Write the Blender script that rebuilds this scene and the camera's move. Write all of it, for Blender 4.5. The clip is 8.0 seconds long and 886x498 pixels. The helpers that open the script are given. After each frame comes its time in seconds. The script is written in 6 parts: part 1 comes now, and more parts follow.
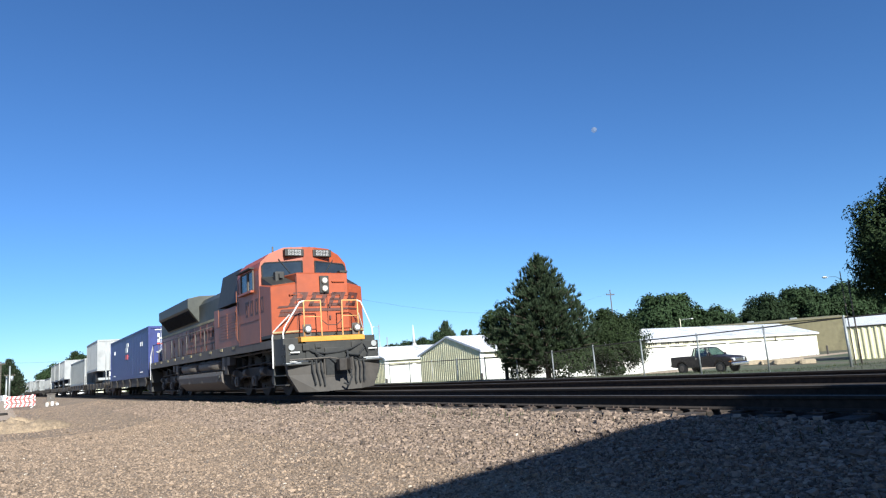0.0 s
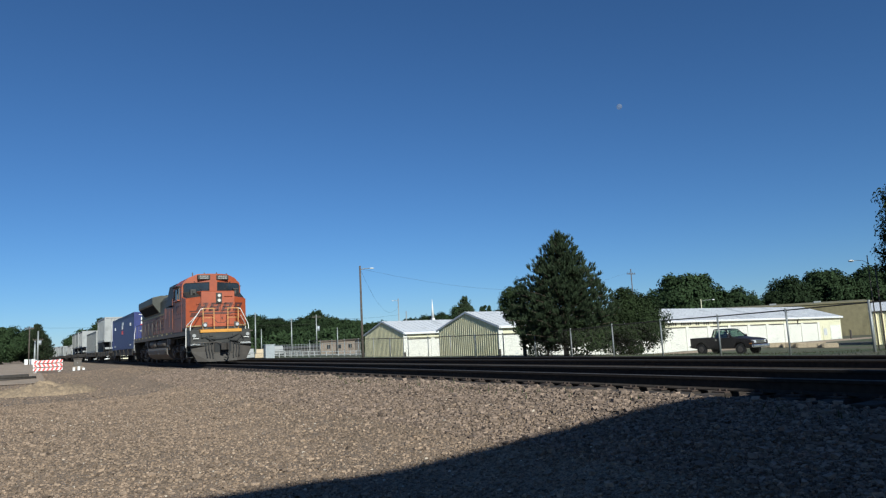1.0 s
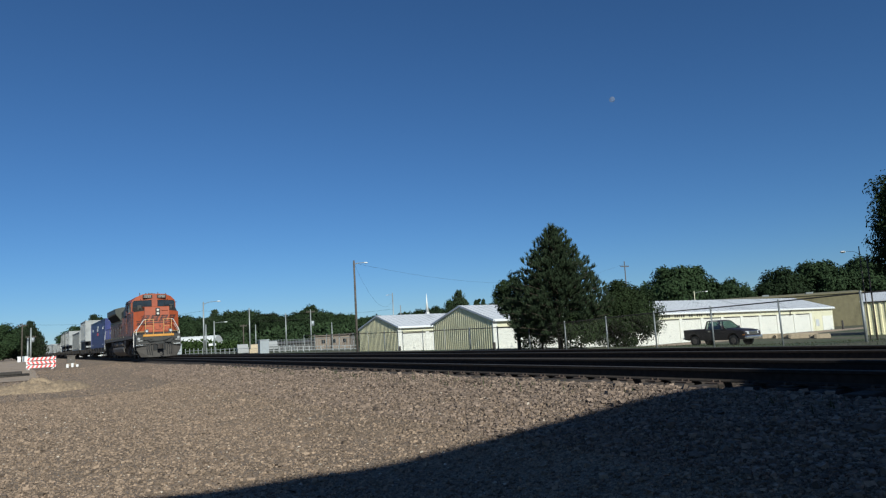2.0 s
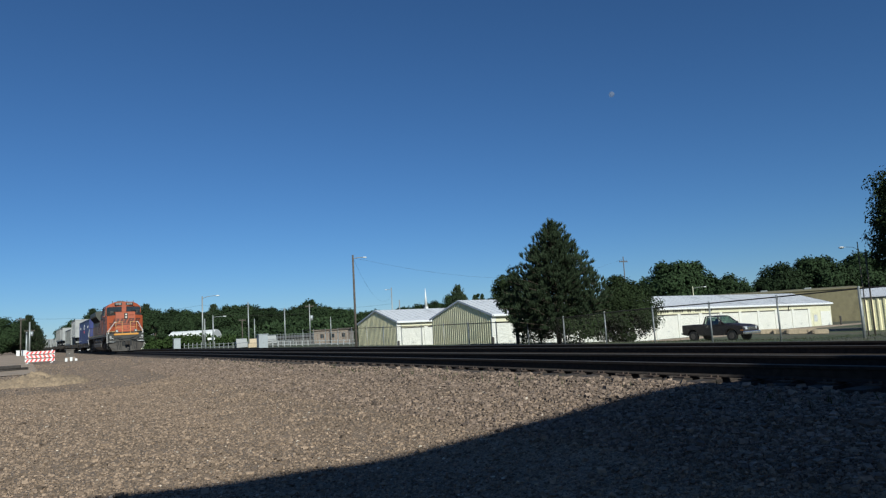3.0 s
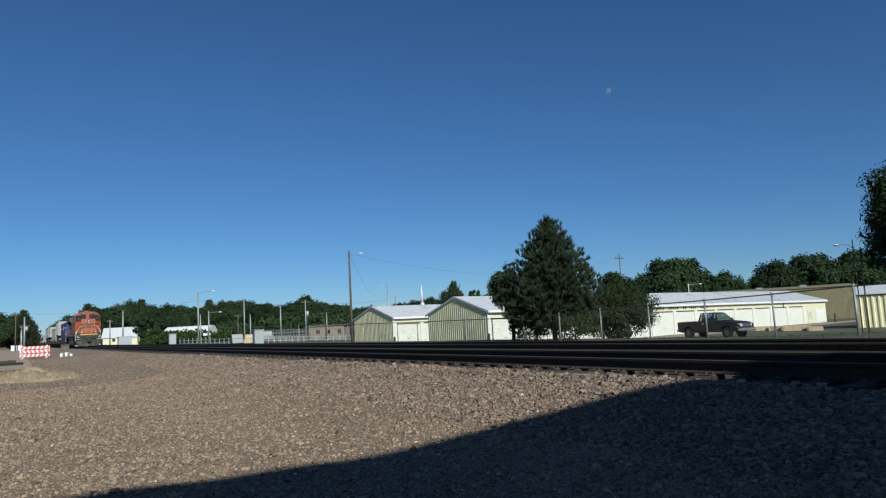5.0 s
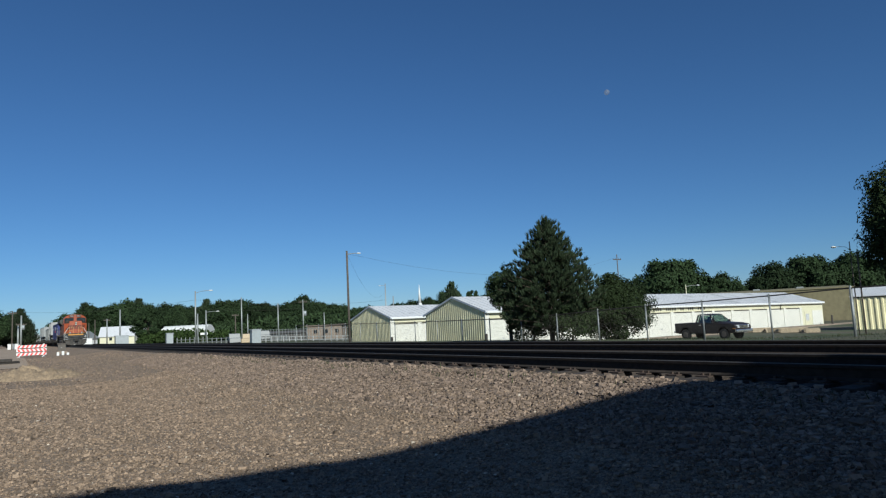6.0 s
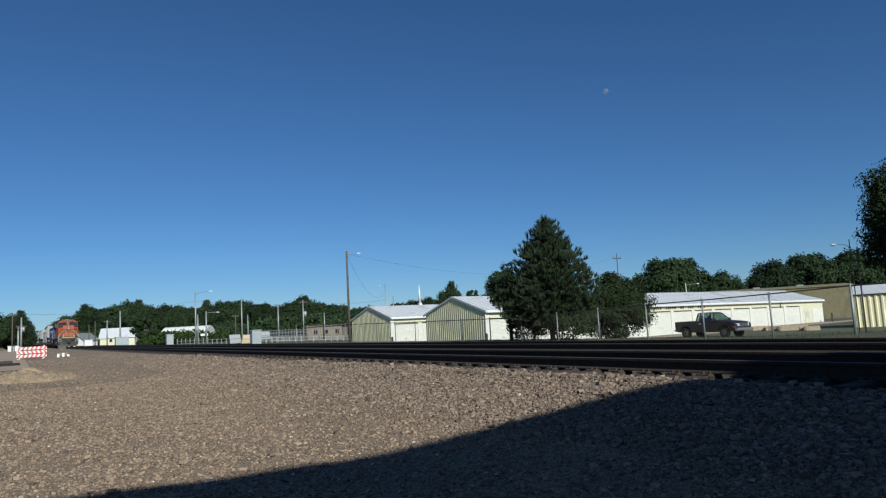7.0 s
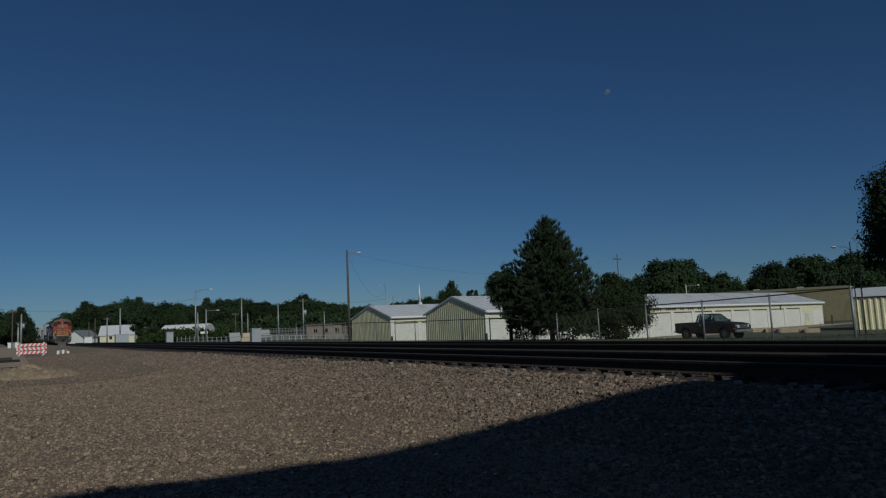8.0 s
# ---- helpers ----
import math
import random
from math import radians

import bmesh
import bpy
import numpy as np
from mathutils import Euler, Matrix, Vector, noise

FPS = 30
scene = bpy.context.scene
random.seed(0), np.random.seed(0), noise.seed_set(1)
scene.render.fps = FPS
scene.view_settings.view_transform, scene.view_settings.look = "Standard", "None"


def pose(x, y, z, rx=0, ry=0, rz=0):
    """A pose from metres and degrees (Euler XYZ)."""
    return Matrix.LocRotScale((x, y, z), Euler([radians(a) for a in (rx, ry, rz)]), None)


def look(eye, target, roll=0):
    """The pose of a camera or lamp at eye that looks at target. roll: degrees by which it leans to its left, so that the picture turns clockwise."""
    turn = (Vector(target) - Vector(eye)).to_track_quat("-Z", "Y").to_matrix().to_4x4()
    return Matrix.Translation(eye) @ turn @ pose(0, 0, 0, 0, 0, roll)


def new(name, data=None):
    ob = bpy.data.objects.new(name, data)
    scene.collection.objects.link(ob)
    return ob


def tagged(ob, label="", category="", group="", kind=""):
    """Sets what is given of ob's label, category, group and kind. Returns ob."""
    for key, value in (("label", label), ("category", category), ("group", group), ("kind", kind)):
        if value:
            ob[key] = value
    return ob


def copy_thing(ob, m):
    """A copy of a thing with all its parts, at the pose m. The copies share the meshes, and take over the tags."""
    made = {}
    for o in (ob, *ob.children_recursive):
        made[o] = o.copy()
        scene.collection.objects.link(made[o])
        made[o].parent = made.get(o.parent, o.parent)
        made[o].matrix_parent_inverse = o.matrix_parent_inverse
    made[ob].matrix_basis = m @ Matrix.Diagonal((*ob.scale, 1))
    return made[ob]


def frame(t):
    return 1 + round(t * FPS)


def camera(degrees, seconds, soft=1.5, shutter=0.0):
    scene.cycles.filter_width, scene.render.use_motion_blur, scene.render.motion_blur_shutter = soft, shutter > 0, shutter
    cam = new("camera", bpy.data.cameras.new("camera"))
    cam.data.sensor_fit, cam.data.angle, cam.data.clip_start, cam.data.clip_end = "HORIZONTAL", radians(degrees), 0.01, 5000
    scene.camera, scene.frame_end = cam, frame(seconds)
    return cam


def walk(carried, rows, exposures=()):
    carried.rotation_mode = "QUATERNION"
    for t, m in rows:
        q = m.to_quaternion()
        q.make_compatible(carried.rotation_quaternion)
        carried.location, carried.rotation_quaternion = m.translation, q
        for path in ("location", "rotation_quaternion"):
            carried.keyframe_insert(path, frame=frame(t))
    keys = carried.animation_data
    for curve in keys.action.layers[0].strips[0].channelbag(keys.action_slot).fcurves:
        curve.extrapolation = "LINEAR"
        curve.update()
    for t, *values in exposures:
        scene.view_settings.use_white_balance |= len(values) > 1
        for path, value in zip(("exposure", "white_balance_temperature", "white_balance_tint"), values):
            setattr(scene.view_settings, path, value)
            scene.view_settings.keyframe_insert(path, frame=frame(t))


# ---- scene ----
# ---------------------------------------------------------------- camera
cam = camera(66.2, 8.0, soft=1.25)
walk(cam, [
    (0.0, pose(0, 0, 1.45, 99.466, 4.250, -32.674)),
    (0.5, pose(0, 0, 1.45, 98.381, 3.165, -31.390)),
    (1.0, pose(0, 0, 1.45, 97.491, 2.876, -31.144)),
    (1.5, pose(0, 0, 1.45, 97.196, 3.278, -31.456)),
    (3.0, pose(0, 0, 1.45, 96.507, 3.229, -31.707)),
    (3.5, pose(0, 0, 1.45, 96.480, 3.260, -31.668)),
    (4.0, pose(0, 0, 1.45, 96.221, 3.202, -31.878)),
    (4.5, pose(0, 0, 1.45, 96.169, 3.177, -31.943)),
    (6.0, pose(0, 0, 1.45, 96.183, 2.843, -32.248)),
    (6.5, pose(0, 0, 1.45, 96.181, 2.976, -32.235)),
    (7.0, pose(0, 0, 1.45, 96.167, 3.130, -32.235)),
    (7.5, pose(0, 0, 1.45, 96.160, 3.071, -32.237)),
    (8.0, pose(0, 0, 1.45, 96.131, 2.732, -32.245)),
], exposures=[(0.0, 1.12, 5320, 6.2), (0.5, 0.62, 5320, 4.6), (1.0, 0.36, 5320, 3.2), (1.5, 0.22, 5320, 2.6), (7.6, 0.14, 5320, 2.6), (8.0, -1.10, 5320, 2.0)])

# ---------------------------------------------------------------- world and sun
SUN_ELEVATION = 30.0
SUN_FROM = 186.5  # compass bearing of the sun, clockwise from +Y
world = bpy.data.worlds.new("sky")
scene.world = world
world.use_nodes = True
wn = world.node_tree.nodes
sky = wn.new("ShaderNodeTexSky")
sky.sky_type = "NISHITA"
sky.sun_disc = False
sky.sun_elevation = radians(SUN_ELEVATION)
sky.sun_rotation = radians(SUN_FROM)
sky.altitude, sky.air_density, sky.dust_density, sky.ozone_density = 1800, 1.05, 0.4, 6.3
wn["Background"].inputs["Strength"].default_value = 0.0555
world.node_tree.links.new(sky.outputs["Color"], wn["Background"].inputs["Color"])
sun = new("sun", bpy.data.lights.new("sun", "SUN"))
sun.data.energy, sun.data.angle, sun.data.color = 5.0, radians(0.6), (1.0, 0.88, 0.70)
sb, se = radians(SUN_FROM), radians(SUN_ELEVATION)
sun_way = Vector((math.sin(sb) * math.cos(se), math.cos(sb) * math.cos(se), math.sin(se)))
sun.matrix_world = look(sun_way * 60, (0, 0, 0))

# ---------------------------------------------------------------- materials
def mat(name, base, rough=0.6, metal=0.0, vary=0.25, grain=8.0, bump=0.0, dark=None, stain=0.0, stain_size=0.6, island=0.0, random_ob=0.0):
    """A painted or natural surface: base colour with fine grain, broad stains and relief."""
    m = bpy.data.materials.new(name)
    m.use_nodes = True
    nt = m.node_tree
    bsdf = nt.nodes["Principled BSDF"]
    bsdf.inputs["Roughness"].default_value, bsdf.inputs["Metallic"].default_value = rough, metal
    tc = nt.nodes.new("ShaderNodeTexCoord")

    def noise_at(scale, detail):
        n = nt.nodes.new("ShaderNodeTexNoise")
        n.inputs["Scale"].default_value, n.inputs["Detail"].default_value = scale, detail
        nt.links.new(tc.outputs["Object"], n.inputs["Vector"])
        return n

    def blend(a, b, fac, kind="MIX"):
        x = nt.nodes.new("ShaderNodeMix")
        x.data_type, x.blend_type = "RGBA", kind
        for src, sock in ((fac, x.inputs[0]), (a, x.inputs[6]), (b, x.inputs[7])):
            if isinstance(src, (float, int)):
                sock.default_value = src
            elif isinstance(src, tuple):
                sock.default_value = (*src, 1.0)
            else:
                nt.links.new(src, sock)
        return x.outputs[2]

    def ramp(src, lo, hi):
        r = nt.nodes.new("ShaderNodeMapRange")
        r.inputs["From Min"].default_value, r.inputs["From Max"].default_value = lo, hi
        nt.links.new(src, r.inputs["Value"])
        return r.outputs["Result"]

    fine = noise_at(grain, 5.0)
    lo = tuple(c * (1 - vary) for c in base)
    hi = tuple(min(1.0, c * (1 + vary)) for c in base)
    colour = blend(lo, hi, ramp(fine.outputs["Fac"], 0.3, 0.7))
    if stain:
        broad = noise_at(stain_size, 4.0)
        colour = blend(colour, dark or tuple(c * 0.45 for c in base), ramp(broad.outputs["Fac"], 0.62 - 0.3 * stain, 0.85))
    if island or random_ob:
        info = nt.nodes.new("ShaderNodeNewGeometry" if island else "ShaderNodeObjectInfo")
        amount = island or random_ob
        r = nt.nodes.new("ShaderNodeMapRange")
        r.inputs["To Min"].default_value, r.inputs["To Max"].default_value = 1 - amount, 1 + amount
        nt.links.new(info.outputs["Random Per Island" if island else "Random"], r.inputs["Value"])
        g = nt.nodes.new("ShaderNodeCombineColor")
        for k in range(3):
            nt.links.new(r.outputs["Result"], g.inputs[k])
        colour = blend(colour, g.outputs["Color"], 1.0, "MULTIPLY")
    nt.links.new(colour, bsdf.inputs["Base Color"])
    if bump:
        b = nt.nodes.new("ShaderNodeBump")
        b.inputs["Strength"].default_value, b.inputs["Distance"].default_value = 0.8, bump
        nt.links.new(fine.outputs["Fac"], b.inputs["Height"])
        nt.links.new(b.outputs["Normal"], bsdf.inputs["Normal"])
    return m


def leaf_mat(name, base, vary=0.35):
    m = mat(name, base, rough=0.8, vary=0.2, grain=3.0, island=vary)
    bsdf = m.node_tree.nodes["Principled BSDF"]
    bsdf.inputs["Specular IOR Level"].default_value = 0.12
    nt = m.node_tree
    info, r = nt.nodes.new("ShaderNodeObjectInfo"), nt.nodes.new("ShaderNodeMapRange")
    r.inputs["To Min"].default_value, r.inputs["To Max"].default_value = 0.72, 1.3
    nt.links.new(info.outputs["Random"], r.inputs["Value"])
    hue = nt.nodes.new("ShaderNodeHueSaturation")
    nt.links.new(bsdf.inputs["Base Color"].links[0].from_socket, hue.inputs["Color"])
    nt.links.new(r.outputs["Result"], hue.inputs["Value"])
    nt.links.new(hue.outputs["Color"], bsdf.inputs["Base Color"])
    return m


def glow(name, colour, strength):
    m = bpy.data.materials.new(name)
    m.use_nodes = True
    b = m.node_tree.nodes["Principled BSDF"]
    b.inputs["Base Color"].default_value = (*[c * 0.4 for c in colour], 1)
    b.inputs["Emission Color"].default_value, b.inputs["Emission Strength"].default_value = (*colour, 1), strength
    return m


def glass_mat(name, tint=(0.02, 0.025, 0.03), rough=0.06):
    m = mat(name, tint, rough=rough, vary=0.3, grain=2.0)
    m.node_tree.nodes["Principled BSDF"].inputs["Specular IOR Level"].default_value = 0.7
    return m


def two_tone(name, a, b, scale, rough=0.9, bump=0.01, grain=30.0, lo=0.42, hi=0.58):
    """Ground of two mixed kinds of matter."""
    m = mat(name, a, rough=rough, vary=0.35, grain=grain, bump=bump)
    nt = m.node_tree
    bsdf = nt.nodes["Principled BSDF"]
    src = bsdf.inputs["Base Color"].links[0].from_socket
    n = nt.nodes.new("ShaderNodeTexNoise")
    n.inputs["Scale"].default_value, n.inputs["Detail"].default_value = scale, 6.0
    tc = nt.nodes["Texture Coordinate"]
    nt.links.new(tc.outputs["Object"], n.inputs["Vector"])
    r = nt.nodes.new("ShaderNodeMapRange")
    r.inputs["From Min"].default_value, r.inputs["From Max"].default_value = lo, hi
    nt.links.new(n.outputs["Fac"], r.inputs["Value"])
    x = nt.nodes.new("ShaderNodeMix")
    x.data_type = "RGBA"
    nt.links.new(r.outputs["Result"], x.inputs[0])
    nt.links.new(src, x.inputs[6])
    x.inputs[7].default_value = (*b, 1)
    nt.links.new(x.outputs[2], bsdf.inputs["Base Color"])
    return m


def pebbled(m):
    """Adds the relief and the mixed tones of small broken stone to a ground material."""
    nt = m.node_tree
    bsdf = nt.nodes["Principled BSDF"]
    src = bsdf.inputs["Base Color"].links[0].from_socket
    tc = nt.nodes["Texture Coordinate"]
    normal = bsdf.inputs["Normal"].links[0].from_socket
    for scale, amount, depth in ((38.0, 0.42, 0.014), (95.0, 0.30, 0.006)):
        v = nt.nodes.new("ShaderNodeTexVoronoi")
        v.inputs["Scale"].default_value = scale
        nt.links.new(tc.outputs["Object"], v.inputs["Vector"])
        sep = nt.nodes.new("ShaderNodeSeparateColor")
        nt.links.new(v.outputs["Color"], sep.inputs["Color"])
        r = nt.nodes.new("ShaderNodeMapRange")
        r.inputs["To Min"].default_value, r.inputs["To Max"].default_value = 1 - amount, 1 + amount
        nt.links.new(sep.outputs["Red"], r.inputs["Value"])
        grey = nt.nodes.new("ShaderNodeCombineColor")
        for k in range(3):
            nt.links.new(r.outputs["Result"], grey.inputs[k])
        x = nt.nodes.new("ShaderNodeMix")
        x.data_type, x.blend_type = "RGBA", "MULTIPLY"
        x.inputs[0].default_value = 1.0
        nt.links.new(src, x.inputs[6])
        nt.links.new(grey.outputs["Color"], x.inputs[7])
        src = x.outputs[2]
        b = nt.nodes.new("ShaderNodeBump")
        b.invert = True
        b.inputs["Strength"].default_value, b.inputs["Distance"].default_value = 0.9, depth
        nt.links.new(v.outputs["Distance"], b.inputs["Height"])
        nt.links.new(normal, b.inputs["Normal"])
        normal = b.outputs["Normal"]
    nt.links.new(src, bsdf.inputs["Base Color"])
    nt.links.new(normal, bsdf.inputs["Normal"])
    return m


M = dict(
    gravel=pebbled(two_tone("gravel", (0.252, 0.181, 0.119), (0.210, 0.153, 0.102), 0.5, bump=0.012, grain=60.0)),
    far_ground=two_tone("far_ground", (0.055, 0.068, 0.026), (0.09, 0.08, 0.05), 0.15, bump=0.03, grain=4.0),
    asphalt=mat("asphalt", (0.34, 0.26, 0.185), rough=0.9, vary=0.2, grain=20, bump=0.004, stain=0.4),
    stone=mat("stone", (0.226, 0.164, 0.113), rough=0.85, vary=0.25, grain=40, bump=0.004, island=0.55),
    ballast=mat("ballast", (0.188, 0.138, 0.102), rough=0.85, vary=0.25, grain=30, bump=0.006, island=0.55),
    pale_stone=mat("pale_stone", (0.46, 0.39, 0.31), rough=0.7, vary=0.2, grain=30, island=0.3),
    dirt=mat("dirt", (0.30, 0.222, 0.14), rough=0.95, vary=0.35, grain=12, bump=0.03, stain=0.4),
    rail_side=mat("rail_side", (0.026, 0.018, 0.013), rough=0.97, vary=0.4, grain=12, stain=0.3),
    rail_top=mat("rail_top", (0.085, 0.075, 0.068), rough=0.7, metal=0.5, vary=0.15, grain=6),
    tie=mat("tie", (0.045, 0.034, 0.027), rough=0.9, vary=0.4, grain=14, bump=0.01, random_ob=0.35),
    plate=mat("plate", (0.06, 0.04, 0.03), rough=0.8, vary=0.4, grain=14),
    orange=mat("orange", (0.295, 0.062, 0.017), rough=0.45, vary=0.10, grain=5, stain=0.4, stain_size=0.7, dark=(0.20, 0.05, 0.022)),
    # darker copy of orange: shade of the loco's sides, with grime stains
    shaded_grimy_orange=mat("shaded_grimy_orange", (0.24, 0.070, 0.027), rough=0.5, vary=0.14, grain=4, stain=0.6, stain_size=0.5, dark=(0.10, 0.040, 0.022)),
    loco_black=mat("loco_black", (0.022, 0.021, 0.018), rough=0.6, vary=0.3, grain=6, stain=0.4, dark=(0.045, 0.038, 0.03)),
    loco_green=mat("loco_green", (0.036, 0.038, 0.029), rough=0.55, vary=0.25, grain=5, stain=0.4, dark=(0.09, 0.08, 0.06)),
    loco_grey=mat("loco_grey", (0.095, 0.081, 0.068), rough=0.7, vary=0.2, grain=6, stain=0.5, stain_size=1.2, dark=(0.10, 0.085, 0.07)),
    plough=mat("plough", (0.050, 0.043, 0.036), rough=0.75, vary=0.2, grain=5, stain=0.6, stain_size=1.4, dark=(0.05, 0.042, 0.034)),
    under=mat("under", (0.038, 0.032, 0.027), rough=0.8, vary=0.35, grain=9, stain=0.4),
    yellow=mat("yellow", (0.52, 0.24, 0.025), rough=0.5, vary=0.12, grain=8, stain=0.3),
    logo_dark=mat("logo_dark", (0.075, 0.026, 0.018), rough=0.6, vary=0.3, grain=6),
    pale_stripe=mat("pale_stripe", (0.30, 0.24, 0.11), rough=0.6, vary=0.25, grain=5, stain=0.5),
    white=mat("white", (0.66, 0.66, 0.64), rough=0.5, vary=0.05, grain=5, stain=0.15, dark=(0.6, 0.58, 0.54)),
    rail_white=mat("rail_white", (0.70, 0.68, 0.64), rough=0.5, vary=0.08, grain=9),
    glass=glass_mat("glass"),
    cab_glass=glass_mat("cab_glass", (0.03, 0.033, 0.035), 0.25),
    lit_lamp=glow("lit_lamp", (1.0, 0.93, 0.78), 0.22),
    lens=glass_mat("lens", (0.50, 0.51, 0.52), 0.12),
    faded_yellow=mat("faded_yellow", (0.52, 0.30, 0.10), rough=0.6, vary=0.2, grain=9, stain=0.4),
    blue=mat("blue", (0.013, 0.023, 0.135), rough=0.5, vary=0.12, grain=4, stain=0.2),
    red=mat("red", (0.62, 0.05, 0.03), rough=0.5, vary=0.1, grain=6),
    barrier_red=mat("barrier_red", (0.68, 0.07, 0.06), rough=0.5, vary=0.1, grain=6),
    trailer=mat("trailer", (0.19, 0.19, 0.18), rough=0.45, metal=0.25, vary=0.1, grain=3, stain=0.3),
    trailer_white=mat("trailer_white", (0.30, 0.30, 0.29), rough=0.5, vary=0.06, grain=3, stain=0.25),
    rubber=mat("rubber", (0.02, 0.02, 0.02), rough=0.85, vary=0.3, grain=12),
    steel=mat("steel", (0.40, 0.41, 0.42), rough=0.45, metal=0.6, vary=0.15, grain=9),
    zinc=mat("zinc", (0.30, 0.31, 0.30), rough=0.5, metal=0.4, vary=0.15, grain=12),
    cabinet=mat("cabinet", (0.34, 0.36, 0.37), rough=0.45, metal=0.3, vary=0.08, grain=3),
    wood=mat("wood", (0.088, 0.072, 0.058), rough=0.9, vary=0.3, grain=7, bump=0.006, stain=0.3),
    pale_wood=mat("pale_wood", (0.45, 0.36, 0.24), rough=0.85, vary=0.25, grain=9),
    cream=mat("cream", (0.60, 0.57, 0.40), rough=0.55, vary=0.06, grain=3, stain=0.15, dark=(0.56, 0.52, 0.36)),
    gable=mat("gable", (0.80, 0.73, 0.45), rough=0.55, vary=0.08, grain=3, stain=0.2, dark=(0.5, 0.47, 0.3)),
    roof_white=mat("roof_white", (0.64, 0.64, 0.65), rough=0.5, metal=0.1, vary=0.06, grain=2, stain=0.2),
    door_white=mat("door_white", (0.64, 0.625, 0.56), rough=0.5, vary=0.04, grain=3),
    olive=mat("olive", (0.185, 0.16, 0.085), rough=0.8, vary=0.12, grain=2, stain=0.25),
    tan=mat("tan", (0.24, 0.19, 0.145), rough=0.85, vary=0.15, grain=3, stain=0.2),
    roof_dark=mat("roof_dark", (0.09, 0.085, 0.08), rough=0.85, vary=0.25, grain=4),
    truck=mat("truck", (0.014, 0.009, 0.010), rough=0.42, vary=0.2, grain=4),
    chrome=mat("chrome", (0.62, 0.62, 0.64), rough=0.2, metal=0.9, vary=0.08, grain=6),
    amber=mat("amber", (0.6, 0.22, 0.02), rough=0.3, vary=0.1, grain=6),
    bark=mat("bark", (0.095, 0.072, 0.052), rough=0.95, vary=0.4, grain=12, bump=0.02),
    leaf=leaf_mat("leaf", (0.040, 0.074, 0.018)),
    leaf_far=leaf_mat("leaf_far", (0.025, 0.040, 0.016)),
    leaf_dark=leaf_mat("leaf_dark", (0.033, 0.049, 0.018)),
    needle=leaf_mat("needle", (0.031, 0.044, 0.022)),
    ivy=leaf_mat("ivy", (0.030, 0.048, 0.013)),
    grass=leaf_mat("grass", (0.036, 0.046, 0.018)),
    moon=None,
)
moon_mat = bpy.data.materials.new("moon")
moon_mat.use_nodes = True
_n = moon_mat.node_tree
_d = _n.nodes["Principled BSDF"]
_d.inputs["Base Color"].default_value, _d.inputs["Roughness"].default_value = (0.33, 0.33, 0.33, 1), 1.0
_t, _x = _n.nodes.new("ShaderNodeBsdfTransparent"), _n.nodes.new("ShaderNodeMixShader")
_tx = _n.nodes.new("ShaderNodeTexNoise")
_tx.inputs["Scale"].default_value = 0.12
_mr = _n.nodes.new("ShaderNodeMapRange")
_mr.inputs["To Min"].default_value, _mr.inputs["To Max"].default_value = 0.05, 0.5
_n.links.new(_tx.outputs["Fac"], _mr.inputs["Value"])
_n.links.new(_mr.outputs["Result"], _x.inputs[0])
_n.links.new(_t.outputs[0], _x.inputs[1])
_n.links.new(_d.outputs[0], _x.inputs[2])
_n.links.new(_x.outputs[0], _n.nodes["Material Output"].inputs["Surface"])
M["moon"] = moon_mat


# ---------------------------------------------------------------- mesh helpers
def box(bm, x0, x1, y0, y1, z0, z1, bevel=0.0):
    v = [bm.verts.new(p) for p in ((x0, y0, z0), (x1, y0, z0), (x1, y1, z0), (x0, y1, z0), (x0, y0, z1), (x1, y0, z1), (x1, y1, z1), (x0, y1, z1))]
    fs = [bm.faces.new([v[i] for i in q]) for q in ((3, 2, 1, 0), (4, 5, 6, 7), (0, 1, 5, 4), (1, 2, 6, 5), (2, 3, 7, 6), (3, 0, 4, 7))]
    if bevel:
        es = list({e for f in fs for e in f.edges})
        bmesh.ops.bevel(bm, geom=es, offset=bevel, segments=2, profile=0.6, affect="EDGES")
    return bm


def prism(bm, profile, axis, a, b, bevel=0.0):
    """Sweeps a closed profile along an axis from a to b. The profile's two numbers are the other two axes in x, y, z order."""
    def at(p, s):
        return {"x": (s, p[0], p[1]), "y": (p[0], s, p[1]), "z": (p[0], p[1], s)}[axis]
    lo, hi = [bm.verts.new(at(p, a)) for p in profile], [bm.verts.new(at(p, b)) for p in profile]
    n = len(profile)
    fs = [bm.faces.new(lo), bm.faces.new(hi[::-1])]
    for i in range(n):
        fs.append(bm.faces.new((lo[i], hi[i], hi[(i + 1) % n], lo[(i + 1) % n])))
    bmesh.ops.recalc_face_normals(bm, faces=fs)
    if bevel:
        bmesh.ops.bevel(bm, geom=list({e for f in fs for e in f.edges}), offset=bevel, segments=2, profile=0.6, affect="EDGES")
    return bm


def rod(bm, p0, p1, r0, r1=None, n=8):
    r1 = r0 if r1 is None else r1
    p0, p1 = Vector(p0), Vector(p1)
    q = (p1 - p0).to_track_quat("Z", "Y")
    rings = []
    for p, r in ((p0, r0), (p1, r1)):
        rings.append([bm.verts.new(p + q @ Vector((math.cos(k * math.tau / n) * r, math.sin(k * math.tau / n) * r, 0))) for k in range(n)])
    for k in range(n):
        f = bm.faces.new((rings[0][k], rings[0][(k + 1) % n], rings[1][(k + 1) % n], rings[1][k]))
        f.smooth = n > 6
    bm.faces.new(rings[0][::-1])
    bm.faces.new(rings[1])
    return bm


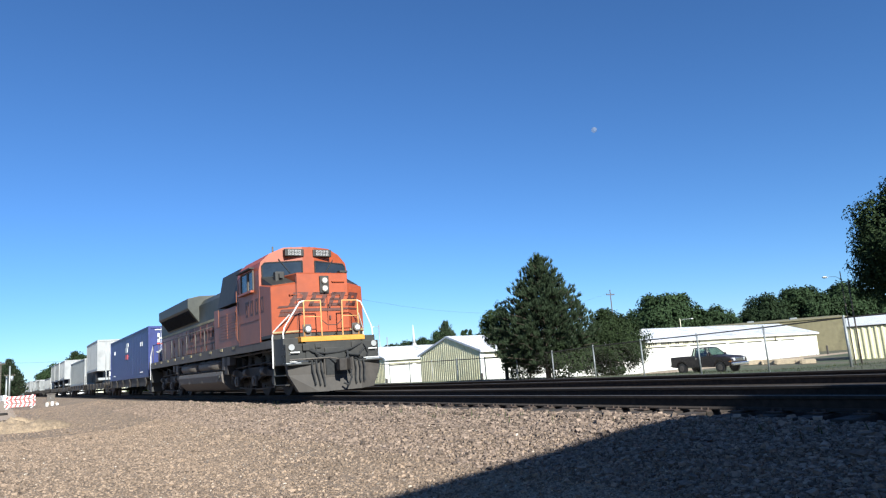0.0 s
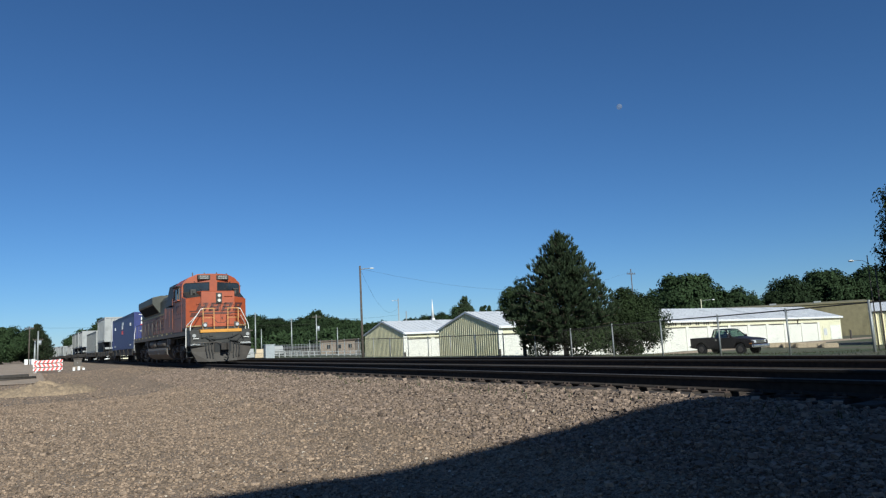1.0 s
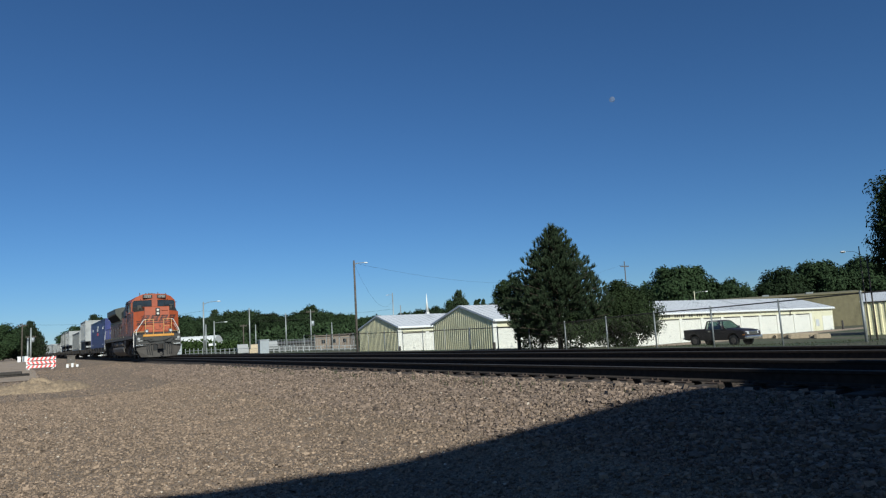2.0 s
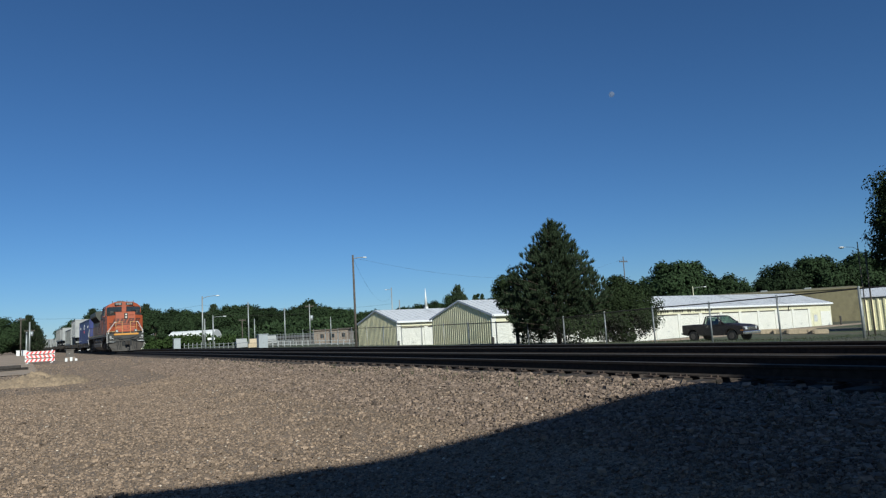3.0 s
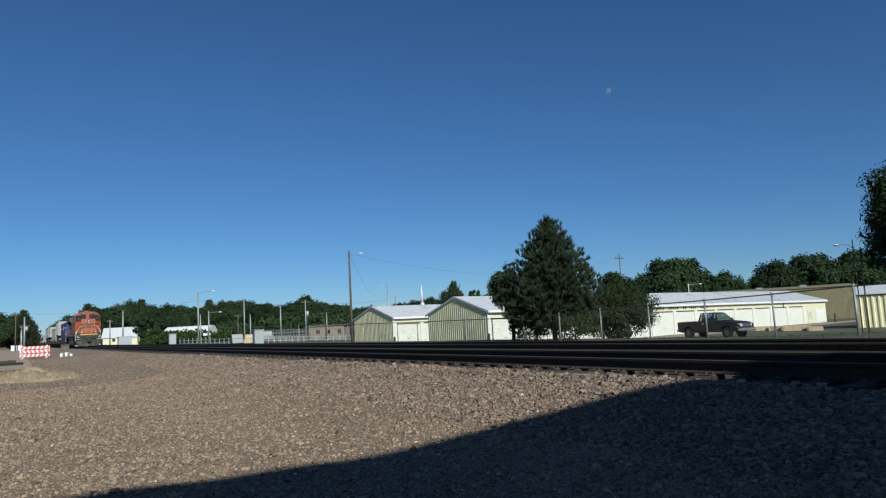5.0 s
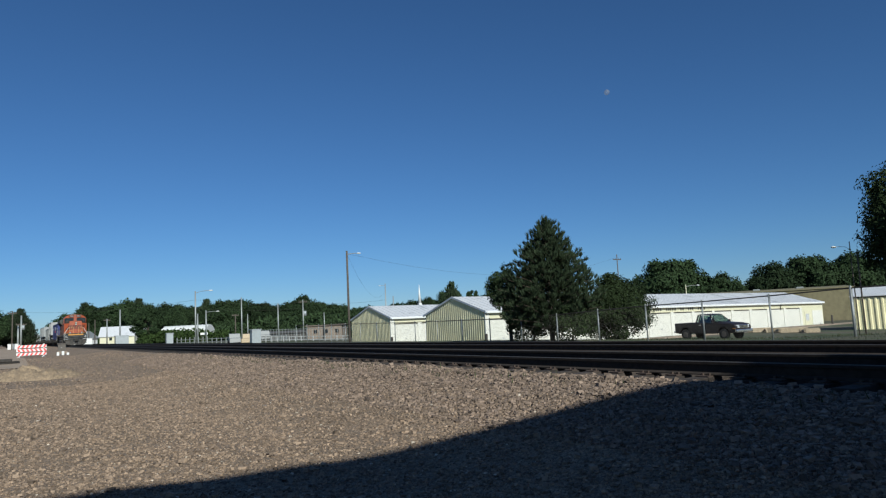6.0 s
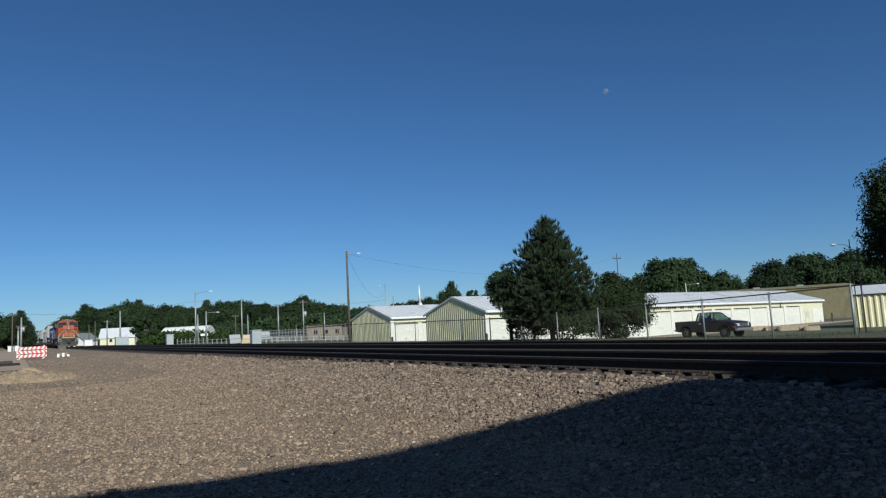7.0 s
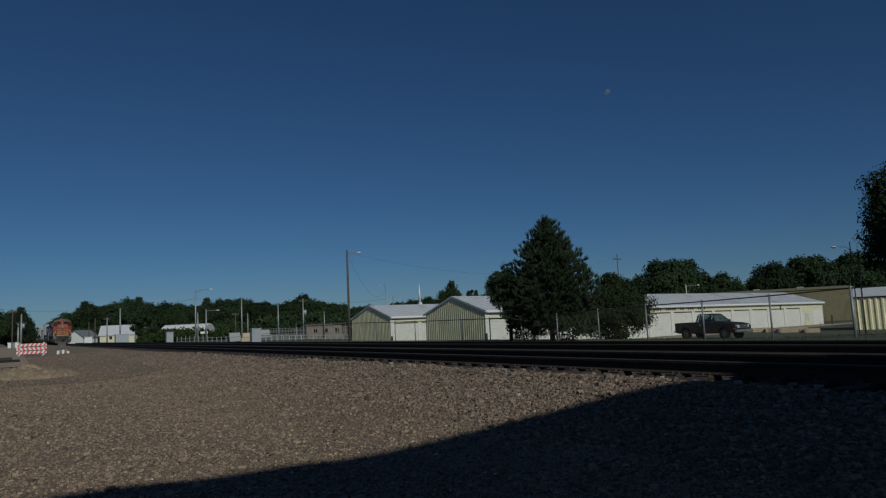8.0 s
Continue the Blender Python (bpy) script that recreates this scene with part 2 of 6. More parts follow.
def pipe(bm, points, r, n=6):
    """A bent rod with rounded joints."""
    for a, b in zip(points, points[1:]):
        rod(bm, a, b, r, n=n)
    for p in points[1:-1]:
        bmesh.ops.create_icosphere(bm, subdivisions=1, radius=r * 1.04, matrix=Matrix.Translation(p))
    return bm


def ball(bm, p, r, sub=2):
    got = bmesh.ops.create_icosphere(bm, subdivisions=sub, radius=1.0, matrix=Matrix.Translation(p) @ Matrix.Diagonal((*((r, r, r) if isinstance(r, (int, float)) else r), 1)))
    for f in {f for v in got["verts"] for f in v.link_faces}:
        f.smooth = True
    return bm


def fresh():
    return bmesh.new()


def mesh_of(name, bm, material):
    me = bpy.data.meshes.new(name)
    bm.normal_update()
    bm.to_mesh(me)
    bm.free()
    me.materials.append(material)
    return me


def part(name, bm, material, parent, label=""):
    ob = new(name, mesh_of(name, bm, material))
    ob.parent = parent
    return tagged(ob, label)


def parts(name, bm, material, parent, label=""):
    """Links every loose piece of bm as a part of its own."""
    left = set(bm.verts)
    while left:
        todo, seen = [left.pop()], set()
        while todo:
            v = todo.pop()
            seen.add(v)
            for e in v.link_edges:
                o = e.other_vert(v)
                if o in left:
                    left.discard(o)
                    todo.append(o)
        piece, at = bmesh.new(), {}
        for v in seen:
            at[v] = piece.verts.new(v.co)
        for f in {f for v in seen for f in v.link_faces}:
            piece.faces.new([at[v] for v in f.verts]).smooth = f.smooth
        part(name, piece, material, parent, label)
    bm.free()


def thing(name, label, category, at=None, group="", kind=""):
    ob = new(name)
    if at is not None:
        ob.matrix_basis = at
    return tagged(ob, label, category, group, kind)


def solid(name, bm, material, label, category, group="", kind=""):
    return tagged(new(name, mesh_of(name, bm, material)), label, category, group, kind)


def array_mesh(name, verts, faces, material, smooth=False):
    """A mesh from computed arrays: verts (n, 3), faces (m, k)."""
    me = bpy.data.meshes.new(name)
    k = faces.shape[1]
    me.vertices.add(len(verts))
    me.vertices.foreach_set("co", np.ascontiguousarray(verts, dtype=np.float32).ravel())
    me.loops.add(faces.size)
    me.loops.foreach_set("vertex_index", np.ascontiguousarray(faces, dtype=np.int32).ravel())
    me.polygons.add(len(faces))
    me.polygons.foreach_set("loop_start", np.arange(0, faces.size, k, dtype=np.int32))
    me.polygons.foreach_set("loop_total", np.full(len(faces), k, dtype=np.int32))
    me.polygons.foreach_set("use_smooth", np.full(len(faces), smooth, dtype=bool))
    me.update(calc_edges=True)
    me.materials.append(material)
    return me
# ---------------------------------------------------------------- ground
TRACK_X, TRACK2_X, RAIL_Z = 8.42, 12.92, 0.78


def ease(x, a, b):
    u = np.clip((x - a) / (b - a), 0, 1)
    return u * u * (3 - 2 * u)


def ground_z(x, y):
    """Height of the ground: a gravel yard, the railway's low bank, and lower land beyond it."""
    x, y = np.asarray(x, float), np.asarray(y, float)
    yard = 0.34 * ease(y, 22, 62) + 0.25 * ease(y, 62, 160)
    left = yard + (0.545 - yard) * ease(x, 3.0, 6.9)
    beyond = 0.06 + 0.20 * ease(-y, -20, -10)
    far = -0.85 + 0.0 * x
    right = beyond + (far - beyond) * ease(x, 26.5, 44)
    right = right + (0.1 - right) * ease(y, 60, 100) * ease(-x, -60, -30)
    z = np.where(x < 7, left, np.where(x < 14.6, 0.545 - 0.05 * ease(x, 7.1, 7.5), 0.495 + (right - 0.495) * ease(x, 14.6, 17.5)))
    return z


def axis_steps(lo, hi, fine_lo, fine_hi, step, grow=1.22):
    a = list(np.arange(fine_lo, fine_hi + step / 2, step))
    s, v = step, fine_hi
    while v < hi:
        s *= grow
        v += s
        a.append(v)
    s, v = step, fine_lo
    while v > lo:
        s *= grow
        v -= s
        a.insert(0, v)
    return np.array(a)


def sheet(name, xs, ys, zf, material, label, category):
    gx, gy = np.meshgrid(xs, ys, indexing="ij")
    verts = np.stack([gx, gy, zf(gx, gy)], -1).reshape(-1, 3)
    i = np.arange(len(xs) * len(ys)).reshape(len(xs), len(ys))
    faces = np.stack([i[:-1, :-1], i[1:, :-1], i[1:, 1:], i[:-1, 1:]], -1).reshape(-1, 4)
    return tagged(new(name, array_mesh(name, verts, faces, material, True)), label, category, kind="structure")


def rough_ground(x, y):
    z = ground_z(x, y)
    near = np.exp(-((x - 4) ** 2 + (y - 10) ** 2) / 900)
    bumps = 0.02 * np.sin(x * 1.7 + np.sin(y * 0.9) * 1.3) * np.sin(y * 1.1 + 0.6 * x) + 0.012 * np.sin(x * 4.1 + y * 2.3)
    return z + bumps * near


ground = sheet("ground", axis_steps(-2500, 2500, -8, 19, 0.18), axis_steps(-1500, 3500, -3, 34, 0.3), rough_ground, M["gravel"],
               "brownish pink gravel yard and ballast bank along the railway", "ground")
# grassland beyond the railway takes its own material on the same sheet
ground.data.materials.append(M["far_ground"])
ground.data.materials.append(M["asphalt"])
cen = np.empty(len(ground.data.polygons) * 3)
ground.data.polygons.foreach_get("center", cen)
cen = cen.reshape(-1, 3)
kind_of = np.where((cen[:, 0] > 17.2) | (cen[:, 0] < -25), 1, 0)
kind_of = np.where((cen[:, 0] > 40) & (cen[:, 0] < 92) & (cen[:, 1] > 39.4) & (cen[:, 1] < 42), 2, kind_of)
ground.data.polygons.foreach_set("material_index", kind_of.astype(np.int32))

road = sheet("road", np.linspace(-14, 0.9, 30), np.linspace(42, 190, 90), lambda x, y: ground_z(x, y) + 0.03 - 0.03 * (x > 0.6), M["asphalt"], "pale dusty road along the railway yard", "road")


# ---------------------------------------------------------------- railway tracks
def rail_bm(x, y0, y1, top):
    bm = fresh()
    z = RAIL_Z - 0.172
    if top:
        prism(bm, [(x - 0.034, RAIL_Z - 0.006), (x + 0.034, RAIL_Z - 0.006), (x + 0.028, RAIL_Z), (x - 0.028, RAIL_Z)], "y", y0, y1)
    else:
        prism(bm, [(x - 0.075, z), (x + 0.075, z), (x + 0.075, z + 0.012), (x + 0.012, z + 0.035), (x + 0.009, z + 0.125), (x + 0.036, z + 0.135), (x + 0.037, z + 0.165),
                   (x - 0.037, z + 0.165), (x - 0.036, z + 0.135), (x - 0.009, z + 0.125), (x - 0.012, z + 0.035), (x - 0.075, z + 0.012)], "y", y0, y1)
    return bm


def tie_mesh():
    bm = fresh()
    box(bm, -1.30, 1.30, -0.115, 0.115, -0.17, 0.0, 0.012)
    return mesh_of("tie", bm, M["tie"])


def plate_mesh():
    bm = fresh()
    box(bm, -0.19, 0.19, -0.09, 0.09, 0.0, 0.018)
    for sx in (-0.1, 0.1):
        for sy in (-0.05, 0.05):
            box(bm, sx - 0.015, sx + 0.015, sy - 0.015, sy + 0.015, 0.018, 0.045)
    return mesh_of("tie_plate", bm, M["plate"])


TIE, PLATE = tie_mesh(), plate_mesh()


def railway_track(cx, nearest, low=0.0):
    tr = thing("railway_track", "dark steel rails on weathered wooden ties in ballast", "railway track", pose(0, 0, -low), group="parallel tracks", kind="structure")
    for s in (-1, 1):
        x = cx + s * 0.7535
        rl = part("rail", rail_bm(x, -60, 900, False), M["rail_side"], tr)
        part("running_surface", rail_bm(x, -60, 900, True), M["rail_top"], rl, "worn shiny rail head")
    rng = np.random.RandomState(7 + int(cx))
    far_t, far_p = [], []
    y, n = -12.0, 0
    top = RAIL_Z - 0.172 - 0.018
    while y < 420:
        m = pose(cx + rng.uniform(-0.05, 0.05), y, top + rng.uniform(-0.012, 0.004), 0, 0, rng.uniform(-1.2, 1.2))
        if n < nearest:
            t = new("tie", TIE)
            t.parent, t.matrix_basis = tr, m
            if y < 34 and not low:
                for s in (-1, 1):
                    p = new("tie_plate", PLATE)
                    p.parent, p.matrix_basis = tr, pose(cx + s * 0.7535, y, top)
        else:
            far_t.append(m.translation)
        y += 0.495 + rng.uniform(-0.03, 0.03)
        n += 1
    c = np.array([(-1.3, -.115, -.17), (1.3, -.115, -.17), (1.3, .115, -.17), (-1.3, .115, -.17), (-1.3, -.115, 0), (1.3, -.115, 0), (1.3, .115, 0), (-1.3, .115, 0)])
    q = np.array([(4, 5, 6, 7), (0, 1, 5, 4), (1, 2, 6, 5), (2, 3, 7, 6), (3, 0, 4, 7)])
    if far_t:
        o = np.array([tuple(v) for v in far_t])
        verts = (o[:, None, :] + c[None]).reshape(-1, 3)
        faces = (q[None] + 8 * np.arange(len(o))[:, None, None]).reshape(-1, 4)
        ft = new("far_ties", array_mesh("far_ties", verts, faces, M["tie"]))
        ft.parent = tr
        tagged(ft, kind="stuff")
    return tr
# ---------------------------------------------------------------- the train
def wheelset_mesh(r=0.53):
    bm = fresh()
    for s in (-1, 1):
        rod(bm, (s * 0.70, 0, 0), (s * 0.82, 0, 0), r, r * 0.985, n=28)
        rod(bm, (s * 0.66, 0, 0), (s * 0.70, 0, 0), r + 0.028, n=28)
        for k in range(6):
            a = k * math.tau / 6
            rod(bm, (s * 0.82, 0.26 * math.cos(a), 0.26 * math.sin(a)), (s * 0.845, 0.26 * math.cos(a), 0.26 * math.sin(a)), 0.06, n=8)
    rod(bm, (-1.0, 0, 0), (1.0, 0, 0), 0.09, n=10)
    return mesh_of("wheelset", bm, M["under"])


WHEEL_LOCO, WHEEL_CAR = wheelset_mesh(0.53), wheelset_mesh(0.44)
spinning = []  # wheelsets with their radius and place on their thing


def add_wheelset(parent, mesh, r, y):
    w = new("wheelset", mesh)
    w.parent, w.location = parent, (0, y, r)
    spinning.append((w, r, y))
    return w


def loco_truck(parent, yc):
    """Three-axle bogie: side frames, springs, axle boxes, brake cylinders."""
    for s in (-1, 1):
        bm = fresh()
        x0, x1 = sorted((s * 1.02, s * 1.16))
        prism(bm, [(yc - 2.65, 0.52), (yc - 2.45, 0.42), (yc - 1.5, 0.66), (yc - 0.6, 0.66), (yc - 0.2, 0.52), (yc + 0.2, 0.52), (yc + 0.6, 0.66), (yc + 1.5, 0.66), (yc + 2.45, 0.42),
                   (yc + 2.65, 0.52), (yc + 2.6, 0.86), (yc + 2.2, 0.95), (yc + 1.5, 0.83), (yc + 0.7, 0.98), (yc - 0.7, 0.98), (yc - 1.5, 0.83), (yc - 2.2, 0.95), (yc - 2.6, 0.86)], "x", x0, x1, 0.02)
        part("side_frame", bm, M["under"], parent, "grimy cast bogie side frame")
        for k in (-2.05, 0, 2.05):
            bm = fresh()
            xo = s * 1.16
            box(bm, min(xo, xo + s * 0.09), max(xo, xo + s * 0.09), yc + k - 0.17, yc + k + 0.17, 0.36, 0.70, 0.03)
            rod(bm, (xo + s * 0.09, yc + k, 0.53), (xo + s * 0.13, yc + k, 0.53), 0.11, n=12)
            part("axle_box", bm, M["loco_grey"], parent)
        for k in (-1.45, -0.62, 0.62, 1.45):
            bm = fresh()
            for j in range(6):
                rod(bm, (s * 1.10, yc + k, 0.98 + j * 0.055), (s * 1.10, yc + k, 1.015 + j * 0.055), 0.10, n=12)
            rod(bm, (s * 1.10, yc + k, 0.95), (s * 1.10, yc + k, 1.33), 0.06, n=8)
            part("spring", bm, M["under"], parent)
        for k in (-2.3, -0.95, 0.95, 2.3):
            bm = fresh()
            rod(bm, (s * 1.17, yc + k - 0.16, 0.83), (s * 1.17, yc + k + 0.2, 0.83), 0.12, n=12)
            rod(bm, (s * 1.17, yc + k + 0.2, 0.83), (s * 1.17, yc + k + 0.42, 0.74), 0.035, n=6)
            part("brake_cylinder", bm, M["loco_grey"], parent)
        bm = fresh()
        pipe(bm, [(s * 1.2, yc - 2.3, 0.98), (s * 1.2, yc - 1.2, 1.08), (s * 1.2, yc + 0.4, 1.05), (s * 1.2, yc + 2.2, 1.0)], 0.025)
        pipe(bm, [(s * 1.21, yc - 1.9, 0.30), (s * 1.21, yc - 0.4, 0.26), (s * 1.21, yc + 1.7, 0.30)], 0.022)
        part("brake_pipe", bm, M["under"], parent)
    for k in (-2.05, 0, 2.05):
        add_wheelset(parent, WHEEL_LOCO, 0.53, yc + k)


def slab(bm, pts, depth):
    """A thin plate with the outline pts, thickened along its own normal."""
    vs = [bm.verts.new(p) for p in pts]
    n = (Vector(pts[1]) - Vector(pts[0])).cross(Vector(pts[2]) - Vector(pts[1])).normalized() * depth
    ws = [bm.verts.new(Vector(p) + n) for p in pts]
    bm.faces.new(vs[::-1])
    bm.faces.new(ws)
    for i in range(len(pts)):
        j = (i + 1) % len(pts)
        bm.faces.new((vs[i], vs[j], ws[j], ws[i]))
    return bm


def loft(bm, loops):
    """Joins closed loops of equal length into one skin with capped ends."""
    rings = [[bm.verts.new(p) for p in lp] for lp in loops]
    n = len(rings[0])
    for a, b in zip(rings, rings[1:]):
        for i in range(n):
            bm.faces.new((a[i], a[(i + 1) % n], b[(i + 1) % n], b[i]))
    bm.faces.new(rings[0][::-1])
    bm.faces.new(rings[-1])
    bmesh.ops.recalc_face_normals(bm, faces=bm.faces[:])
    return bm


def draw_back(me, by=0.36, upto=1.72):
    """Shortens the front platform: what lies before upto moves back, most at the very front."""
    for v in me.vertices:
        if v.co.y < upto:
            v.co.y = by + v.co.y * (upto - by) / upto if v.co.y > 0 else v.co.y + by


def locomotive():
    L = thing("locomotive", "weathered orange and black diesel freight locomotive with white handrails", "locomotive")
    # underframe and deck
    bm = fresh()
    box(bm, -1.50, 1.50, 1.75, 21.6, 1.55, 1.72, 0.015)
    box(bm, -0.9, 0.9, 0.6, 21.8, 1.05, 1.55)
    part("underframe", bm, M["loco_black"], L)
    for s in (-1, 1):
        bm = fresh()
        xo = s * 1.50
        box(bm, min(xo, xo + s * 0.03), max(xo, xo + s * 0.03), 1.75, 21.6, 1.47, 1.79, 0.01)
        part("side_sill", bm, M["loco_grey"], L, "dusty grey walkway edge")
        bm = fresh()
        for y in np.arange(5.6, 21.0, 1.62):
            box(bm, min(xo, xo + s * 0.045), max(xo, xo + s * 0.045), y, y + 0.32, 1.66, 1.76)
        parts("sill_stripe", bm, M["pale_stripe"], L, "faded yellow reflective marks")
    # pilot with snow plough
    bm = fresh()
    loft(bm, [[(-1.50, 0.30, 0.92), (-0.75, 0.06, 0.92), (0.75, 0.06, 0.92), (1.50, 0.30, 0.92), (1.50, 0.50, 0.92), (-1.50, 0.50, 0.92)],
              [(-1.46, 0.28, 0.62), (-0.75, 0.03, 0.62), (0.75, 0.03, 0.62), (1.46, 0.28, 0.62), (1.46, 0.50, 0.62), (-1.46, 0.50, 0.62)],
              [(-1.20, 0.16, 0.13), (-0.66, -0.12, 0.10), (0.66, -0.12, 0.10), (1.20, 0.16, 0.13), (1.20, 0.42, 0.13), (-1.20, 0.42, 0.13)]])
    plough = part("snow_plough", bm, M["plough"], L, "dusty grey steel snow plough")
    # black block drawn for the shaded hollow around the coupler
    bm = fresh()
    box(bm, -0.42, 0.42, -0.03, 0.055, 0.56, 1.02)
    part("coupler_pocket", bm, M["rubber"], plough)
    bm = fresh()
    box(bm, -1.50, 1.50, 0.36, 0.62, 0.92, 1.52, 0.02)
    box(bm, -1.50, -1.02, 0.62, 1.78, 0.92, 1.70, 0.02)
    box(bm, 1.02, 1.50, 0.62, 1.78, 0.92, 1.70, 0.02)
    part("end_plate", bm, M["loco_black"], L)
    bm = fresh()
    prism(bm, [(0.30, 1.56), (0.30, 1.69), (0.40, 1.72), (1.25, 1.72), (1.25, 1.58), (0.6, 1.56)], "x", -1.03, 1.03, 0.015)
    part("anticlimber", bm, M["yellow"], L, "yellow front platform edge")
    bm = fresh()
    for s in (-1, 1):
        for k in (0.95, 1.16, 1.38):
            box(bm, min(s * 1.05, s * 1.5), max(s * 1.05, s * 1.5), 0.33 + (k - .95) * .3, 0.75, k, k + 0.03)
    parts("step", bm, M["steel"], L, "worn steel boarding steps")
    # coupler, hoses, grab irons
    bm = fresh()
    box(bm, -0.10, 0.10, -0.30, 0.5, 0.72, 0.94, 0.03)
    prism(bm, [(-0.17, -0.25), (-0.19, -0.52), (-0.05, -0.62), (-0.02, -0.45), (0.08, -0.42), (0.12, -0.60), (0.2, -0.56), (0.17, -0.25)], "z", 0.66, 1.0, 0.02)
    part("coupler", bm, M["under"], L, "rusty steel knuckle coupler")
    for s in (-1, 1):
        for j, k in enumerate((0.52, 0.66, 0.80)):
            bm = fresh()
            pipe(bm, [(s * k, 0.33, 1.02), (s * (k + 0.02), 0.02, 0.95), (s * (k + 0.03), -0.06, 0.72), (s * (k - 0.02), -0.10, 0.42), (s * (k - 0.02), -0.15, 0.26 + 0.03 * j)], 0.025)
            part("air_hose", bm, M["rubber"], L)
    bm = fresh()
    pipe(bm, [(0.42, 0.3, 1.30), (0.34, 0.05, 1.05), (0.1, -0.05, 0.93), (-0.3, 0.02, 1.02), (-0.62, 0.2, 1.22), (-0.75, 0.33, 1.38)], 0.028)
    part("jumper_cable", bm, M["rubber"], L)
    bm = fresh()
    pipe(bm, [(0.12, -0.3, 0.80), (0.22, -0.42, 0.45), (0.14, -0.38, 0.24), (0.02, -0.28, 0.30)], 0.03)
    part("brake_hose", bm, M["rubber"], L)
    for s in (-1, 1):
        bm = fresh()
        pipe(bm, [(s * 1.38, 0.34, 1.22), (s * 1.38, 0.24, 1.27), (s * 1.12, 0.24, 1.27), (s * 1.12, 0.34, 1.22)], 0.018)
        pipe(bm, [(s * 1.42, 0.22, 1.0), (s * 1.42, 0.16, 1.0), (s * 0.9, 0.12, 1.0), (s * 0.9, 0.16, 1.0)], 0.012)
        part("grab_iron", bm, M["rail_white"], L)
        bm = fresh()
        rod(bm, (s * 1.33, 0.30, 1.42), (s * 1.33, 0.36, 1.42), 0.09, n=16)
        part("marker_lamp", bm, M["trailer_white"], L)
    for pts, r in (([(-1.0, 0.34, 1.46), (-0.7, 0.22, 1.26), (-0.3, 0.2, 1.20), (0.1, 0.22, 1.22), (0.5, 0.2, 1.30), (0.9, 0.3, 1.46)], 0.03),
                   ([(0.2, 0.33, 1.36), (0.45, 0.2, 1.14), (0.75, 0.18, 1.10), (1.0, 0.33, 1.30)], 0.03),
                   ([(-0.55, 0.33, 1.44), (-0.62, 0.2, 1.2), (-0.5, 0.22, 1.05), (-0.35, 0.34, 1.0)], 0.022),
                   ([(0.98, 0.33, 1.44), (1.1, 0.2, 1.2), (1.05, 0.2, 1.05)], 0.022)):
        bm = fresh()
        pipe(bm, pts, r)
        part("front_cable", bm, M["rubber"], L)
    bm = fresh()
    pipe(bm, [(-1.42, 0.2, 1.06), (-1.2, 0.02, 1.06), (-0.3, -0.06, 1.06), (-0.12, -0.3, 1.0)], 0.02)
    part("uncoupling_lever", bm, M["loco_grey"], L)
    for x0, x1, z0, z1 in ((-0.32, 0.32, 1.02, 1.36), (-1.0, -0.8, 1.3, 1.5), (0.55, 0.7, 1.34, 1.5), (-0.62, -0.44, 1.36, 1.5), (0.82, 1.0, 1.02, 1.2)):
        bm = fresh()
        box(bm, x0, x1, 0.24, 0.37, z0, z1, 0.02)
        part("junction_box", bm, M["loco_black"], L)
    bm = fresh()
    box(bm, -0.5, 0.5, -0.02, 0.05, 0.50, 0.58)
    for x in (-0.46, 0.42):
        box(bm, x, x + 0.06, -0.03, 0.06, 0.5, 1.04)
    part("pocket_frame", bm, M["plough"], plough)
    for s in (-1, 1):
        bm = fresh()
        x0, x1 = sorted((s * 0.72, s * 1.52))
        box(bm, x0, x1, 0.02, 0.5, 0.90, 0.945, 0.008)
        part("plough_ledge", bm, M["loco_black"], plough)
        bm = fresh()
        x0, x1 = sorted((s * 1.12, s * 1.50))
        for k in (0.34, 0.62):
            box(bm, x0, x1, 0.52, 1.72, k, k + 0.03)
        box(bm, x0, x1, 1.70, 1.76, 0.3, 0.95)
        part("side_step", bm, M["loco_black"], L)
    # the whole pilot stands a little behind the couplers' line
    for ob in list(L.children_recursive):
        if ob.name.split(".")[0] not in ("underframe", "side_sill", "sill_stripe"):
            draw_back(ob.data)
    # nose: flat centre, sides swept back
    bm = fresh()
    prism(bm, [(-1.53, 1.70), (-0.84, 1.30), (0.84, 1.30), (1.53, 1.70), (1.53, 3.4), (-1.53, 3.4)], "z", 1.72, 1.88)
    part("nose_sill", bm, M["loco_black"], L, "black sill under the nose")
    bm = fresh()
    loft(bm, [[(-1.53, 1.66, 1.88), (-0.84, 1.26, 1.88), (0.84, 1.26, 1.88), (1.53, 1.66, 1.88), (1.53, 3.4, 1.88), (-1.53, 3.4, 1.88)],
              [(-1.53, 1.69, 3.33), (-0.84, 1.30, 3.38), (0.84, 1.30, 3.38), (1.53, 1.69, 3.33), (1.53, 3.4, 3.60), (-1.53, 3.4, 3.60)],
              [(-1.45, 1.78, 3.39), (-0.82, 1.36, 3.44), (0.82, 1.36, 3.44), (1.45, 1.78, 3.39), (1.45, 3.4, 3.66), (-1.45, 3.4, 3.66)]])
    nose = part("nose", bm, M["orange"], L, "orange nose with dark lettering shapes")
    bm = fresh()
    loft(bm, [[(-0.84, 1.27, 3.0), (0.84, 1.27, 3.0), (0.86, 3.3, 3.0), (-0.86, 3.3, 3.0)],
              [(-0.84, 1.29, 3.69), (0.84, 1.29, 3.69), (0.86, 3.3, 3.80), (-0.86, 3.3, 3.80)],
              [(-0.80, 1.35, 3.73), (0.80, 1.35, 3.73), (0.82, 3.3, 3.84), (-0.82, 3.3, 3.84)]])
